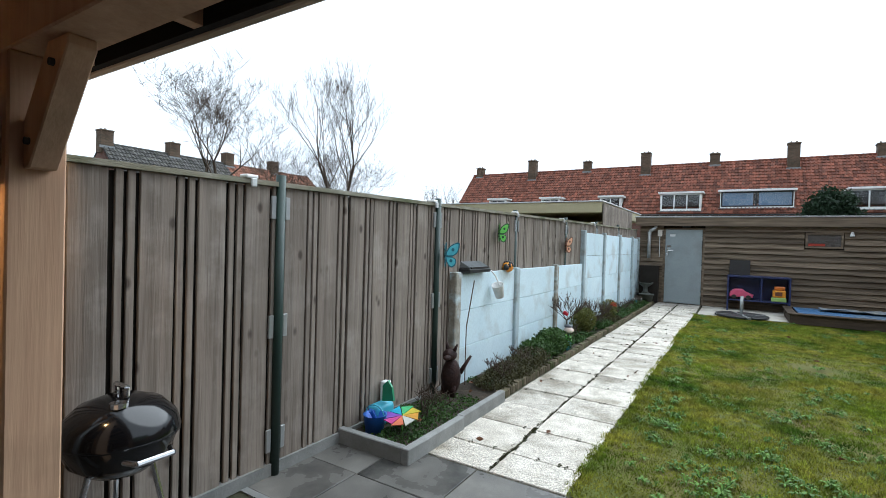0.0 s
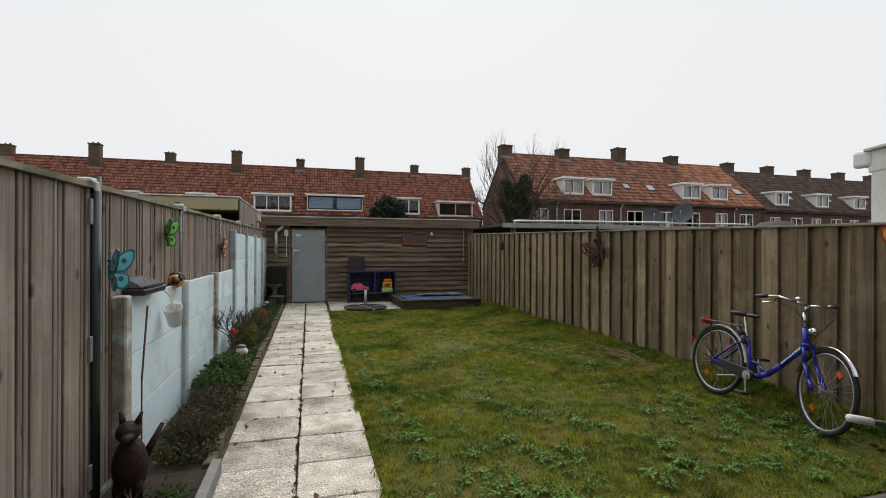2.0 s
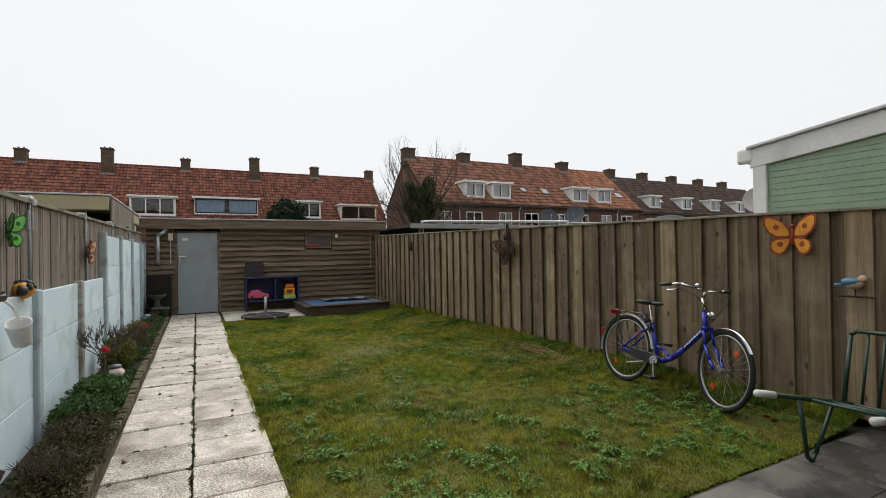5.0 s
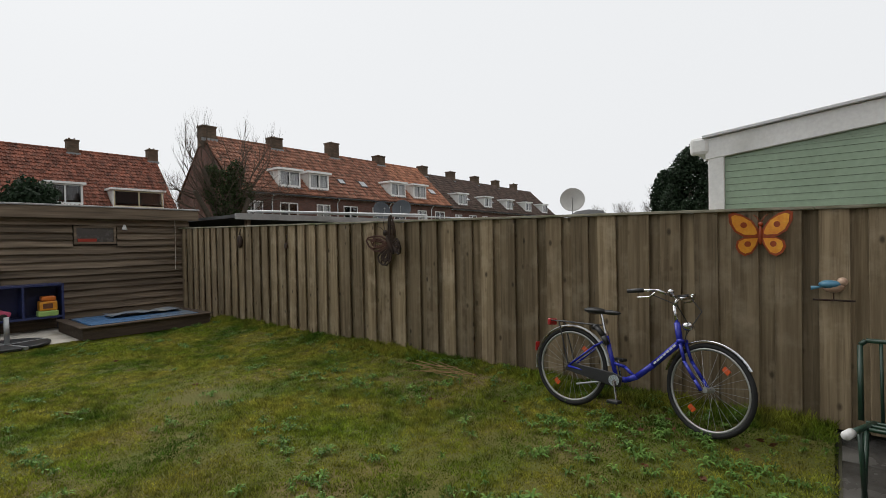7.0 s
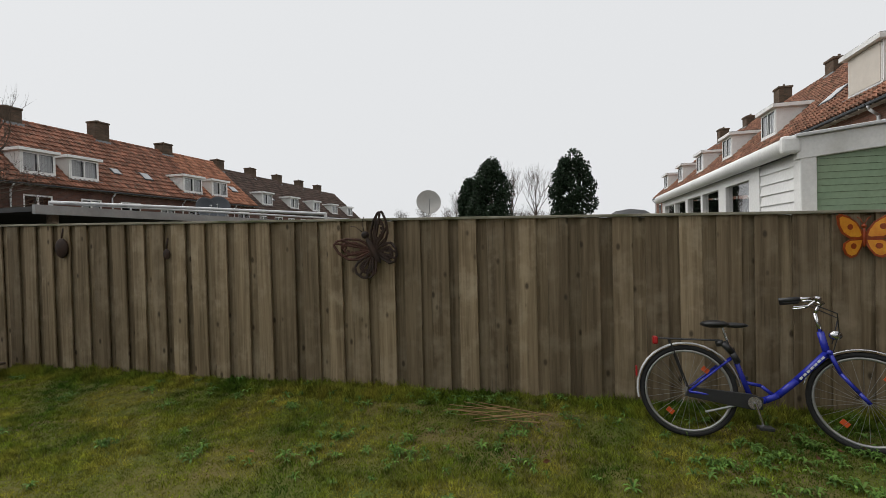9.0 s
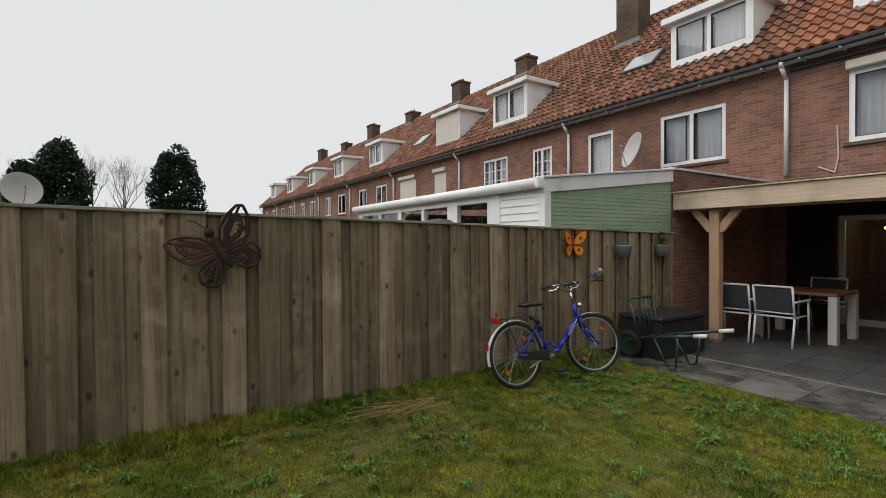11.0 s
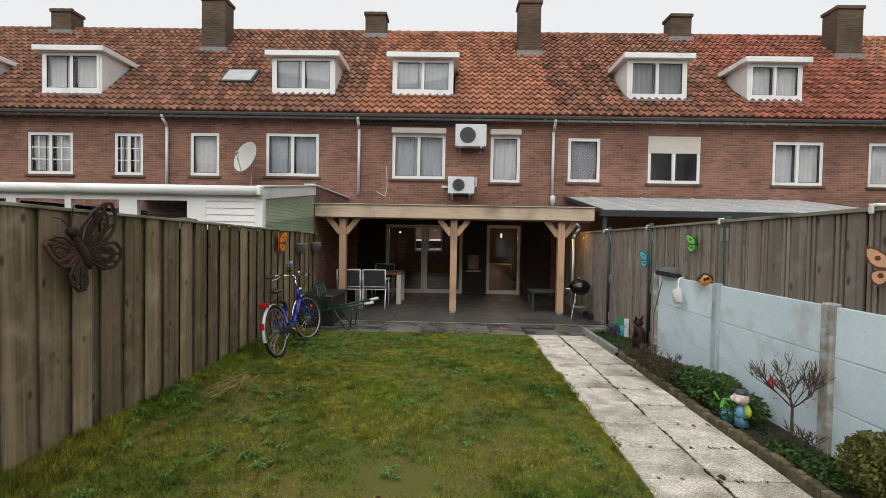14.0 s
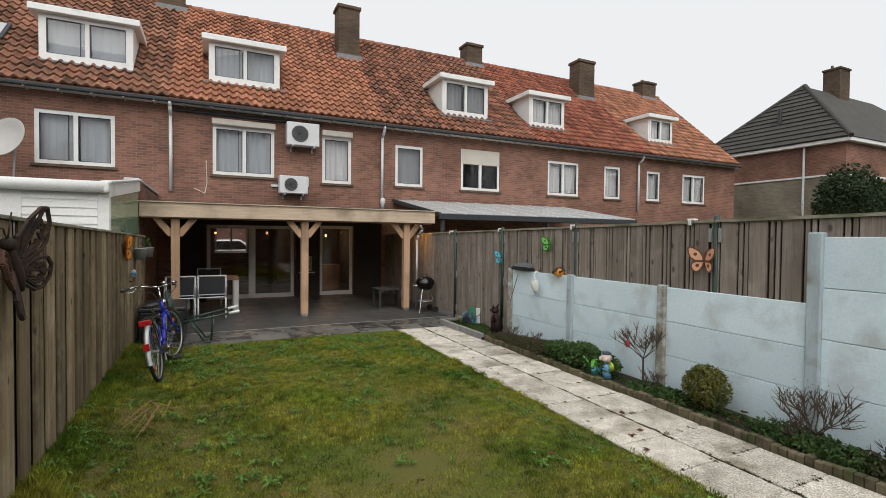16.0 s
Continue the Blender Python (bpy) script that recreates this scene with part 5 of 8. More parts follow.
b = bmesh.new()
block(b, 3.45, 3.68, -2.62, 0.78, 2.645, 2.68)
part("coping", bevelled(b, 0.004), M_ALU, para)

# ---- neighbour's lean-to roof on the other side ----
lean = thing("lean_to_roof", (0, 0, 0), "translucent ribbed lean-to roof on a dark green frame", "canopy")
for i in range(9):
    b = bmesh.new()
    vs = block(b, -2.55 - 0.70 * (i + 1) + 0.02, -2.55 - 0.70 * i - 0.02, -2.6, 0.60, 0, 0.02)
    for v in vs:
        v.co.z += 2.24 + (0.60 - v.co.y) * 0.165
    part("sheet", b, mat("milky_sheet", (0.40, 0.41, 0.41), (0.32, 0.33, 0.33), 2, 0.3, 0.5, 0.05) if i == 0 else bpy.data.materials["milky_sheet"], lean)
for i in range(10):
    b = bmesh.new()
    vs = block(b, -2.575 - 0.70 * i, -2.525 - 0.70 * i, -2.6, 0.65, -0.06, 0.035)
    for v in vs:
        v.co.z += 2.24 + (0.60 - v.co.y) * 0.165
    part("bar", b, M_ALU if i else M_GUTTER, lean)
b = bmesh.new()
block(b, -8.9, -2.5, 0.60, 0.72, 2.10, 2.24)
part("front_beam", bevelled(b, 0.01), M_GUTTER, lean, "dark green gutter beam")
for x in (-2.62, -5.7, -8.8):
    b = bmesh.new()
    block(b, x - 0.04, x + 0.04, 0.60, 0.68, 0, 2.1)
    part("post", b, M_GUTTER, lean)

# ---- neighbour's shed past the blue wall ----
nsh = thing("neighbour_shed", (0, 0, 0), "cream rendered flat-roofed outbuilding with a grey boarded side", "shed")
b = bmesh.new()
block(b, -7.0, -2.60, 10.9, 15.4, 0, 2.0)
part("wall", b, M_CREAM, nsh)
b = bmesh.new()
block(b, -7.2, -2.50, 10.72, 15.5, 2.22, 2.46)
part("fascia", bevelled(b, 0.01), mat("olive_cream_fascia", (0.52, 0.48, 0.31), (0.46, 0.42, 0.27), 3, 0.7), nsh, "dull olive cream fascia")
b = bmesh.new()
block(b, -7.22, -2.47, 10.70, 15.52, 2.462, 2.49)
part("roof_edge", bevelled(b, 0.005), M_ALU, nsh, "pale roof edge")
y, k = 10.76, 0
me = mesh_of("board", board_mesh(0.155, 2.4, 0.02), M_FENCE_L)
pieces("board", me, nsh, [Matrix.Translation((-2.475, 10.82 + 0.158 * i, 0.03)) @ turn_y for i in range(21)])

# ---- structures behind the right-hand fence ----
port = thing("carport", (0, 0, 0), "neighbour's dark flat carport roof with a pale metal edge", "carport")
b = bmesh.new()
block(b, 3.9, 12.5, 12.6, 18.0, 2.10, 2.17)
part("roof", b, M_BITUMEN, port)
b = bmesh.new()
block(b, 3.86, 12.5, 12.54, 12.6, 2.06, 2.19)
part("edge", b, M_ZINC, port)
for x in (4.2, 8.0, 12.2):
    b = bmesh.new()
    block(b, x - 0.05, x + 0.05, 12.65, 12.75, 0, 2.1)
    part("post", b, M_SHED, port)
b = bmesh.new()
block(b, 3.9, 12.5, 17.9, 18.0, 0, 2.1)
part("back_wall", b, M_SHED, port)
line = thing("washing_line_frame", (0, 0, 0), "pale metal washing line frame behind the fence", "washing line")
for p0, p1, r, piece in (((4.4, 13.0, 2.28), (6.6, 9.6, 2.08), 0.025, "rail"), ((4.3, 12.9, 2.26), (10.5, 11.0, 2.18), 0.02, "rail"), ((4.4, 13.0, 0), (4.4, 13.0, 2.3), 0.03, "pole"), ((6.6, 9.6, 0), (6.6, 9.6, 2.1), 0.03, "pole")):
    b = bmesh.new()
    rod(b, p0, p1, r)
    part(piece, b, M_ALU, line)
dome = thing("covered_barbecue", (3.92, 4.84, 0), "round dark covered garden object just behind the fence", "barbecue")
b = bmesh.new()
lathe(b, [(0.28, 0.0), (0.30, 1.5), (0.29, 1.60), (0.24, 1.72), (0.14, 1.79), (0.01, 1.81)], seg=24)
part("cover", b, M_BITUMEN, dome, "", True)


def sat_dish(at, r, aim, label, colour, stand):
    t = thing("satellite_dish", at, label, "satellite dish")
    b = bmesh.new()
    prof = [(r * k / 6, 0.28 * r * (k / 6) ** 2) for k in range(7)]
    lathe(b, [(max(0.004, q), z) for q, z in prof] + [(r * 0.99, 0.28 * r + 0.012)] + [(max(0.004, q * 0.98), z + 0.012) for q, z in prof[::-1]], seg=28)
    m = Vector(aim).to_track_quat("Z", "Y").to_matrix().to_4x4()
    for v in b.verts:
        v.co = m @ v.co
    part("reflector", b, colour, t, "", True)
    b = bmesh.new()
    tip = m @ Vector((0, 0, r * 0.95))
    rod(b, m @ Vector((0, -r * 0.95, 0.27 * r)), tip, 0.012)
    rod(b, tip, m @ Vector((0, 0, r * 0.80)), 0.03)
    part("arm", b, M_ZINC, t)
    b = bmesh.new()
    pipe(b, [(0, 0, 0), tuple(m @ Vector((0, 0, -0.12))), tuple(Vector(stand))], 0.02)
    part("mount", b, M_ZINC, t)
    return t


M_DISH = mat("pale_grey_dish", (0.50, 0.49, 0.46), (0.44, 0.43, 0.41), 4, 0.5)
M_DISH_DARK = mat("dark_grey_dish", (0.10, 0.11, 0.125), (0.08, 0.09, 0.10), 4, 0.5)
sat_dish((6.05, -2.05, 3.62), 0.43, (0.5, 0.85, 0.30), "large pale grey satellite dish on the neighbour's flat roof", M_DISH, (0.0, -0.1, -1.1))
sat_dish((15.6, 10.3, 2.95), 0.45, (-1.0, -0.45, 0.25), "round grey satellite dish above the fence", M_DISH, (0.1, 0, -3.0))
sat_dish((16.7, 20.2, 3.23), 0.50, (-0.9, -0.6, 0.35), "dark grey satellite dish above the fence", M_DISH_DARK, (0.1, 0, -3.2))
sat_dish((12.2, 17.0, 2.80), 0.38, (-0.3, -1.0, 0.3), "small dark satellite dish above the fence", M_DISH_DARK, (0.1, 0, -2.75))


# ---- on our facade ----
def ac_unit(at, w, h, label):
    t = thing("air_conditioner", at, label, "air conditioner")
    b = bmesh.new()
    block(b, -w / 2, w / 2, 0, 0.30, 0, h)
    part("casing", bevelled(b, 0.015, 2), M_ALU, t)
    cx = w * 0.10
    b = bmesh.new()
    rod(b, (cx, 0.296, h / 2), (cx, 0.306, h / 2), h * 0.36, seg=28)
    part("fan_opening", b, mat("grey_fan_grille", (0.16, 0.16, 0.155), (0.10, 0.10, 0.10), 9, 0.6) if w > 0.8 else bpy.data.materials["grey_fan_grille"], t, "grey round fan opening")
    b = bmesh.new()
    for q in (0.12, 0.2, 0.28, 0.36):
        hoop(b, Matrix.Translation((cx, 0.312, h / 2)) @ Matrix.Rotation(radians(90), 4, "X"), h * q * 0.97, 0.005, 28, 4)
    for i in range(6):
        w2 = math.pi * i / 6
        rod(b, (cx - h * 0.35 * math.cos(w2), 0.312, h / 2 - h * 0.35 * math.sin(w2)), (cx + h * 0.35 * math.cos(w2), 0.312, h / 2 + h * 0.35 * math.sin(w2)), 0.004, seg=4)
    part("fan_grille", b, M_GUTTER, t)
    for x in (-w * 0.33, w * 0.33):
        b = bmesh.new()
        prism(b, [(-0.06, 0.0), (0.33, 0.0), (0.33, -0.045), (-0.02, -0.05), (-0.02, -0.14), (-0.06, -0.14)], Matrix(((0, 0, 1, x), (1, 0, 0, 0), (0, 1, 0, -0.002), (0, 0, 0, 1))), 0.04)
        part("bracket", b, M_ZINC, t)
    return t


ac_unit((0.10, FACADE + 0.07, 4.08), 0.84, 0.60, "white outdoor air conditioner unit on the brick wall")
ac_unit((0.34, FACADE + 0.07, 2.80), 0.72, 0.46, "smaller white outdoor air conditioner unit on the wall")
duct = thing("cable_duct", (0, 0, 0), "dark cable duct and pale pipes across the facade", "pipe")
b = bmesh.new()
block(b, -0.45, 3.15, FACADE + 0.005, FACADE + 0.075, 4.70, 4.77)
part("duct", bevelled(b, 0.012), M_GUTTER, duct, "dark horizontal duct")
b = bmesh.new()
pipe(b, [(-0.08, FACADE + 0.05, 3.28), (-0.08, FACADE + 0.05, 3.05), (0.0, FACADE + 0.06, 3.0)], 0.025)
block(b, 0.68, 0.88, FACADE + 0.01, FACADE + 0.06, 2.98, 3.04)
part("pipe_cover", b, M_ALU, duct)
b = bmesh.new()
pipe(b, [(2.42, FACADE + 0.02, 3.55), (2.40, FACADE + 0.02, 3.0), (2.45, FACADE + 0.02, 2.72), (2.7, FACADE + 0.02, 2.85)], 0.012, 6)
part("loose_cable", b, M_SHUTTER, duct, "loose pale cable")
hopper = thing("rain_hopper", (-2.2, FACADE + 0.10, 2.62), "pale rainwater hopper at the foot of the downpipe", "pipe")
b = bmesh.new()
lathe(b, [(0.045, -0.12), (0.055, 0.0), (0.075, 0.04), (0.075, 0.15), (0.04, 0.19)], seg=14)
part("hopper", b, M_ALU, hopper, "", True)


# ---- ground floor doors and the room behind ----
def glass_door(name, x0, x1, top, leaves, label):
    t = thing(name, (0, FACADE, 0), label, "door", kind="structure")
    for i in range(leaves):
        a, c = x0 + (x1 - x0) * i / leaves, x0 + (x1 - x0) * (i + 1) / leaves
        b = bmesh.new()
        holed_wall(b, a + 0.003, c - 0.003, -0.16 + 0.05 * i, -0.10 + 0.05 * i, 0.02, top, [(a + 0.085, c - 0.085, 0.13, top - 0.085)])
        part("door_frame", b, mat(name + "_paint", (0.66, 0.65, 0.63), (0.58, 0.57, 0.55), 4, 0.4) if i == 0 else bpy.data.materials[name + "_paint"], t, "pale grey door frame")
        b = bmesh.new()
        block(b, a + 0.08, c - 0.08, -0.135 + 0.05 * i, -0.127 + 0.05 * i, 0.12, top - 0.08)
        part("pane", b, M_GLASS, t).visible_shadow = False
        b = bmesh.new()
        block(b, a + 0.03, a + 0.055, -0.10 + 0.05 * i, -0.07 + 0.05 * i, 0.95, 1.12)
        part("handle", b, M_ALU, t)
    return t


glass_door("door_2", 0.26, 2.41, 1.94, 2, "pale framed sliding glass patio door, closed")
glass_door("door_3", -1.37, -0.42, 1.97, 1, "pale framed single glass garden door, closed")
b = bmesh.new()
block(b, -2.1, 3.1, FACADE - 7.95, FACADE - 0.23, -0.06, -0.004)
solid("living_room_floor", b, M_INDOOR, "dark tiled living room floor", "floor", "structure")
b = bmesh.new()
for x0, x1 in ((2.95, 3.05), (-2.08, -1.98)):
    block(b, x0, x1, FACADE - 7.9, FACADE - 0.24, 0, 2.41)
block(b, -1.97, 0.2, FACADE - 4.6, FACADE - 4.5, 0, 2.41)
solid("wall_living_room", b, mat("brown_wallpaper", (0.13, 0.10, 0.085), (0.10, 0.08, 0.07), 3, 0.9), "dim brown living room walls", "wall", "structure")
front = thing("window_2", (0, FACADE - 8.15, 0), "street-side living room window", "window", kind="structure")
b = bmesh.new()
holed_wall(b, 0.97, 2.20, -0.03, 0.03, 0.96, 2.04, [(1.03, 1.56, 1.02, 1.98), (1.62, 2.14, 1.02, 1.98)])
part("frame", b, M_WHITE, front)
b = bmesh.new()
block(b, 1.02, 2.15, -0.004, 0.003, 1.01, 1.99)
part("pane", b, M_GLASS, front).visible_shadow = False
car = thing("parked_car", (1.9, -16.5, 0), "white parked car in the street, seen through the house", "car")
b = bmesh.new()
prism(b, [(-2.0, 0.3), (2.0, 0.3), (2.05, 0.75), (1.3, 0.9), (0.75, 1.42), (-0.9, 1.45), (-1.6, 0.95), (-2.05, 0.85)], Matrix.Rotation(radians(90), 4, "X"), 1.65)
part("body", bevelled(b, 0.06, 2), M_WHITE, car, "white car body")
for s in (-1.25, 1.25):
    b = bmesh.new()
    rod(b, (s, 0.7, 0.31), (s, 0.86, 0.31), 0.31, seg=20)
    wheel = part("tyre", b, M_BLACK, car)
    b = bmesh.new()
    rod(b, (s, 0.861, 0.31), (s, 0.875, 0.31), 0.19, seg=16)
    part("rim", b, M_CHROME, wheel)
b = bmesh.new()
prism(b, [(1.12, 0.93), (0.68, 1.36), (-0.85, 1.38), (-1.4, 0.97)], Matrix.Translation((0, 0.828, 0)) @ Matrix.Rotation(radians(90), 4, "X"), 0.01)
part("side_window", b, M_ENAMEL, car, "dark car windows")
M_BULB = glow_mat("warm_bulb", (1.0, 0.42, 0.12), 2.4)


def pendant(at, label, ceiling):
    t = thing("pendant_lamp", at, label, "lamp", "warm pendant lamps")
    b = bmesh.new()
    ball(b, (0, 0, 0), 0.03)
    part("bulb", b, M_BULB, t, "glowing warm bulb", True)
    b = bmesh.new()
    rod(b, (0, 0, 0.035), (0, 0, ceiling - at[2]), 0.006)
    rod(b, (0, 0, 0.03), (0, 0, 0.09), 0.025)
    part("cord", b, M_BLACK, t)
    return t


pendant((1.54, -4.7, 2.02), "warm bare-bulb pendant lamp in the living room", 2.41)
pendant((1.40, -4.7, 2.02), "warm bare-bulb pendant lamp in the living room", 2.41)
pendant((-1.05, -4.9, 1.72), "warm pendant lamp behind the glass door", 2.41)
pendant((2.2, -4.4, 1.74), "warm pendant lamp at the back of the room", 2.41)
for x, y, z in ((1.47, -4.7, 1.95), (-1.05, -4.9, 1.66)):
    ld = bpy.data.lights.new("pendant_light", "POINT")
    ld.energy, ld.color, ld.shadow_soft_size = 9, (1.0, 0.60, 0.30), 0.015
    new("pendant_light", ld).location = (x, y, z)
shelf = thing("sideboard", (0, 0, 0), "light wooden sideboard in the living room", "sideboard")
b = bmesh.new()
block(b, -1.3, -0.35, -4.45, -4.0, 0.02, 0.8)
part("body", bevelled(b, 0.01), M_PINE, shelf)
print_ = thing("framed_picture", (0, 0, 0), "framed pale print on the wall by the patio door", "picture")
b = bmesh.new()
block(b, -0.20, 0.10, FACADE + 0.004, FACADE + 0.03, 0.72, 1.12)
part("picture_frame", bevelled(b, 0.005), M_FENCE_R, print_)
b = bmesh.new()
block(b, -0.17, 0.07, FACADE + 0.0305, FACADE + 0.033, 0.76, 1.08)
part("print", b, mat("pale_print", (0.34, 0.30, 0.27), (0.14, 0.12, 0.11), 9, 0.8), print_)
ledge = thing("wall_shelf", (0, 0, 0), "narrow pale shelf under the framed print", "shelf")
b = bmesh.new()
block(b, -0.26, 0.16, FACADE + 0.003, FACADE + 0.12, 0.66, 0.69)
part("board", bevelled(b, 0.004), M_SHUTTER, ledge)

# lamps on the posts of the veranda
for x, yy, ax, ay in ((-1.80, VY - 0.18, 0, 0.11), (0.655, VY - 0.02, -0.06, 0.0)):
    t = thing("wall_lantern", (x, yy, 1.84 if x < 0 else 1.80), "small warm outdoor lamp", "lamp", "veranda lamps")
    b = bmesh.new()
    ball(b, (0, 0, 0), 0.032)
    part("bulb", b, M_BULB, t, "glowing warm bulb", True)
    b = bmesh.new()
    lathe(b, [(0.02, 0.10), (0.055, 0.06), (0.06, 0.03), (0.05, 0.03), (0.018, 0.09)], seg=14)
    part("shade", b, M_BLACK, t)
    b = bmesh.new()
    pipe(b, [(0, 0, 0.09), (0, 0, 0.13), (ax, ay, 0.13)], 0.01)
    part("arm", b, M_BLACK, t)
    ld = bpy.data.lights.new("lantern_light", "POINT")
    ld.energy, ld.color, ld.shadow_soft_size = 9.0 if x < 0 else 0.7, (1.0, 0.55, 0.20), 0.03
    new("lantern_light", ld).location = (x, yy - 0.05, 1.81 if x < 0 else 1.76)


# ---- bicycle ----
M_BLUE_PAINT = mat("blue_bike_paint", (0.02, 0.03, 0.36), (0.018, 0.026, 0.30), 6, 0.25, None, 0.02)
M_TYRE = mat("black_rubber", (0.02, 0.02, 0.02), (0.03, 0.03, 0.03), 9, 0.8, None, 0.3)
M_RIM = mat("dull_rim", (0.45, 0.45, 0.44), (0.36, 0.36, 0.35), 9, 0.35, None, 0.02, metal=0.7)
M_ORANGE = mat("orange_reflector", (0.65, 0.10, 0.02), None, 5, 0.3)
M_RED = mat("red_plastic", (0.45, 0.015, 0.015), None, 5, 0.3)
bike = thing("bicycle", Matrix.Translation((2.80, 4.585, 0.02)) @ Matrix.Rotation(radians(-94), 4, "Z") @ Matrix.Rotation(radians(-9), 4, "X") @ Matrix.Scale(1.01, 4), "blue step-through city bicycle leaning on the fence", "bicycle")
RW = 0.335


def wheel_of(cx, turn):
    m = Matrix.Translation((cx, 0, RW)) @ turn @ Matrix.Rotation(radians(90), 4, "X")
    b = bmesh.new()
    hoop(b, m, RW - 0.018, 0.019, 48, 8)
    w = part("tyre", b, M_TYRE, bike, "black tyre", True)
    b = bmesh.new()
    hoop(b, m, RW - 0.042, 0.011, 48, 6)
    part("rim", b, M_RIM, w, "dull metal rim", True)
    b = bmesh.new()
    rod(b, m @ Vector((0, 0, -0.045)), m @ Vector((0, 0, 0.045)), 0.02, seg=10)
    part("hub", b, M_RIM, w)
    b = bmesh.new()
    for i in range(28):
        a = 2 * math.pi * i / 28
        rod(b, m @ Vector((0.02 * math.cos(a + 0.5), 0.02 * math.sin(a + 0.5), 0.03 * (-1) ** i)), m @ Vector(((RW - 0.045) * math.cos(a), (RW - 0.045) * math.sin(a), 0)), 0.0014, seg=3)
    part("spokes", b, M_RIM, w)
    for i in range(2):
        a = 0.9 + math.pi * i
        b = bmesh.new()
        block(b, -0.018, 0.018, -0.026, 0.026, -0.006, 0.006, m @ Matrix.Translation((0.2 * math.cos(a), 0.2 * math.sin(a), 0)) @ Matrix.Rotation(a, 4, "Z"))
        part("spoke_reflector", b, M_ORANGE, w, "orange spoke reflector")
    b = bmesh.new()
    lo, hi = (0.15, 3.35)
    n = 18
    rows = []
    for i in range(n + 1):
        a = lo + (hi - lo) * i / n if cx < 0.5 else 0.55 + (2.9 - 0.55) * i / n
        rows.append([b.verts.new(m @ Vector(((RW + q) * math.cos(a), (RW + q) * math.sin(a), z))) for q, z in ((0.012, -0.028), (0.024, 0.0), (0.012, 0.028), (0.020, 0.0))])
    for i in range(n):
        for k in range(4):
            j = (k + 1) % 4
            b.faces.new((rows[i][k], rows[i][j], rows[i + 1][j], rows[i + 1][k]))
    part("mudguard", b, M_CHROME if cx > 0.5 else M_ALU, bike, "silver mudguard", True)


steer = Matrix.Rotation(radians(-17), 4, "Z")
wheel_of(0, Matrix.Identity(4))
wheel_of(1.10, steer)
b = bmesh.new()
pipe(b, [(0.90, 0, 0.66), (0.70, 0, 0.45), (0.58, 0, 0.34), (0.50, 0, 0.30), (0.42, 0, 0.29)], 0.024, 12)
pipe(b, [(0.42, 0, 0.28), (0.30, 0, 0.66)], 0.018, 12)
pipe(b, [(0.56, 0, 0.335), (0.48, 0, 0.40), (0.37, 0, 0.42)], 0.013, 10)
for s in (-1, 1):
    pipe(b, [(0.42, s * 0.02, 0.29), (0, s * 0.055, RW)], 0.011)
    pipe(b, [(0.32, s * 0.015, 0.60), (0.22, s * 0.045, 0.53), (0, s * 0.055, RW)], 0.009)
pipe(b, [(0.90, 0, 0.62), (0.865, 0, 0.80)], 0.023, 12)
part("bike_frame", b, M_BLUE_PAINT, bike, "blue painted step-through frame", True)
b = bmesh.new()
fk = Matrix.Translation((0.91, 0, 0)) @ steer @ Matrix.Translation((-0.91, 0, 0))
for s in (-1, 1):
    b = bmesh.new()
    pipe(b, [tuple(fk @ Vector(p)) for p in ((0.91, s * 0.035, 0.66), (0.96, s * 0.045, 0.52), (1.05, s * 0.05, 0.40), (1.10, s * 0.05, RW))], 0.013)
    part("fork_blade", b, M_BLUE_PAINT, bike, "blue fork blade", True)
b = bmesh.new()
pipe(b, [tuple(fk @ Vector((0.91, -0.05, 0.66))), tuple(fk @ Vector((0.91, 0.05, 0.66)))], 0.018)
part("fork_crown", b, M_BLUE_PAINT, bike, "blue fork crown", True)
for k in range(7):
    b = bmesh.new()
    u = k / 7
    p = Vector((0.86, -0.0262, 0.62)).lerp(Vector((0.70, -0.0262, 0.45)), u)
    block(b, -0.007, 0.007, -0.0015, 0.0015, -0.012, 0.012, Matrix.Translation(p) @ Matrix.Rotation(radians(43), 4, "Y"))
    part("marking", b, M_ALU, bike, "pale lettering bar on the frame")
b = bmesh.new()
pipe(b, [(0.865, 0, 0.80), (0.84, 0, 0.93), (0.87, 0, 0.985)], 0.014, 10)
part("stem", b, M_CHROME, bike, "chrome handlebar stem", True)
for s in (-1, 1):
    b = bmesh.new()
    pipe(b, [tuple(fk @ Vector(p)) for p in ((0.87, 0, 0.985), (0.89, s * 0.12, 1.0), (0.84, s * 0.24, 1.03), (0.74, s * 0.29, 1.02))], 0.011, 10)
    part("handlebar", b, M_CHROME, bike, "swept chrome handlebar", True)
for s in (-1, 1):
    b = bmesh.new()
    pipe(b, [tuple(fk @ Vector(p)) for p in ((0.76, s * 0.285, 1.022), (0.64, s * 0.31, 1.01))], 0.017, 10)
    part("grip", b, M_BLACK, bike, "black grip", True)
    b = bmesh.new()
    pipe(b, [tuple(fk @ Vector(p)) for p in ((0.84, s * 0.25, 1.01), (0.80, s * 0.26, 0.975), (0.72, s * 0.29, 0.965))], 0.007, 6)
    part("brake_lever", b, M_CHROME, bike)
b = bmesh.new()
ball(b, fk @ Vector((0.95, 0, 0.78)), 0.035, (1.2, 1, 1))
part("headlight", b, M_CHROME, bike, "round chrome headlight", True)
b = bmesh.new()
ball(b, fk @ Vector((0.86, -0.09, 1.03)), 0.028, (1, 1, 0.8))
part("bell", b, M_CHROME, bike, "", True)
b = bmesh.new()
ball(b, (0.20, 0, 0.835), 0.1, (1.0, 0.95, 0.30), 16, 8)
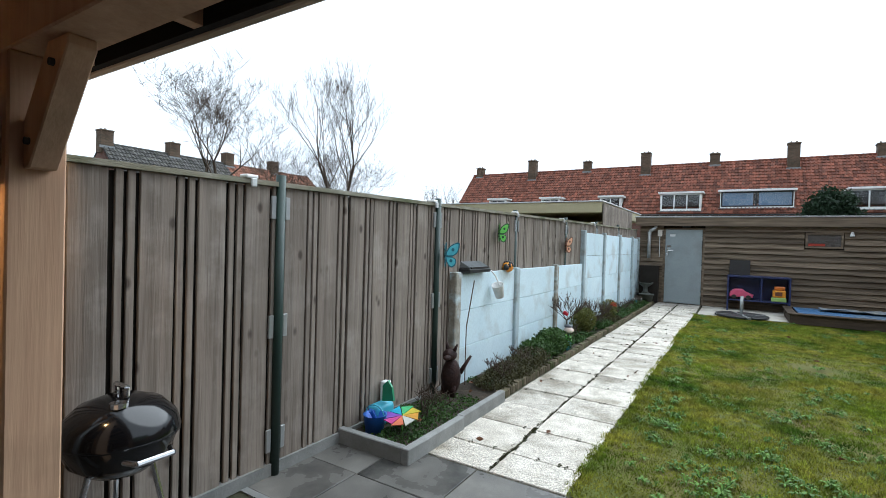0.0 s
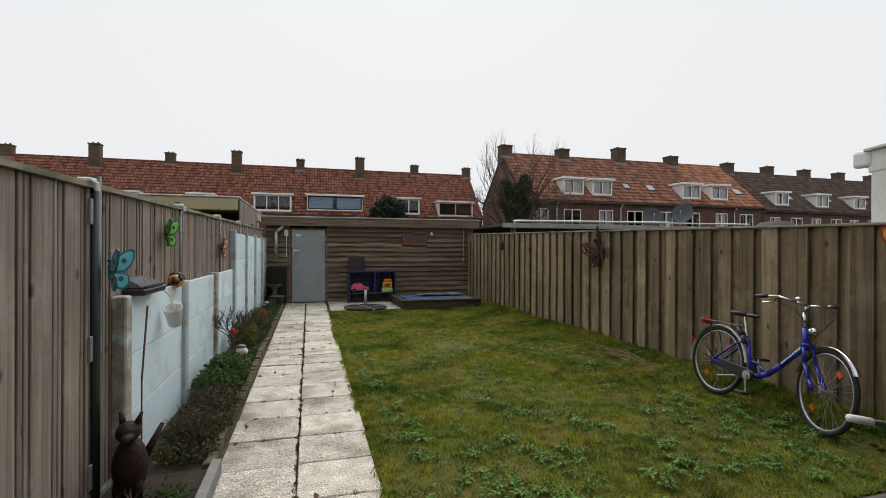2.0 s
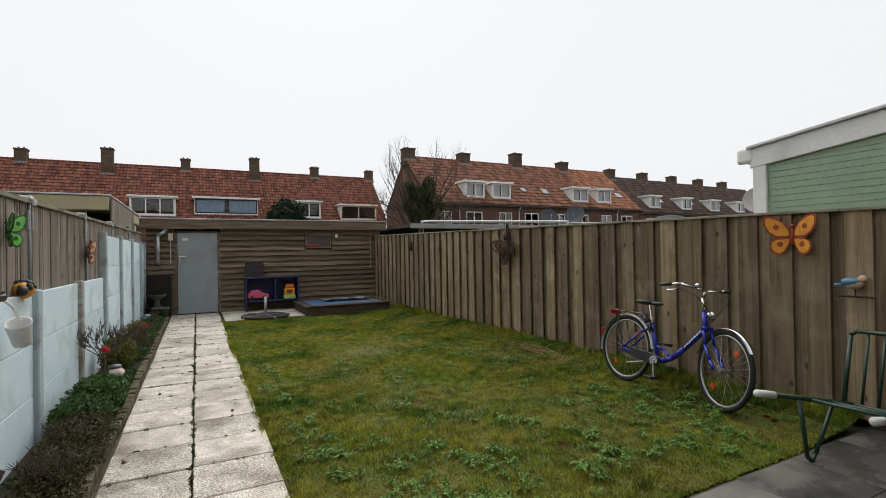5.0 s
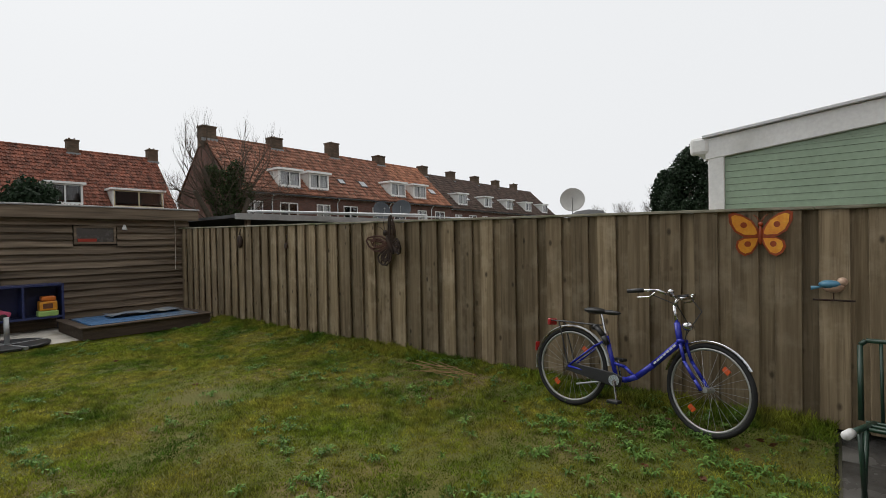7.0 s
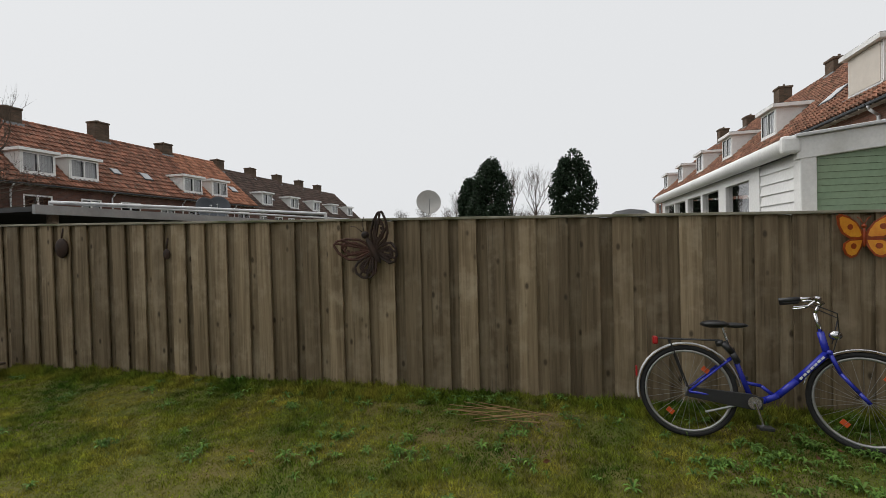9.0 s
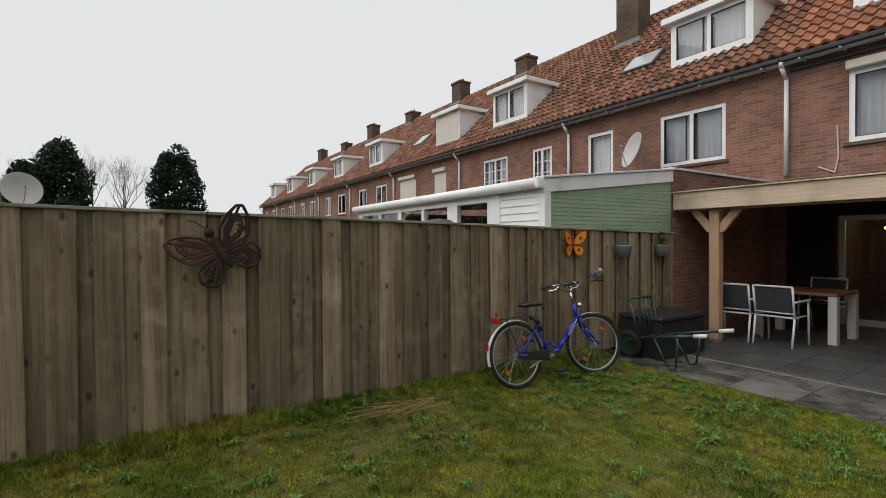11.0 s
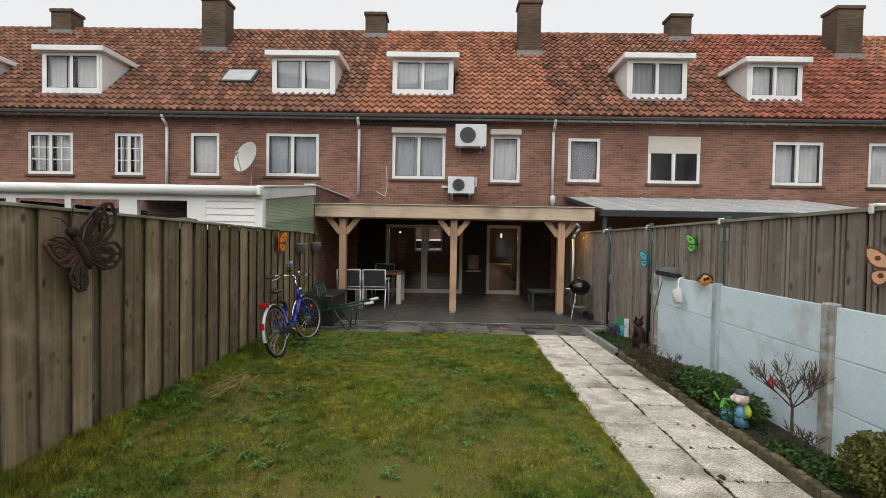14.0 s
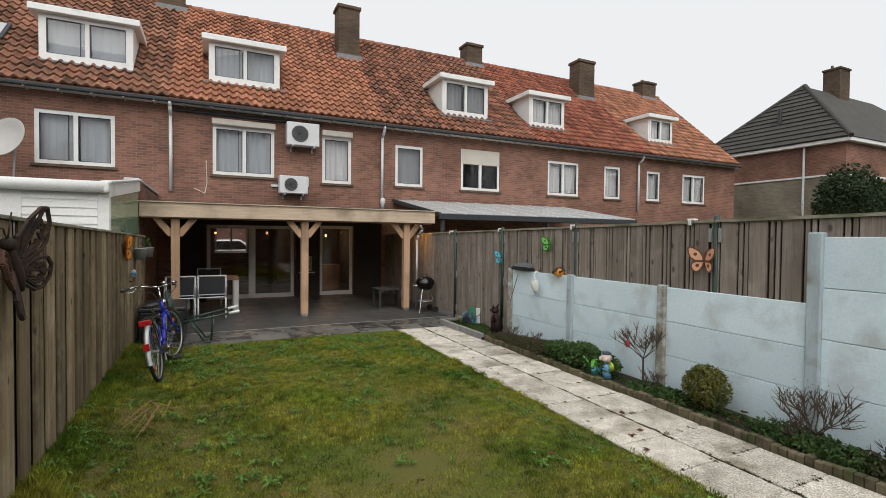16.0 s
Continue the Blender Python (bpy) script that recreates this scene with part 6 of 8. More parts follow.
ball(b, (0.33, 0, 0.83), 0.06, (1.6, 0.55, 0.35), 12, 6)
part("saddle", b, M_BLACK, bike, "black padded saddle", True)
b = bmesh.new()
rod(b, (0.30, 0, 0.65), (0.255, 0, 0.81), 0.013)
part("seat_post", b, M_CHROME, bike)
b = bmesh.new()
pipe(b, [(0.335, -0.03, 0.56), (0.30, -0.045, 0.63), (0.24, -0.045, 0.70), (0.20, -0.03, 0.69)], 0.024, 8)
part("cable_lock", b, M_BLACK, bike, "black coiled cable lock on the seat tube", True)
b = bmesh.new()
rod(b, (0.306, 0, 0.63), (0.298, 0, 0.665), 0.024, seg=12)
part("seat_clamp", b, M_CHROME, bike, "silver seat clamp")
b = bmesh.new()
for s in (-0.05, 0, 0.05):
    pipe(b, [(0.24, s, 0.715), (-0.20, s, 0.715)], 0.006, 6)
for s in (-1, 1):
    pipe(b, [(-0.12, s * 0.05, 0.715), (0.0, s * 0.06, RW + 0.02)], 0.006, 6)
block(b, -0.02, 0.02, -0.06, 0.06, 0.71, 0.72)
part("luggage_rack", b, M_BLACK, bike)
b = bmesh.new()
block(b, -0.235, -0.20, -0.06, 0.06, 0.67, 0.73)
part("rear_light", bevelled(b, 0.008), M_RED, bike, "red rear light")
b = bmesh.new()
block(b, -0.362, -0.35, -0.03, 0.03, 0.42, 0.50)
part("rear_reflector", bevelled(b, 0.004), M_RED, bike, "red mudguard reflector")
b = bmesh.new()
prism(b, [(-0.03, 0.30), (0.40, 0.235), (0.47, 0.24), (0.48, 0.32), (0.40, 0.345), (0.0, 0.37)], Matrix.Translation((0, -0.045, 0)) @ Matrix.Rotation(radians(90), 4, "X"), 0.02)
part("chain_guard", bevelled(b, 0.004), M_BLACK, bike, "black chain guard")
b = bmesh.new()
pipe(b, [(0.42, -0.03, 0.285), (0.42, -0.075, 0.285), (0.46, -0.085, 0.13)], 0.010, 8)
part("crank", b, M_CHROME, bike)
b = bmesh.new()
pipe(b, [(0.42, 0.03, 0.285), (0.42, 0.075, 0.285), (0.38, 0.085, 0.44)], 0.010, 8)
part("crank", b, M_CHROME, bike)
b = bmesh.new()
rod(b, (0.42, -0.06, 0.285), (0.42, -0.066, 0.285), 0.045, seg=18)
part("chainwheel_cover", b, M_CHROME, bike, "round silver crank cover")
for p in ((0.46, -0.13, 0.13), (0.38, 0.13, 0.44)):
    b = bmesh.new()
    block(b, p[0] - 0.045, p[0] + 0.045, p[1] - 0.045, p[1] + 0.045, p[2] - 0.012, p[2] + 0.012)
    part("pedal", bevelled(b, 0.004), M_BLACK, bike)
b = bmesh.new()
pipe(b, [(0.36, -0.03, 0.27), (0.10, -0.075, 0.20)], 0.008, 8)
part("kickstand", b, M_ZINC, bike)
b = bmesh.new()
pipe(b, [tuple(fk @ Vector(p)) for p in ((0.80, -0.26, 1.0), (0.96, -0.16, 0.93), (0.97, -0.03, 0.80), (0.93, 0.0, 0.66))], 0.004, 5)
pipe(b, [tuple(fk @ Vector(p)) for p in ((0.80, 0.26, 1.0), (0.98, 0.12, 0.90), (0.93, 0.02, 0.72))], 0.004, 5)
part("brake_cable", b, M_BLACK, bike)

# ---- log barrow ----
M_BARROW = mat("dark_green_enamel", (0.012, 0.035, 0.022), (0.018, 0.045, 0.03), 6, 0.35, None, 0.1)
barrow = thing("wheelbarrow", (0.03, -0.10, -0.01), "dark green tubular log barrow with white grips", "wheelbarrow")
b = bmesh.new()
for s in (-1, 1):
    pipe(b, [(3.02, 2.50 + s * 0.06, 0.22), (2.72, 2.50 + s * 0.17, 0.33), (2.0, 2.52 + s * 0.27, 0.475)], 0.017, 10)
for x in (2.70, 2.5, 2.3):
    rod(b, (x, 2.50 - 0.19 - 0.02, 0.335 + (2.7 - x) * 0.2), (x, 2.50 + 0.21, 0.335 + (2.7 - x) * 0.2), 0.012)
part("rail_frame", b, M_BARROW, barrow, "", True)
for s in (-1, 1):
    b = bmesh.new()
    y = 2.51 + s * 0.22
    pipe(b, [(2.55, y - s * 0.02, 0.36), (2.36, y, 0.05), (2.31, y, 0.015), (2.26, y, 0.05), (2.22, y + s * 0.02, 0.42)], 0.013, 8)
    part("leg", b, M_BARROW, barrow, "", True)
    b = bmesh.new()
    rod(b, (2.01, 2.52 + s * 0.27, 0.472), (1.86, 2.52 + s * 0.29, 0.502), 0.023, seg=12)
    part("grip", b, mat("white_grip", (0.75, 0.75, 0.73), None, 5, 0.5) if s < 0 else bpy.data.materials["white_grip"], barrow, "white plastic grip", True)
b = bmesh.new()
pipe(b, [(2.74, 2.27, 0.33), (2.86, 2.27, 0.78), (2.865, 2.30, 0.81), (2.865, 2.70, 0.81), (2.86, 2.73, 0.78), (2.74, 2.73, 0.33)], 0.015, 10)
for k in range(4):
    y = 2.36 + 0.09 * k
    pipe(b, [(2.74, y, 0.33), (2.865, y, 0.81)], 0.009, 6)
part("front_rack", b, M_BARROW, barrow, "upright slatted green rack", True)
b = bmesh.new()
hoop(b, Matrix.Translation((3.04, 2.50, 0.18)) @ Matrix.Rotation(radians(90), 4, "X"), 0.135, 0.045, 28, 10)
w = part("tyre", b, M_TYRE, barrow, "black pneumatic tyre", True)
b = bmesh.new()
rod(b, (3.04, 2.47, 0.18), (3.04, 2.53, 0.18), 0.10, seg=16)
part("rim", b, M_BARROW, w)

# ---- storage box, dining set, barbecue under the veranda ----
box_ = thing("storage_box", (2.98, 1.78, 0), "black plastic garden cushion box with a flat lid", "storage box")
b = bmesh.new()
block(b, -0.30, 0.30, -0.52, 0.52, 0.0, 0.48)
part("body", bevelled(b, 0.015, 2), M_BLACK, box_)
b = bmesh.new()
block(b, -0.32, 0.32, -0.54, 0.54, 0.482, 0.545)
part("lid", bevelled(b, 0.02, 2), M_BLACK, box_)

M_TABLE = mat("red_brown_table_wood", (0.24, 0.11, 0.06), (0.18, 0.085, 0.05), 2, 0.4, None, 0.1, 12, (1, 14, 14))
M_WHITEWOOD = mat("white_washed_wood", (0.60, 0.58, 0.54), (0.52, 0.50, 0.47), 2, 0.6, None, 0.1, 10, (14, 14, 1))
table = thing("dining_table", (2.25, -0.95, 0), "red brown topped garden table with thick white legs", "table")
b = bmesh.new()
block(b, -0.50, 0.60, -0.45, 0.45, 0.70, 0.745)
part("tabletop", bevelled(b, 0.006), M_TABLE, table)
for x, y in ((-0.44, -0.38), (-0.44, 0.38), (0.54, -0.38), (0.54, 0.38)):
    b = bmesh.new()
    block(b, x - 0.055, x + 0.055, y - 0.055, y + 0.055, 0.0, 0.70)
    part("leg", bevelled(b, 0.006), M_WHITEWOOD, table, "thick white leg")
M_SLING = mat("dark_grey_sling", (0.035, 0.038, 0.04), (0.05, 0.052, 0.055), 40, 0.8, None, 0.2, 200)
chair = thing("garden_chair", pose(2.28, -0.08, 0, 0, 0, 0), "white aluminium garden chair with a dark sling back", "chair", "chairs round the table")
for s in (-1, 1):
    b = bmesh.new()
    pipe(b, [(s * 0.25, 0.30, 0.0), (s * 0.25, 0.22, 0.42), (s * 0.25, 0.30, 0.86)], 0.016, 8)
    part("rear_leg", b, M_ALU, chair, "", True)
    b = bmesh.new()
    pipe(b, [(s * 0.26, -0.24, 0.0), (s * 0.26, -0.20, 0.64)], 0.016, 8)
    part("front_leg", b, M_ALU, chair, "", True)
    b = bmesh.new()
    block(b, s * 0.26 - 0.022, s * 0.26 + 0.022, -0.24, 0.27, 0.635, 0.66)
    part("armrest", bevelled(b, 0.006), M_ALU, chair)
    b = bmesh.new()
    pipe(b, [(s * 0.24, -0.22, 0.42), (s * 0.24, 0.22, 0.42)], 0.014, 8)
    part("seat_rail", b, M_ALU, chair, "", True)
b = bmesh.new()
pipe(b, [(-0.25, 0.30, 0.86), (0.25, 0.30, 0.86)], 0.016)
part("top_rail", b, M_ALU, chair, "", True)
b = bmesh.new()
pipe(b, [(-0.25, 0.235, 0.48), (0.25, 0.235, 0.48)], 0.012)
part("back_rail", b, M_ALU, chair, "", True)
b = bmesh.new()
pipe(b, [(-0.25, 0.22, 0.42), (0.25, 0.22, 0.42)], 0.014)
part("seat_cross_rail", b, M_ALU, chair, "", True)
b = bmesh.new()
prism(b, [(-0.225, 0.0), (0.225, 0.0), (0.225, 0.34), (-0.225, 0.34)], Matrix.Translation((0, 0.24, 0.49)) @ Matrix.Rotation(radians(80), 4, "X"), 0.006)
part("backrest", b, M_SLING, chair, "dark woven sling")
b = bmesh.new()
block(b, -0.235, 0.235, -0.22, 0.22, 0.422, 0.430)
part("seat", b, M_SLING, chair)
copy_thing(chair, pose(2.86, -0.02, 0, 0, 0, 6))
copy_thing(chair, pose(2.35, -1.78, 0, 0, 0, 180))
bench = thing("side_table", (-1.40, 0.02, 0), "low dark garden side table with metal legs", "table")
b = bmesh.new()
block(b, -0.45, 0.22, -0.28, 0.28, 0.43, 0.465)
part("tabletop", bevelled(b, 0.005), M_SLING, bench)
for x in (-0.40, 0.18):
    for y in (-0.24, 0.24):
        b = bmesh.new()
        block(b, x - 0.02, x + 0.02, y - 0.02, y + 0.02, 0, 0.43)
        part("leg", b, M_GUTTER, bench)

bbq = thing("kettle_barbecue", Matrix.Translation((-2.05, 0.95, 0)) @ Matrix.Diagonal((0.95, 0.95, 0.92, 1)), "black enamel kettle barbecue on a metal tripod", "barbecue")
b = bmesh.new()
lathe(b, [(0.03, 0.52), (0.12, 0.54), (0.19, 0.60), (0.222, 0.69), (0.225, 0.70)], seg=28)
part("bowl", b, M_ENAMEL, bbq, "", True)
b = bmesh.new()
lathe(b, [(0.232, 0.695), (0.232, 0.71), (0.215, 0.77), (0.16, 0.83), (0.08, 0.862), (0.01, 0.868)], seg=28)
part("lid", b, M_ENAMEL, bbq, "shiny black lid", True)
b = bmesh.new()
pipe(b, [(-0.05, 0, 0.868), (-0.05, 0, 0.91), (0.05, 0, 0.91), (0.05, 0, 0.868)], 0.011)
part("lid_handle", b, M_CHROME, bbq)
b = bmesh.new()
rod(b, (0.09, -0.05, 0.845), (0.09, -0.05, 0.865), 0.035, seg=14)
part("vent", b, M_CHROME, bbq)
b = bmesh.new()
pipe(b, [(0.23, -0.09, 0.66), (0.29, -0.07, 0.66), (0.29, 0.07, 0.66), (0.23, 0.09, 0.66)], 0.012)
part("side_handle", b, M_CHROME, bbq)
for k in range(3):
    a = 0.7 + 2 * math.pi * k / 3
    b = bmesh.new()
    rod(b, (0.13 * math.cos(a), 0.13 * math.sin(a), 0.56), (0.27 * math.cos(a), 0.27 * math.sin(a), 0.0), 0.012)
    part("leg", b, M_CHROME, bbq)
b = bmesh.new()
lathe(b, [(0.02, 0.24), (0.16, 0.255), (0.165, 0.275), (0.02, 0.26)], seg=24)
part("ash_tray", b, M_ZINC, bbq, "", True)
for s in (-1, 1):
    b = bmesh.new()
    rod(b, (-0.20 + s * 0.0, 0.17 * s, 0.07), (-0.20, 0.20 * s, 0.07), 0.07, seg=18)
    part("wheel", b, M_BLACK, bbq)


# ---- butterflies and wall ornaments ----
def wing(k):
    up = [(0, 0.0), (0.03, 0.10), (0.11, 0.23), (0.24, 0.32), (0.36, 0.36), (0.42, 0.33), (0.41, 0.20), (0.34, 0.06), (0.22, -0.02), (0.04, -0.03)]
    low = [(0, -0.02), (0.05, -0.02), (0.22, -0.03), (0.31, -0.08), (0.33, -0.17), (0.29, -0.26), (0.21, -0.31), (0.12, -0.28), (0.04, -0.15)]
    return up if k else low


def butterfly(m, size, c_wing, c_edge, fold, label):
    """Wings in the local x-z plane, the back at local y = 0; fold opens them away from the wall."""
    t = thing("butterfly_ornament", m, label, "garden ornament", "metal butterflies on the fences")
    edge, fill = c_edge, c_wing
    for s in (-1, 1):
        for k in (0, 1):
            mm = Matrix.Rotation(s * radians(fold), 4, "Z") @ Matrix.Diagonal((s, 1, 1, 1)) @ Matrix.Rotation(radians(90), 4, "X")
            b = bmesh.new()
            prism(b, [(x * size, z * size) for x, z in wing(k)], mm, 0.006)
            w = part("upper_wing" if k else "lower_wing", b, edge, t)
            cx, cz = ((0.22, 0.16) if k else (0.17, -0.13))
            b = bmesh.new()
            prism(b, [((cx + (x - cx) * 0.80) * size, (cz + (z - cz) * 0.80) * size) for x, z in wing(k)], mm @ Matrix.Translation((0, 0, 0.0)), 0.010)
            part("wing_field", b, fill, w)
            b = bmesh.new()
            prism(b, [((cx + 0.045 * math.cos(a * 0.7)) * size, (cz + 0.045 * math.sin(a * 0.7)) * size) for a in range(9)], mm, 0.013)
            part("wing_spot", b, edge, w)
    b = bmesh.new()
    ball(b, (0, 0, 0), 0.03 * size, (1, 1, 5), 10, 8)
    ball(b, (0, 0, 0.17 * size), 0.035 * size)
    for s in (-1, 1):
        pipe(b, [(0, 0, 0.19 * size), (s * 0.05 * size, 0, 0.28 * size), (s * 0.09 * size, 0, 0.31 * size)], 0.004 * size + 0.001, 5)
    part("body", b, edge, t, "", True)
    return t


M_YEL = mat("yellow_orange_enamel", (0.75, 0.36, 0.03), (0.62, 0.20, 0.015), 14, 0.4)
M_ORG = mat("dark_orange_enamel", (0.35, 0.06, 0.008), (0.20, 0.03, 0.006), 10, 0.4)
M_TURQ = mat("turquoise_enamel", (0.16, 0.55, 0.62), (0.08, 0.38, 0.48), 14, 0.4)
M_NAVY = mat("dark_blue_enamel", (0.02, 0.14, 0.20), None, 10, 0.4)
M_LIME = mat("lime_enamel", (0.22, 0.62, 0.12), (0.12, 0.48, 0.06), 14, 0.4)
M_DKGREEN = mat("dark_green_enamel_edge", (0.015, 0.10, 0.02), None, 10, 0.4)
M_PEACH = mat("peach_enamel", (0.72, 0.42, 0.26), (0.65, 0.34, 0.20), 10, 0.4)
M_BROWNE = mat("brown_enamel", (0.16, 0.06, 0.03), None, 10, 0.4)
M_RUST = mat("red_brown_rust", (0.10, 0.048, 0.034), (0.055, 0.032, 0.026), 9, 0.85, None, 0.3)
M_IRON = mat("rusty_dark_iron", (0.025, 0.022, 0.02), (0.06, 0.035, 0.025), 6, 0.7, None, 0.3)
butterfly(Matrix.Translation((3.325, 3.20, 1.485)) @ Matrix.Rotation(radians(-90), 4, "Z"), 0.52, M_YEL, M_ORG, -16, "yellow and orange enamel butterfly on the brown fence")
butterfly(Matrix.Translation((-2.255, 3.80, 1.34)) @ Matrix.Rotation(radians(90), 4, "Z"), 0.36, M_TURQ, M_NAVY, -35, "turquoise butterfly ornament on a green post")
butterfly(Matrix.Translation((-2.295, 5.05, 1.59)) @ Matrix.Rotation(radians(90), 4, "Z"), 0.34, M_LIME, M_DKGREEN, -30, "lime green butterfly ornament on the grey fence")
butterfly(Matrix.Translation((-2.285, 7.57, 1.47)) @ Matrix.Rotation(radians(90), 4, "Z"), 0.40, M_PEACH, M_BROWNE, -22, "peach and brown butterfly ornament on the grey fence")
iron = thing("iron_butterfly", Matrix.Translation((3.29, 7.30, 1.47)) @ Matrix.Rotation(radians(-95), 4, "Z") @ Matrix.Rotation(radians(-30), 4, "Y") @ Matrix.Scale(0.86, 4), "large dark openwork iron butterfly on the brown fence", "garden ornament")
for s in (-1, 1):
    for k in (0, 1):
        mm = Matrix.Rotation(radians(s * -20), 4, "Z") @ Matrix.Diagonal((s, 1, 1, 1)) @ Matrix.Rotation(radians(90), 4, "X")
        b = bmesh.new()
        q = [Vector((x * 0.92, z * 0.84, 0)) for x, z in wing(k)]
        for i in range(len(q)):
            rod(b, mm @ q[i], mm @ q[(i + 1) % len(q)], 0.015, seg=5)
        for u in (0.2, 0.36, 0.52, 0.68, 0.84):
            i = int(u * (len(q) - 1))
            e = q[i].lerp(q[(i + 1) % len(q)], 0.5)
            rod(b, mm @ Vector((0, 0, 0)), mm @ e, 0.014, seg=5)
        c = Vector((0.20, 0.14, 0)) if k else Vector((0.15, -0.12, 0))
        for e in q:
            rod(b, mm @ c.lerp(e, 0.35), mm @ c.lerp(q[(q.index(e) + 1) % len(q)], 0.6), 0.013, seg=5)
            rod(b, mm @ c.lerp(e, 0.6), mm @ c.lerp(q[(q.index(e) + 1) % len(q)], 0.6), 0.013, seg=5)
        part("upper_wing" if k else "lower_wing", b, M_RUST if k and s < 0 else M_IRON, iron)
b = bmesh.new()
ball(b, (0, -0.02, 0), 0.04, (1, 1, 4.5))
ball(b, (0, -0.02, 0.2), 0.045)
for s in (-1, 1):
    pipe(b, [(0, -0.02, 0.22), (s * 0.05, -0.04, 0.34), (s * 0.1, -0.04, 0.38)], 0.005, 5)
part("body", b, M_IRON, iron, "", True)
for y, z, r in ((11.37, 1.57, 0.12), (9.83, 1.47, 0.06)):
    t = thing("iron_wall_ornament", (3.32, y, z), "small dark rusty iron ornament on the fence", "garden ornament")
    b = bmesh.new()
    ball(b, (0, 0, 0), r, (0.35, 0.8, 1.0))
    rod(b, (0, 0, r), (0.02, 0, r + 0.12), 0.008)
    part("figure", b, M_IRON, t, "", True)
bird = thing("bird_ornament", (3.29, 2.76, 1.105), "small blue and cream bird ornament on a perch", "garden ornament")
b = bmesh.new()
ball(b, (0, 0, 0), 0.05, (0.8, 1.3, 0.9))
ball(b, (0, -0.05, 0.035), 0.032)
part("bird_body", b, mat("cream_ceramic", (0.62, 0.42, 0.30), None, 6, 0.3), bird, "", True)
b = bmesh.new()
ball(b, (-0.012, 0.02, 0.015), 0.045, (0.8, 1.5, 0.7))
prism(b, [(0.04, 0.0), (0.13, -0.03), (0.13, 0.0)], Matrix(((0, 0, 1, 0), (1, 0, 0, 0), (0, 1, 0, 0), (0, 0, 0, 1))), 0.03)
part("wing", b, mat("blue_ceramic", (0.08, 0.24, 0.36), None, 6, 0.3), bird, "", True)
b = bmesh.new()
rod(b, (0.0, -0.12, -0.10), (0.0, 0.12, -0.10), 0.007)
rod(b, (0.0, 0, -0.10), (0.05, 0, -0.10), 0.006)
rod(b, (0.0, 0, -0.10), (0.0, 0, -0.04), 0.004)
part("perch", b, M_IRON, bird)
for y, leafy in ((2.24, False), (1.32, True)):
    t = thing("hanging_planter", Matrix.Translation((3.27, y, 1.375)) @ Matrix.Diagonal((1, 1.45, 1, 1)), "grey zinc half-round planter hung on the fence", "planter", "zinc planters on the fence")
    b = bmesh.new()
    lathe(b, [(0.075, -0.08), (0.10, 0.08), (0.105, 0.09), (0.09, 0.085), (0.068, -0.06)], seg=18)
    part("pot", b, M_ZINC, t, "", True)
    b = bmesh.new()
    rod(b, (0, 0, 0.06), (0, 0, 0.065), 0.088, seg=16)
    part("soil", b, M_SOIL, t)
    b = bmesh.new()
    pipe(b, [(0.085, 0, 0.07), (0.11, 0, 0.12)], 0.006)
    part("hook", b, M_ZINC, t)
    if leafy:
        v, f = leaf_cloud([(0, 0, 0.13), (0, 0.02, 0.22)], [(0.05, 0.05, 0.08), (0.04, 0.04, 0.08)], 60, 0.05, 4)
        raw_part("plant", v, f, M_GROUNDCOVER, t)

# on the blue wall
solar = thing("black_wall_lamp", (-2.26, 4.42, 1.16), "black ribbed plastic box lamp lying on the wall", "lamp")
b = bmesh.new()
block(b, -0.07, 0.07, -0.24, 0.24, 0.0, 0.045)
part("base", bevelled(b, 0.01), M_BLACK, solar)
for k in range(12):
    b = bmesh.new()
    block(b, -0.068 + 0.011 * k, -0.060 + 0.011 * k, -0.21, 0.21, 0.05, 0.115 - 0.006 * abs(k - 1))
    part("rib", b, M_LEAD, solar)
b = bmesh.new()
block(b, -0.066, 0.07, -0.2, 0.2, 0.046, 0.06)
part("core", b, M_DARK, solar)
tort = thing("ladybird_ornament", (-2.28, 5.30, 1.155), "orange and black spotted ornament on the wall", "garden ornament")
b = bmesh.new()
ball(b, (0, 0, 0.035), 0.085, (0.8, 1, 0.75), 16, 10)
part("shell", b, M_YEL, tort, "", True)
rr = random.Random(5)
for k in range(26):
    a, e = rr.uniform(0, 6.28), rr.uniform(0.1, 1.4)
    d = Vector((math.cos(a) * math.cos(e) * 0.8, math.sin(a) * math.cos(e), math.sin(e) * 0.75))
    b = bmesh.new()
    ball(b, Vector((0, 0, 0.035)) + d * 0.079, 0.02, (1, 1, 1), 8, 6)
    part("spot", b, M_BLACK, tort, "", True)
b = bmesh.new()
ball(b, (0.02, -0.085, 0.03), 0.035, (1, 1, 1), 10, 6)
part("head", b, M_BLACK, tort, "", True)
cup = thing("hanging_cup", (-2.185, 4.86, 0.94), "white plastic cup hung on a strap over the wall", "cup")
b = bmesh.new()
lathe(b, [(0.048, -0.08), (0.068, 0.075), (0.071, 0.08), (0.062, 0.075), (0.042, -0.07)], seg=18)
for v in b.verts:
    v.co = Matrix.Rotation(radians(28), 3, "X") @ v.co
part("cup_body", b, M_WHITE, cup, "", True)
b = bmesh.new()
pipe(b, [(0, 0.02, 0.06), (-0.02, -0.05, 0.17), (-0.06, -0.08, 0.225), (-0.10, -0.08, 0.225)], 0.010, 6)
part("strap", b, M_WHITE, cup)
stick = thing("garden_stick", (0, 0, 0), "thin dark stick leaning on the wall", "stick")
b = bmesh.new()
rod(b, (-2.20, 4.16, 0.62), (-2.22, 4.34, 1.08), 0.006)
rod(b, (-2.20, 4.16, 0.04), (-2.20, 4.16, 0.62), 0.005)
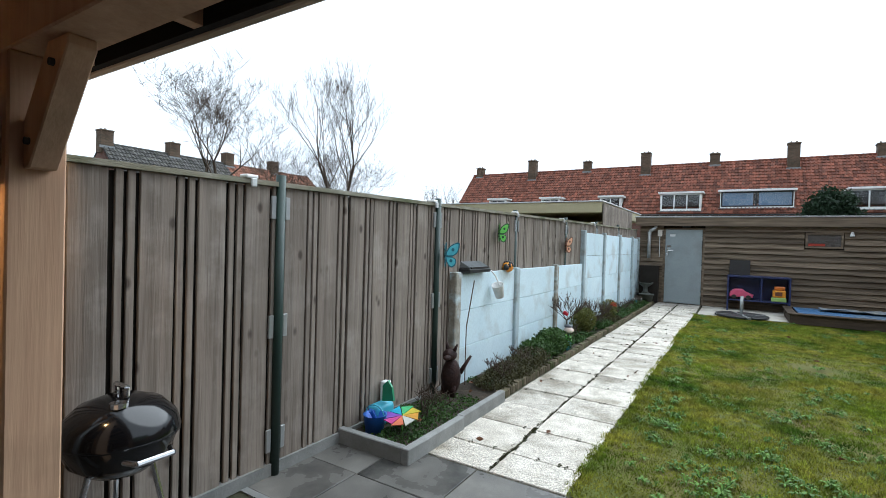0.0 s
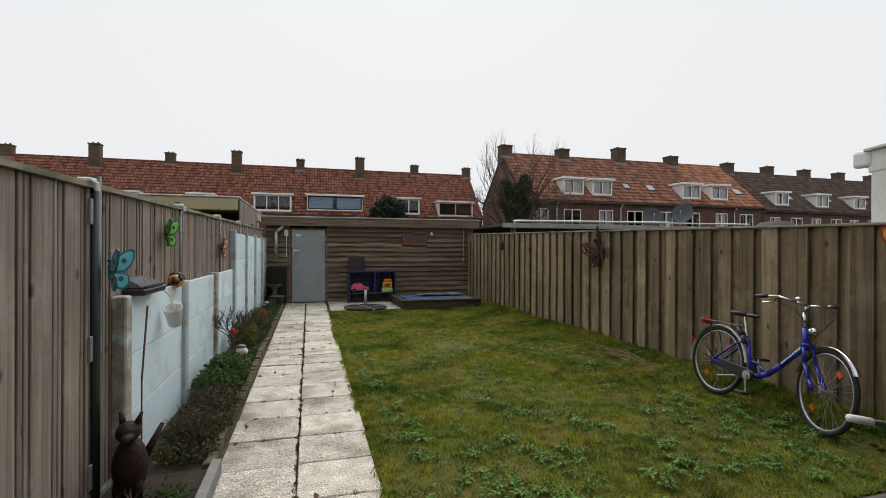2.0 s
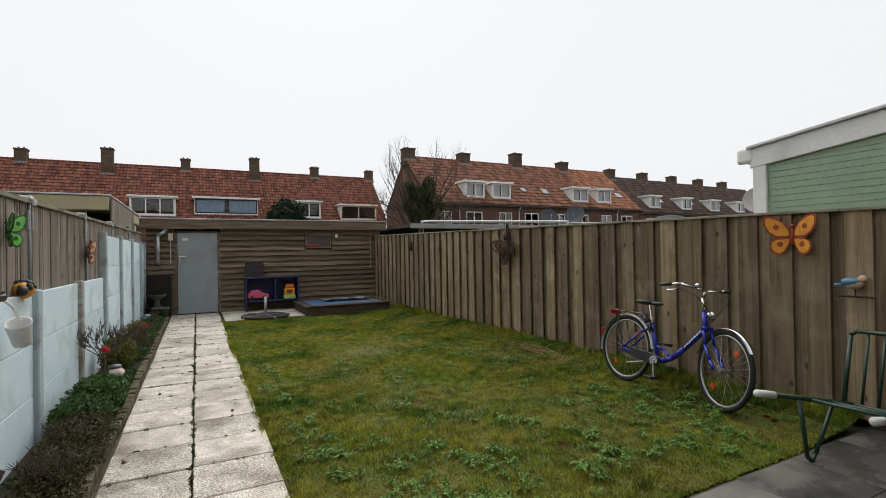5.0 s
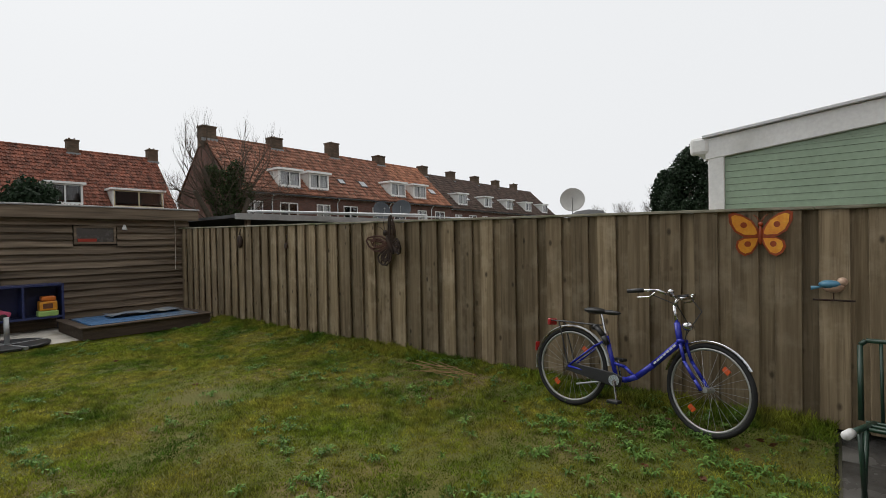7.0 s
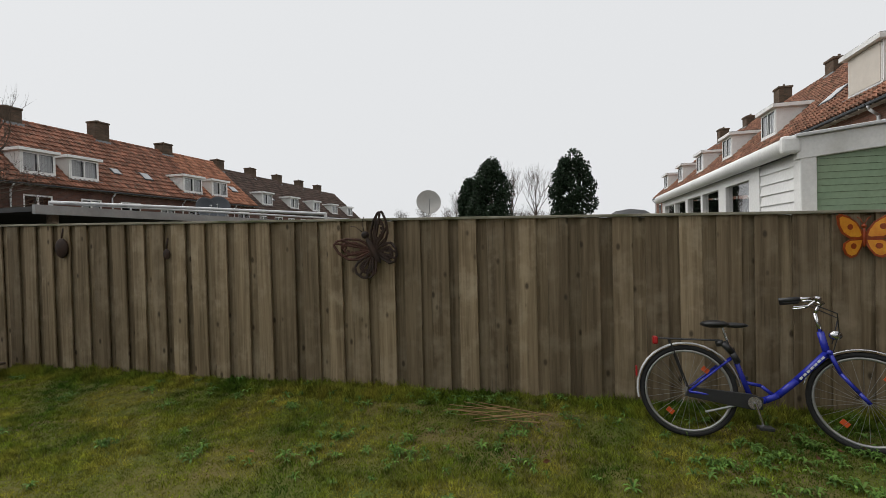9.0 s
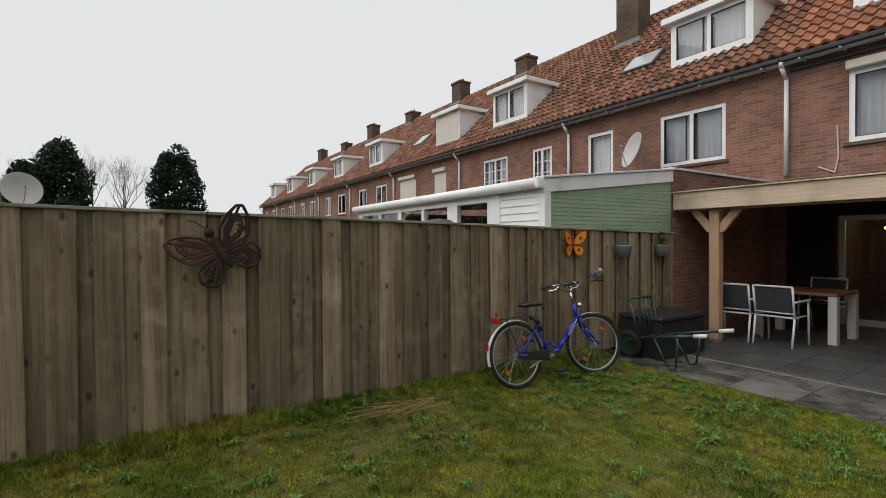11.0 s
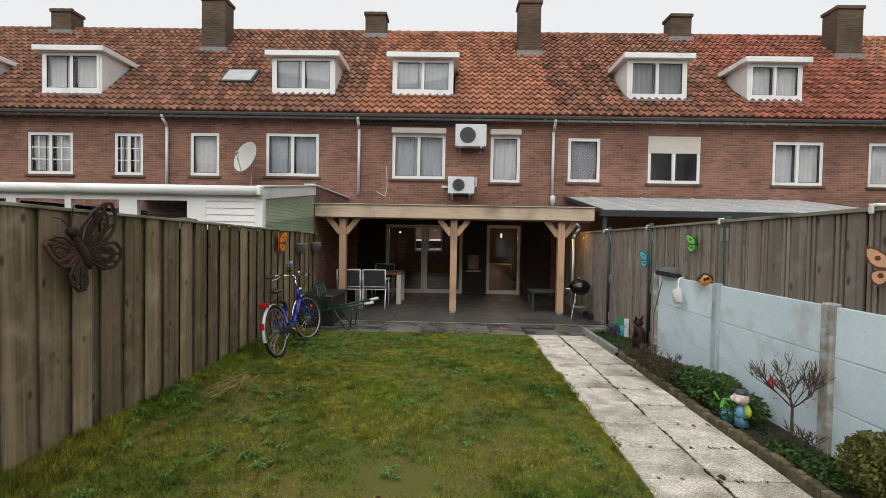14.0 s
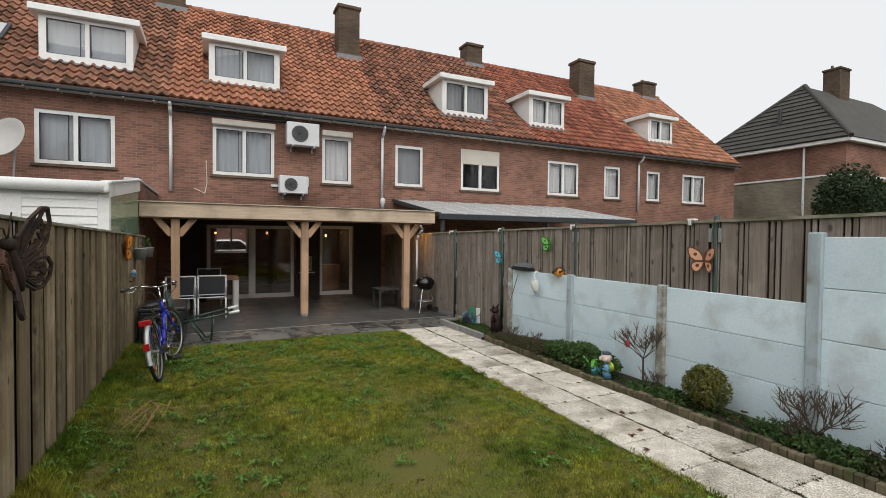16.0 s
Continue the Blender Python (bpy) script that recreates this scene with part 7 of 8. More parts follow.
part("rod", b, M_TWIG, stick)

# ---- in the bed ----
dog = thing("animal_statue", (-2.15, 3.80, 0.045), "dark brown standing animal statue of worn wood", "statue")
b = bmesh.new()
ball(b, (0, 0, 0.17), 0.10, (0.9, 1.0, 1.75), 14, 10)
ball(b, (0.0, -0.03, 0.38), 0.065, (1.0, 1.2, 0.9), 12, 8)
ball(b, (0.02, -0.10, 0.37), 0.035, (0.9, 1.8, 0.7), 10, 6)
rod(b, (-0.03, -0.02, 0.42), (-0.05, 0.0, 0.49), 0.02, 0.008)
rod(b, (0.04, -0.02, 0.42), (0.06, 0.0, 0.48), 0.02, 0.008)
rod(b, (0.06, 0.06, 0.20), (0.13, 0.14, 0.36), 0.025, 0.012)
for s in (-1, 1):
    rod(b, (s * 0.05, -0.05, 0.0), (s * 0.045, -0.03, 0.14), 0.028)
part("figure", b, mat("dark_worn_wood", (0.045, 0.022, 0.018), (0.02, 0.012, 0.012), 14, 0.6, None, 0.8, 40), dog, "", True)
toy = thing("pinwheel", (-1.98, 2.82, 0.045), "multicoloured garden pinwheel on a stick", "toy")
PIN = [(0.7, 0.35, 0.05), (0.6, 0.5, 0.05), (0.1, 0.5, 0.2), (0.05, 0.4, 0.6), (0.25, 0.1, 0.5), (0.6, 0.08, 0.3), (0.7, 0.2, 0.1), (0.6, 0.6, 0.55)]
for k in range(8):
    a = math.pi / 4 * k
    b = bmesh.new()
    prism(b, [(0, 0), (0.14 * math.cos(a), 0.14 * math.sin(a)), (0.12 * math.cos(a + 0.7), 0.12 * math.sin(a + 0.7))], Matrix.Translation((0, 0, 0.13)) @ Matrix.Rotation(radians(14), 4, "X"), 0.006)
    part("blade", b, mat("pinwheel_foil_%d" % k, PIN[k], None, 8, 0.4), toy)
b = bmesh.new()
rod(b, (0, 0, 0), (0, 0, 0.15), 0.006)
part("stick", b, M_LIME, toy)
M_TOYBLUE = mat("blue_toy_plastic", (0.03, 0.13, 0.50), (0.03, 0.11, 0.42), 4, 0.35)
M_TOYTURQ = mat("turquoise_toy_plastic", (0.10, 0.45, 0.60), None, 4, 0.35)
buck = thing("toy_bucket", (-2.16, 2.72, 0.045), "blue plastic toy bucket", "toy")
b = bmesh.new()
lathe(b, [(0.065, 0.0), (0.085, 0.13), (0.09, 0.135), (0.078, 0.13), (0.058, 0.02)], seg=20)
part("pail", b, M_TOYBLUE, buck, "", True)
b = bmesh.new()
pipe(b, [(0.085 * math.cos(a), 0.0, 0.13 + 0.07 * math.sin(a)) for a in [math.pi * k / 8 for k in range(9)]], 0.005, 6)
part("pail_handle", b, M_TOYTURQ, buck)
tub = thing("toy_tub", (-2.23, 2.88, 0.045), "turquoise plastic toy watering can", "toy")
b = bmesh.new()
block(b, -0.06, 0.06, -0.10, 0.10, 0.0, 0.16)
part("can", bevelled(b, 0.03, 3), M_TOYTURQ, tub, "", True)
b = bmesh.new()
pipe(b, [(0.02, -0.09, 0.06), (0.06, -0.2, 0.17)], 0.015)
part("spout", b, M_TOYBLUE, tub)
b = bmesh.new()
prism(b, [(-0.05, 0), (0.06, 0.02), (0.04, 0.12), (0.0, 0.17), (-0.05, 0.12)], Matrix.Translation((0.05, 0.02, 0.17)) @ Matrix.Rotation(radians(90), 4, "X"), 0.02)
part("leaf_handle", b, mat("green_toy_plastic", (0.04, 0.30, 0.14), None, 4, 0.4), tub)
whitebox = thing("white_socket_post", (-2.27, 2.98, 0.045), "small white plastic box by the fence", "box")
b = bmesh.new()
block(b, -0.03, 0.03, -0.035, 0.035, 0.0, 0.30)
part("box_body", bevelled(b, 0.006), M_WHITE, whitebox)

fig = thing("garden_figure", (-1.91, 6.62, 0.03), "small painted ceramic garden figure with a lime cape", "garden ornament")
b = bmesh.new()
tints = []


def tinted(k):
    tints.extend([k] * (len(b.faces) - len(tints)))


ball(b, (0.0, 0, 0.255), 0.058, (1.05, 1.2, 0.95), 16, 10)
ball(b, (0.045, -0.035, 0.245), 0.026)
ball(b, (0.045, 0.035, 0.245), 0.026)
tinted(0)
ball(b, (0.0, 0.0, 0.135), 0.05, (1.0, 1.0, 1.25), 14, 8)
rod(b, (-0.01, 0, 0.02), (0, 0, 0.15), 0.06, 0.03, 12)
tinted(1)
ball(b, (-0.035, 0, 0.15), 0.055, (0.5, 1.6, 1.2), 12, 8)
tinted(2)
for side in (-0.025, 0.025):
    rod(b, (0, side, 0), (0, side, 0.08), 0.012)
tinted(0)
ball(b, (-0.005, 0.0, 0.305), 0.05, (1.15, 1.15, 0.5), 12, 8)
tinted(3)
figure = part("figure", b, mat("pale_pink_ceramic", (0.72, 0.58, 0.53), (0.62, 0.50, 0.46), 18, 0.3), fig, "", True)
for m_ in (mat("pale_blue_ceramic", (0.16, 0.36, 0.55), None, 18, 0.3), mat("lime_ceramic", (0.55, 0.68, 0.06), None, 18, 0.3), mat("dark_cap_ceramic", (0.05, 0.06, 0.08), None, 18, 0.3)):
    figure.data.materials.append(m_)
for face, k in zip(figure.data.polygons, tints):
    face.material_index = k
pot_ = thing("figure_watering_can", (-1.89, 6.48, 0.03), "lime green and blue watering can ornament", "garden ornament")
b = bmesh.new()
lathe(b, [(0.05, 0.0), (0.065, 0.13), (0.055, 0.13), (0.045, 0.02)], seg=16)
part("can", b, M_TOYTURQ, pot_, "", True)
b = bmesh.new()
pipe(b, [(0.0, -0.05, 0.10), (0.02, -0.2, 0.20)], 0.012)
prism(b, [(-0.07, 0.12), (0.07, 0.12), (0.05, 0.20), (-0.05, 0.20)], Matrix.Rotation(radians(90), 4, "X"), 0.05)
part("rim_and_spout", b, M_LIME, pot_)


def plant_bush(name, at, cs, ss, count, size, material, label, seed, stems=6):
    t = thing(name, at, label, "shrub")
    v, f = leaf_cloud(cs, ss, count, size, seed)
    raw_part("leaves", v, f, material, t)
    b = bmesh.new()
    r = random.Random(seed)
    for i in range(stems):
        branches(b, (r.uniform(-0.04, 0.04), r.uniform(-0.04, 0.04), -0.03), (r.uniform(-0.5, 0.5), r.uniform(-0.5, 0.5), 1), 0.16, 0.006, 2, r)
    part("stem", b, M_TWIG, t)
    return t


plant_bush("euonymus_bush", (-2.03, 7.80, 0.03), [(0, 0, 0.22), (0.03, 0.08, 0.24), (-0.03, -0.08, 0.22), (0, 0, 0.34)], [(0.20, 0.24, 0.20), (0.17, 0.18, 0.2), (0.17, 0.18, 0.2), (0.15, 0.17, 0.11)], 5200, 0.028, M_VARIEGATED, "rounded yellow green variegated bush in the bed", 5)
plant_bush("ground_cover_shrub", (-2.0, 6.05, 0.03), [(0, 0, 0.14), (0, 0.38, 0.13), (-0.02, -0.38, 0.13), (0.0, 0.1, 0.22)], [(0.25, 0.3, 0.16), (0.23, 0.28, 0.14), (0.23, 0.26, 0.14), (0.17, 0.28, 0.12)], 4200, 0.045, M_GROUNDCOVER, "low dense dark green ground cover shrub", 6)
plant_bush("heather_clump", (-1.97, 5.1, 0.03), [(0, 0, 0.08), (0, 0.28, 0.10), (0.02, -0.3, 0.07)], [(0.23, 0.25, 0.11), (0.23, 0.24, 0.12), (0.22, 0.24, 0.09)], 5200, 0.028, M_HEATH, "brownish green heather clump", 7)
plant_bush("heather_clump", (-1.98, 4.5, 0.03), [(0, 0, 0.06), (0, 0.2, 0.07), (0.02, -0.2, 0.05)], [(0.2, 0.22, 0.08), (0.2, 0.2, 0.08), (0.2, 0.2, 0.06)], 2600, 0.03, M_HEATH, "sparse brown heather clump", 8)
plant_bush("ground_cover_shrub", (-2.0, 7.2, 0.02), [(0, 0, 0.05), (0, 0.25, 0.05)], [(0.2, 0.3, 0.06), (0.2, 0.3, 0.06)], 1100, 0.04, M_GROUNDCOVER, "thin green ground cover in the bed", 9)
for i, y in enumerate((8.6, 9.3, 10.1, 10.9, 11.8, 12.6)):
    plant_bush("ground_cover_shrub", (-2.02, y, 0.02), [(0, 0, 0.07), (0.03, 0.3, 0.06)], [(0.21, 0.38, 0.08), (0.2, 0.3, 0.07)], 1500, 0.042, M_HEATH if i == 1 else M_GROUNDCOVER, "low green ground cover along the edging", 20 + i)
plant_bush("low_weeds", (-2.0, 3.2, 0.04), [(0, 0, 0.01), (0, 0.35, 0.01), (0.05, -0.35, 0.01)], [(0.25, 0.4, 0.035), (0.25, 0.35, 0.035), (0.2, 0.3, 0.03)], 1500, 0.03, M_GROUNDCOVER, "thin weeds on the soil of the small bed", 30)


cover = [(wr0.uniform(-2.24, -1.86), wr0.uniform(4.2, 13.4), 0.045) for wr0 in [random.Random(55)] for i in range(130)] + [(wr1.uniform(-2.26, -1.78), wr1.uniform(2.62, 3.7), 0.06) for wr1 in [random.Random(56)] for i in range(26)]
v, f = leaf_cloud(cover, [(0.07, 0.10, 0.028)] * len(cover), 8500, 0.030, 57, 0.4)
raw_part("bed_cover", v, f, M_GROUNDCOVER, None)
tagged(bpy.data.objects["bed_cover"], "low creeping green plants over the bed soil", "ground cover", kind="stuff")


def twig_shrub(at, seed, label, height, stem, flower=None):
    t = thing("bare_shrub", at, label, "shrub")
    r = random.Random(seed)
    b = bmesh.new()
    rod(b, (0, 0, -0.03), (0, 0, stem), 0.012, 0.010, 7)
    for i in range(7):
        a = 6.28 * i / 7
        branches(b, (0, 0, stem - 0.01), (math.cos(a), math.sin(a), 0.9), height * 0.42, 0.006, 2, r, 0.5, 0.2, 4, (3, 4), 0.7)
    part("crown", b, M_TWIG, t)
    v, f = leaf_cloud([(0, 0, stem + height * 0.45)], [(height * 0.6, height * 0.6, height * 0.45)], 110, 0.016, seed)
    raw_part("buds", v, f, M_BROWNE, t)
    if flower:
        b = bmesh.new()
        ball(b, flower, 0.030)
        ball(b, (flower[0] + 0.02, flower[1] + 0.02, flower[2] - 0.02), 0.025)
        part("flower", b, mat("red_flower", (0.55, 0.03, 0.05), None, 20, 0.6), t, "red bloom", True)


twig_shrub((-2.06, 7.02, 0.03), 3, "small bare standard shrub with one red bloom", 0.50, 0.33, (0.03, -0.20, 0.46))
twig_shrub((-2.05, 8.72, 0.03), 8, "low bare shrub with spreading twigs", 0.50, 0.12)
red = thing("red_berry_shrub", (-2.0, 9.4, 0.02), "small shrub with green and red leaves", "shrub")
v, f = leaf_cloud([(0, 0, 0.25), (0, 0.1, 0.3)], [(0.17, 0.22, 0.2), (0.15, 0.18, 0.15)], 900, 0.04, 44)
raw_part("leaves", v, f, M_VARIEGATED, red)
v, f = leaf_cloud([(0.08, -0.02, 0.36), (0.1, 0.1, 0.34)], [(0.05, 0.05, 0.05), (0.04, 0.05, 0.05)], 70, 0.04, 45)
raw_part("blooms", v, f, mat("red_orange_bloom", (0.55, 0.06, 0.03), None, 8, 0.6), red, "red blooms")

# ---- in front of the shed ----
M_NAVYWOOD = mat("navy_painted_board", (0.02, 0.03, 0.11), (0.017, 0.025, 0.085), 4, 0.45)
cab = thing("toy_cabinet", (0.51, 13.86, 0.012), "low open navy blue toy cabinet against the shed", "cabinet")
for name, q in (("top_board", (-0.64, 0.64, -0.2, 0.2, 0.82, 0.855)), ("bottom_board", (-0.60, 0.60, -0.19, 0.19, 0.24, 0.275)), ("side_board", (-0.64, -0.605, -0.2, 0.2, 0.0, 0.82)), ("side_board", (0.605, 0.64, -0.2, 0.2, 0.0, 0.82)), ("divider", (0.05, 0.085, -0.19, 0.17, 0.275, 0.82)), ("back_board", (-0.604, 0.604, 0.175, 0.195, 0.24, 0.82))):
    b = bmesh.new()
    block(b, *q)
    part(name, bevelled(b, 0.003), M_NAVYWOOD, cab)
pink = thing("toy_car", (0.17, 13.8, 0.288), "pink plastic toy car on the cabinet shelf", "toy")
b = bmesh.new()
prism(b, [(-0.24, 0.05), (0.24, 0.05), (0.26, 0.13), (0.1, 0.16), (0.03, 0.25), (-0.15, 0.25), (-0.25, 0.15)], Matrix.Rotation(radians(90), 4, "X"), 0.2)
part("body", bevelled(b, 0.02, 2), mat("pink_plastic", (0.62, 0.10, 0.20), None, 4, 0.35), pink)
for s in (-0.15, 0.15):
    b = bmesh.new()
    rod(b, (s, -0.11, 0.055), (s, 0.11, 0.055), 0.055, seg=14)
    part("wheel", b, M_BLACK, pink)
truck = thing("toy_truck", (0.93, 13.8, 0.288), "yellow orange plastic toy truck with a green base", "toy")
b = bmesh.new()
block(b, -0.13, 0.13, -0.1, 0.1, 0.10, 0.27)
part("cab", bevelled(b, 0.02, 2), M_YEL, truck)
b = bmesh.new()
block(b, -0.10, 0.11, -0.101, 0.08, 0.272, 0.36)
part("load", bevelled(b, 0.02, 2), mat("orange_plastic", (0.62, 0.16, 0.02), None, 4, 0.35), truck)
b = bmesh.new()
block(b, -0.15, 0.14, -0.12, 0.1, 0.0, 0.098)
part("base", bevelled(b, 0.015, 2), mat("pale_green_plastic", (0.40, 0.60, 0.18), None, 4, 0.35), truck)
b = bmesh.new()
block(b, -0.08, 0.06, -0.106, -0.1015, 0.14, 0.23)
part("windscreen", b, M_BROWNE, truck)
panel = thing("dark_board", (0.12, 14.03, 0.868), "dark square board leaning above the cabinet", "board")
b = bmesh.new()
block(b, -0.22, 0.22, -0.012, 0.012, 0.0, 0.37, Matrix.Rotation(radians(-6), 4, "X"))
part("sheet", bevelled(b, 0.003), M_BLACK, panel)
base_ = thing("parasol_base", (0.18, 12.42, 0.012), "black round cross-shaped parasol base with a pale tube", "parasol base")
for k in range(4):
    b = bmesh.new()
    prism(b, [(0.03, 0.03)] + [(0.52 * math.cos(a), 0.52 * math.sin(a)) for a in (0.10, 0.45, 0.785, 1.12, 1.47)], Matrix.Translation((0, 0, 0.03)) @ Matrix.Rotation(math.pi / 2 * k + 0.3, 4, "Z"), 0.05)
    part("weight_plate", bevelled(b, 0.012), M_BLACK, base_, "black weight plate")
b = bmesh.new()
rod(b, (0, 0, 0.04), (0, 0, 0.46), 0.034, seg=16)
part("tube", b, M_ZINC, base_, "pale metal tube", True)
b = bmesh.new()
block(b, -0.5, 0.5, -0.025, 0.025, 0.004, 0.05, Matrix.Rotation(0.3, 4, "Z"))
block(b, -0.025, 0.025, -0.5, 0.5, 0.004, 0.049, Matrix.Rotation(0.3, 4, "Z"))
part("cross", b, M_ZINC, base_)
sand = thing("sandpit", (2.02, 12.75, 0.012), "low dark timber sandpit with a blue lid", "sandpit")
M_SANDWOOD = mat("dark_sandpit_timber", (0.085, 0.062, 0.045), (0.05, 0.038, 0.03), 2, 0.85, None, 0.4, 10, (1, 14, 14), vary=0.2)
for q in ((-1.0, 1.0, -0.75, -0.70), (-1.0, 1.0, 0.70, 0.75), (-1.0, -0.95, -0.70, 0.70), (0.95, 1.0, -0.70, 0.70)):
    b = bmesh.new()
    block(b, *q, 0.0, 0.19)
    part("side_board", bevelled(b, 0.005), M_SANDWOOD, sand)
for q in ((-1.04, 1.04, -0.79, -0.63), (-1.04, 1.04, 0.63, 0.79), (-1.04, -0.88, -0.63, 0.63), (0.88, 1.04, -0.63, 0.63)):
    b = bmesh.new()
    block(b, *q, 0.192, 0.218)
    part("rim_board", bevelled(b, 0.005), M_SANDWOOD, sand)
M_BLUEBOARD = mat("blue_painted_lid", (0.045, 0.13, 0.27), (0.03, 0.09, 0.20), 4, 0.4, None, 0.2, 30, stain=(0.12, 0.14, 0.15), stain_scale=2)
for k in range(5):
    b = bmesh.new()
    block(b, -0.85, 0.85, -0.60 + 0.24 * k, -0.60 + 0.24 * k + 0.225, 0.196, 0.224 + 0.004 * (k % 2))
    part("lid_board", bevelled(b, 0.004), M_BLUEBOARD, sand)
tarp = thing("crumpled_tarp", (2.2, 12.95, 0.245), "crumpled grey and blue tarpaulin on the sandpit", "tarpaulin")
b = bmesh.new()
g = [[b.verts.new((-0.6 + 0.1 * i, -0.25 + 0.08 * j, 0.0)) for i in range(13)] for j in range(7)]
for row in g:
    for v in row:
        v.co.z = 0.035 + 0.045 * noise.noise((v.co.x * 5, v.co.y * 7, 2.2))
for j in range(6):
    for i in range(12):
        b.faces.new((g[j][i], g[j][i + 1], g[j + 1][i + 1], g[j + 1][i]))
tp = part("sheet", b, mat("grey_blue_tarp", (0.10, 0.14, 0.20), (0.20, 0.20, 0.19), 5, 0.5), tarp, "", True)
sol = tp.modifiers.new("thickness", "SOLIDIFY")
sol.thickness = 0.006


def flower_pot(at, r, h, material, label, filled=True):
    t = thing("plant_pot", at, label, "plant pot")
    b = bmesh.new()
    lathe(b, [(r * 0.68, 0), (r, h * 0.9), (r * 1.08, h * 0.9), (r * 1.08, h), (r * 0.92, h), (r * 0.62, 0.03)], seg=20)
    part("pot", b, material, t, "", True)
    if filled:
        b = bmesh.new()
        rod(b, (0, 0, h * 0.8), (0, 0, h * 0.85), r * 0.9, seg=16)
        part("soil", b, M_SOIL, t)


M_POTGREY = mat("mossy_grey_pot", (0.12, 0.125, 0.115), (0.08, 0.085, 0.07), 7, 0.8)
flower_pot((-1.92, 13.35, 0.02), 0.17, 0.26, M_POTGREY, "grey weathered plant pot by the shed")
flower_pot((-2.08, 13.8, 0.02), 0.17, 0.24, M_BLACK, "black plastic plant pot by the shed")
pedestal = thing("bird_bath", (-2.02, 13.78, 0.26), "grey stone bowl on a foot, resting on the pot", "bird bath")
b = bmesh.new()
lathe(b, [(0.10, 0.0), (0.06, 0.05), (0.06, 0.16), (0.17, 0.24), (0.20, 0.29), (0.17, 0.28), (0.03, 0.22)], seg=20)
part("bowl", b, M_POTGREY, pedestal, "", True)
flower_pot((-2.1, 12.6, 0.02), 0.09, 0.14, M_TOYTURQ, "small turquoise plant pot in the bed")
flower_pot((-2.08, 12.95, 0.02), 0.11, 0.16, M_ALU, "small pale plant pot in the bed")
pipeset = thing("shed_downpipe", (0, 14.05, 0), "grey downpipe and cable box on the shed corner", "pipe")
b = bmesh.new()
pipe(b, [(-1.85, -0.02, 2.1), (-1.85, -0.03, 2.02), (-2.0, -0.03, 1.92), (-2.0, -0.03, 1.2)], 0.045, 10)
part("downpipe", b, M_ZINC, pipeset, "", True)
b = bmesh.new()
block(b, -1.79, -1.69, -0.04, 0.05, 1.80, 1.97)
part("lamp_box", bevelled(b, 0.01), M_SHUTTER, pipeset, "pale box lamp")
b = bmesh.new()
pipe(b, [(-1.74, -0.01, 1.80), (-1.74, -0.01, 1.25)], 0.008)
part("cable", b, M_ALU, pipeset)
b = bmesh.new()
pipe(b, [(3.24, 0.03, 2.1), (3.24, 0.03, 1.2), (3.22, 0.02, 1.0)], 0.006, 6)
part("cord", b, M_SHUTTER, pipeset, "pale hanging cord")
dlamp = thing("door_lamp", (-1.12, 14.08, 2.05), "small dark lamp above the shed door", "lamp")
b = bmesh.new()
block(b, -0.1, 0.1, -0.06, 0.04, 0, 0.05)
part("housing", bevelled(b, 0.01), M_BLACK, dlamp)
wl_ = thing("white_wall_light", (2.27, 14.10, 1.87), "small white outdoor wall light on the shed", "lamp")
b = bmesh.new()
lathe(b, [(0.05, 0.0), (0.045, 0.02), (0.02, 0.10), (0.01, 0.105)], seg=14)
part("shade", b, M_WHITE, wl_, "", True)
crate = thing("dark_crate", (-1.97, 14.0, 0.02), "dark stacked crate beside the shed door", "crate")
b = bmesh.new()
block(b, -0.24, 0.24, -0.12, 0.1, 0.0, 0.98)
part("box_body", bevelled(b, 0.01), M_BACK, crate)

# ---- fallen twigs and leaves ----
twigs = thing("twig_pile", (2.75, 6.05, 0.06), "small heap of dry tan twigs on the lawn", "twigs")
M_DRYTWIG = mat("dry_tan_twig", (0.30, 0.20, 0.09), (0.20, 0.13, 0.06), 6, 0.8)
rr = random.Random(2)
for i in range(11):
    a = rr.uniform(0.9, 2.2)
    l = rr.uniform(0.12, 0.34)
    c = Vector((rr.uniform(-0.12, 0.12), rr.uniform(-0.2, 0.2), rr.uniform(0.02, 0.08)))
    d = Vector((math.cos(a), math.sin(a), rr.uniform(-0.1, 0.1))) * l
    b = bmesh.new()
    rod(b, c - d, c + d, 0.006, 0.003, 5)
    part("twig", b, M_DRYTWIG, twigs)

# ---- grass, weeds, leaves ----
M_GRASS = thin_leaf(mat("grass_blade", (0.155, 0.225, 0.018), (0.32, 0.275, 0.048), 1.3, 0.75, None, 0.0, 9, island=0.6, stain=(0.055, 0.115, 0.012), stain_scale=1.2, stain_at=0.50, grit=0.5), 0.4)


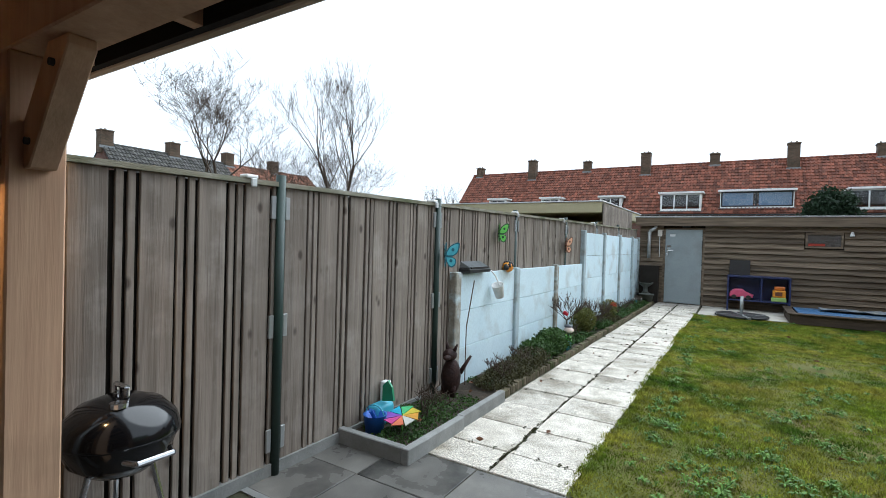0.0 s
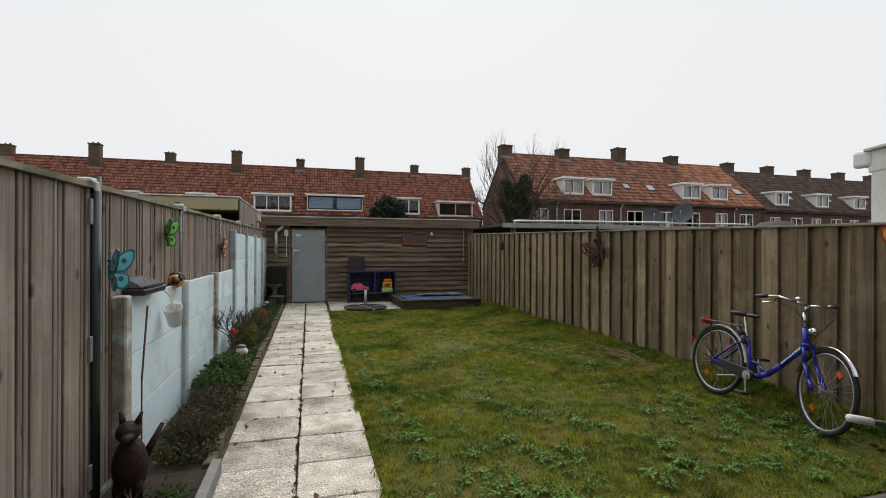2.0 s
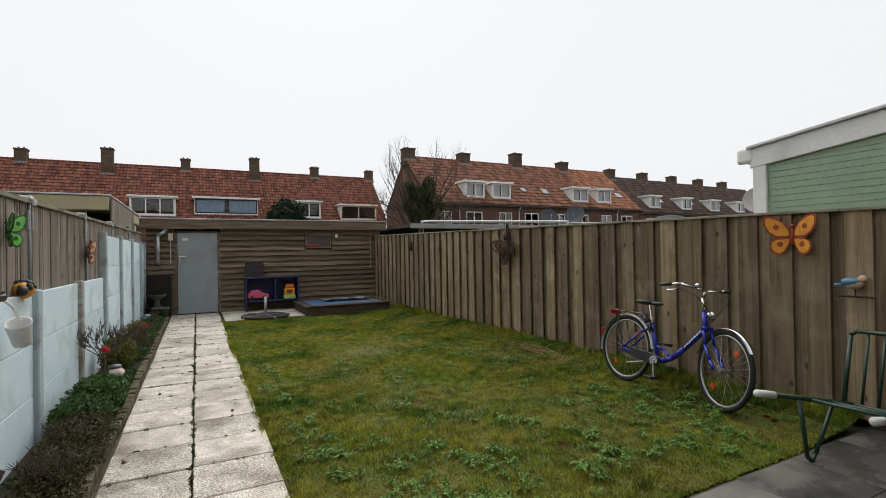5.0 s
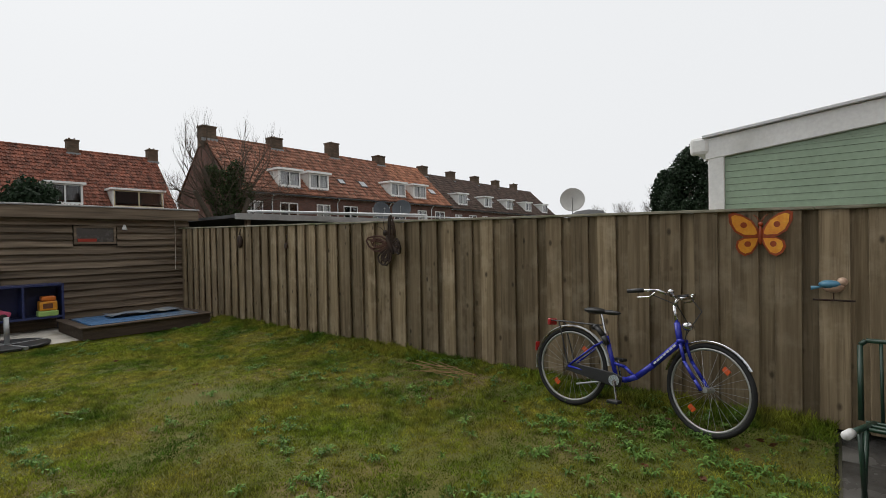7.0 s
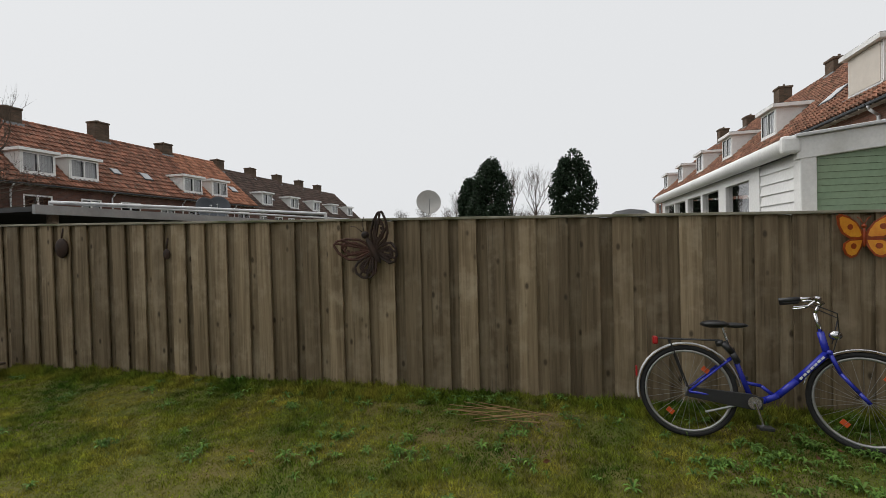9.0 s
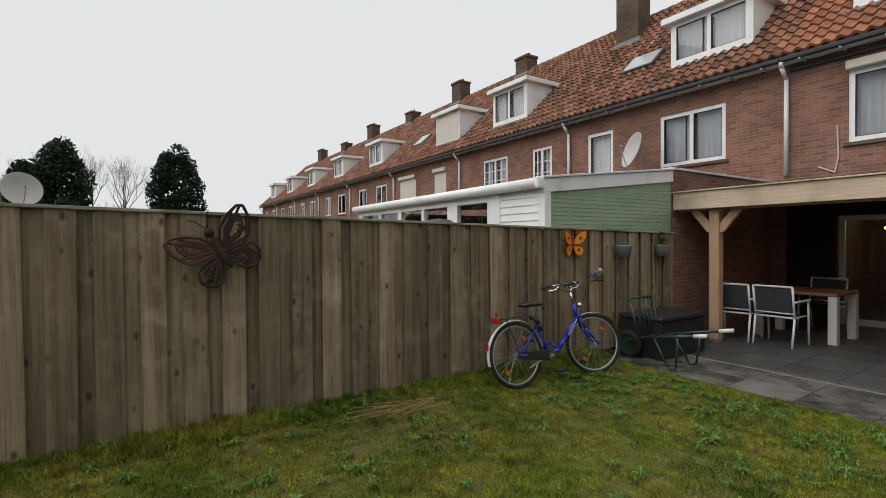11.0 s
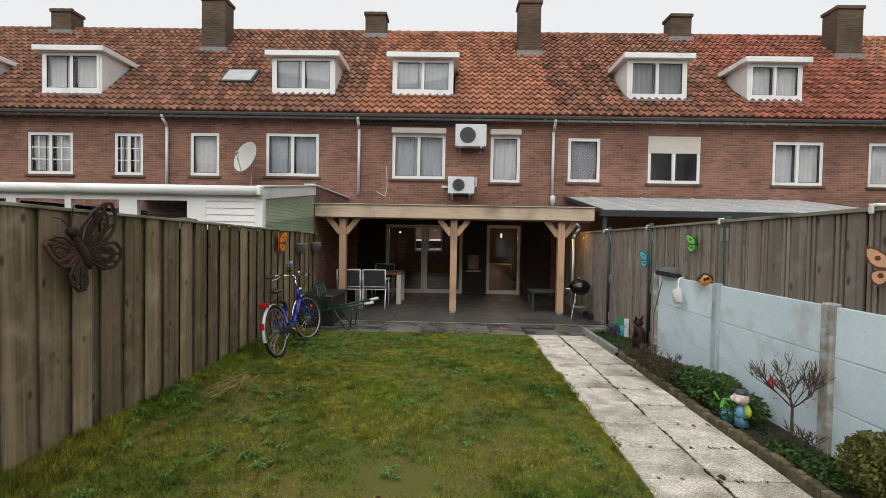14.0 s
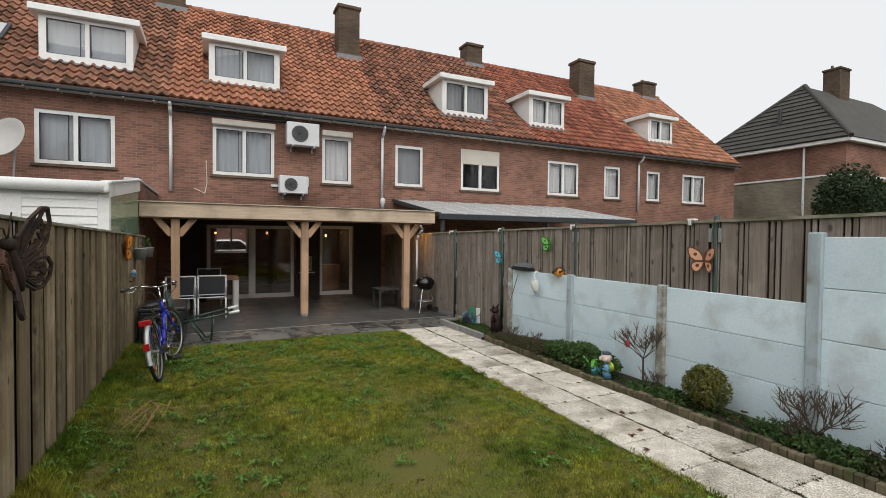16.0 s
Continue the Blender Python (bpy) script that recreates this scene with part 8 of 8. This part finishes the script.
def grass(count, x0, x1, y0, y1, h0, h1, seed, height, width=0.0035):
    r = np.random.RandomState(seed)
    x, y = r.uniform(x0, x1, count), r.uniform(y0, y1, count)
    bare = np.exp(-(((x - 0.95) / 0.55) ** 2 + ((y - 7.6) / 0.5) ** 2)) + 0.2 * (0.5 + 0.5 * np.sin(x * 3.1 + 1.3 * np.sin(y * 2.3))) * (0.5 + 0.5 * np.sin(y * 1.9 + x))
    clump = np.array([noise.noise((a * 9.0, b * 9.0, 1.7)) + 0.6 * noise.noise((a * 3.0, b * 3.0, 4.7)) for a, b in zip(x, y)])
    keep = (r.uniform(0, 1, count) > bare * 0.97) & (clump > -0.45 - 0.6 * r.uniform(0, 1, count))
    tall = 0.75 + 0.9 * np.clip(clump, -0.3, 0.6)[keep]
    x, y = x[keep], y[keep]
    n = len(x)
    z = np.array([height(a, b) for a, b in zip(x, y)]) - 0.006
    h = r.uniform(h0, h1, n) * tall * (0.7 + 0.5 * (np.sin(x * 2.3 + y * 1.7) * 0.5 + 0.5))
    a = r.uniform(0, 6.283, n)
    lean = r.uniform(0.2, 1.0, n) * h
    la = r.uniform(0, 6.283, n)
    w = width * r.uniform(0.7, 1.4, n)
    v = np.empty((n, 3, 3))
    v[:, 0] = np.stack([x - w * np.cos(a), y - w * np.sin(a), z], 1)
    v[:, 1] = np.stack([x + w * np.cos(a), y + w * np.sin(a), z], 1)
    v[:, 2] = np.stack([x + lean * np.cos(la), y + lean * np.sin(la), z + h], 1)
    me = bpy.data.meshes.new("grass")
    me.vertices.add(n * 3)
    me.vertices.foreach_set("co", v.ravel())
    me.loops.add(n * 3)
    me.loops.foreach_set("vertex_index", np.arange(n * 3, dtype=np.int32))
    me.polygons.add(n)
    me.polygons.foreach_set("loop_start", np.arange(0, n * 3, 3, dtype=np.int32))
    me.update()
    me.validate()
    me.materials.append(M_GRASS)
    return me


ob = new("grass", grass(460000, LAWN_X0 - 0.02, LAWN_X1 - 0.02, LAWN_Y0 - 0.02, LAWN_Y1, 0.014, 0.036, 5, lawn_height))
tagged(ob, "short patchy green and yellowed winter grass", "grass", kind="stuff")
ob = new("grass_tufts", grass(30000, LAWN_X1 - 0.32, LAWN_X1 + 0.01, LAWN_Y0, LAWN_Y1, 0.03, 0.09, 6, lawn_height, 0.004))
tagged(ob, "longer grass at the foot of the fence", "grass", kind="stuff")
ob = new("grass_edge", grass(9000, LAWN_X0 - 0.06, LAWN_X0 + 0.05, LAWN_Y0, LAWN_Y1, 0.02, 0.05, 7, lawn_height, 0.004))
tagged(ob, "ragged grass edge along the path", "grass", kind="stuff")


def rosettes(places, seed, size):
    r = np.random.RandomState(seed)
    verts, faces = [], []
    for x, y in places:
        z = lawn_height(x, y)
        s = size * r.uniform(0.6, 1.4)
        k = r.randint(6, 11)
        for i in range(k):
            a = 6.283 * i / k + r.uniform(-0.3, 0.3)
            l = s * r.uniform(0.7, 1.2)
            d, q = np.array([math.cos(a), math.sin(a)]), np.array([-math.sin(a), math.cos(a)])
            o = len(verts)
            up = r.uniform(0.015, 0.05)
            for u, w, h in ((0.0, 0.10, 0.01), (0.45, 0.24, up), (0.8, 0.22, up * 0.9), (1.0, 0.02, up * 0.4)):
                for sgn in (-1, 1):
                    c = d * l * u + q * sgn * w * l * 0.5
                    verts.append((x + c[0], y + c[1], z + h))
            for m_ in range(3):
                faces.append((o + 2 * m_, o + 2 * m_ + 1, o + 2 * m_ + 3, o + 2 * m_ + 2))
    return verts, faces


wr = random.Random(77)
spots = []
for cx, cy, sx, sy, n in ((2.2, 3.3, 0.9, 0.45, 75), (2.6, 4.3, 0.6, 0.7, 40), (1.2, 3.6, 0.9, 0.6, 22), (0.0, 3.4, 0.6, 0.6, 25), (-0.45, 4.5, 0.18, 1.2, 35), (3.1, 6.5, 0.3, 2.4, 60), (2.4, 6.6, 0.8, 1.2, 30), (1.2, 6.0, 1.4, 2.0, 40), (-0.5, 8.0, 0.2, 2.5, 25), (2.6, 11.9, 0.6, 0.3, 14)):
    for i in range(n):
        x, y = wr.gauss(cx, sx * 0.6), wr.gauss(cy, sy * 0.6)
        if LAWN_X0 < x < LAWN_X1 - 0.05 and LAWN_Y0 < y < LAWN_Y1:
            spots.append((x, y))
for i in range(110):
    cx, cy = wr.uniform(LAWN_X0 + 0.1, LAWN_X1 - 0.1), wr.uniform(LAWN_Y0 + 0.1, LAWN_Y1 - 0.1)
    if wr.random() < 0.35:
        cx, cy = wr.uniform(LAWN_X0 + 0.2, LAWN_X1 - 0.1), LAWN_Y0 + abs(wr.gauss(0.1, 1.2))
    for j in range(wr.randint(2, 8)):
        x, y = wr.gauss(cx, 0.075), wr.gauss(cy, 0.075)
        if LAWN_X0 < x < LAWN_X1 - 0.05 and LAWN_Y0 < y < LAWN_Y1:
            spots.append((x, y))
v, f = rosettes(spots, 9, 0.048)
raw_part("weeds", v, f, leaf_mat("broad_weed_leaf", (0.14, 0.245, 0.05), (0.075, 0.15, 0.028), 0.5), None)
tagged(bpy.data.objects["weeds"], "bright green broad-leaved weeds in the lawn", "weeds", kind="stuff")
pts = [(wr.uniform(LAWN_X0, LAWN_X1), wr.uniform(LAWN_Y0, LAWN_Y1), 0.05) for i in range(26)] + [(wr.gauss(2.6, 0.3), wr.gauss(3.3, 0.3), 0.05) for i in range(22)] + [(wr.uniform(-1.7, -0.7), wr.uniform(3, 12), 0.02) for i in range(14)] + [(wr.uniform(-2.2, -1.9), wr.uniform(2.7, 13), 0.09) for i in range(60)]
v, f = leaf_cloud(pts, [(0.02, 0.02, 0.004)] * len(pts), 170, 0.055, 12, 0.9)
raw_part("fallen_leaves", v, f, leaf_mat("dead_brown_leaf", (0.17, 0.075, 0.035), (0.10, 0.05, 0.03), 0.4), None)
tagged(bpy.data.objects["fallen_leaves"], "scattered dead brown leaves", "leaves", kind="stuff")
moss = []
for i in range(420):
    c = wr.choice((0, 0, 1))
    moss.append((-1.232 + wr.gauss(0, 0.008), wr.uniform(2.8, 13.8), 0.004) if not c else (wr.uniform(-1.72, -0.72), 3.08 + 0.49 * wr.randint(0, 22) + wr.gauss(0, 0.006), 0.004))
v, f = leaf_cloud(moss, [(0.014, 0.04, 0.005)] * len(moss), 9500, 0.016, 14, 0.5)
raw_part("joint_moss", v, f, leaf_mat("joint_moss_green", (0.06, 0.065, 0.022), (0.045, 0.036, 0.02), 0.4), None)
tagged(bpy.data.objects["joint_moss"], "moss and weeds in the path joints", "moss", kind="stuff")

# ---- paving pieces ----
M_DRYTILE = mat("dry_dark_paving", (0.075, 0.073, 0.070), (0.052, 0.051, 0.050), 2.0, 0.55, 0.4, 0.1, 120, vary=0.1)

def slab_mesh(w, d, material, h=0.05, bev=0.006):
    b = bmesh.new()
    block(b, -w / 2, w / 2, -d / 2, d / 2, -h, 0)
    return mesh_of("paving_slab", bevelled(b, bev), material)


me = slab_mesh(0.502, 0.482, M_PATH, 0.05, 0.006)
PR = random.Random(3)
pieces("paving_slab", me, path, [pose((-1.49, -0.975)[c] + PR.uniform(-0.004, 0.004), 2.835 + 0.49 * (r + 1), 0.004 + PR.uniform(-0.004, 0.004), PR.uniform(-0.4, 0.4), PR.uniform(-0.4, 0.4), PR.uniform(-0.4, 0.4)) for r in range(23) for c in range(2)])
pieces("paving_slab", me, path, [pose((-1.49, -0.975)[c], 2.905, 0.004) @ Matrix.Diagonal((1, 0.68, 1, 1)) for c in range(2)])
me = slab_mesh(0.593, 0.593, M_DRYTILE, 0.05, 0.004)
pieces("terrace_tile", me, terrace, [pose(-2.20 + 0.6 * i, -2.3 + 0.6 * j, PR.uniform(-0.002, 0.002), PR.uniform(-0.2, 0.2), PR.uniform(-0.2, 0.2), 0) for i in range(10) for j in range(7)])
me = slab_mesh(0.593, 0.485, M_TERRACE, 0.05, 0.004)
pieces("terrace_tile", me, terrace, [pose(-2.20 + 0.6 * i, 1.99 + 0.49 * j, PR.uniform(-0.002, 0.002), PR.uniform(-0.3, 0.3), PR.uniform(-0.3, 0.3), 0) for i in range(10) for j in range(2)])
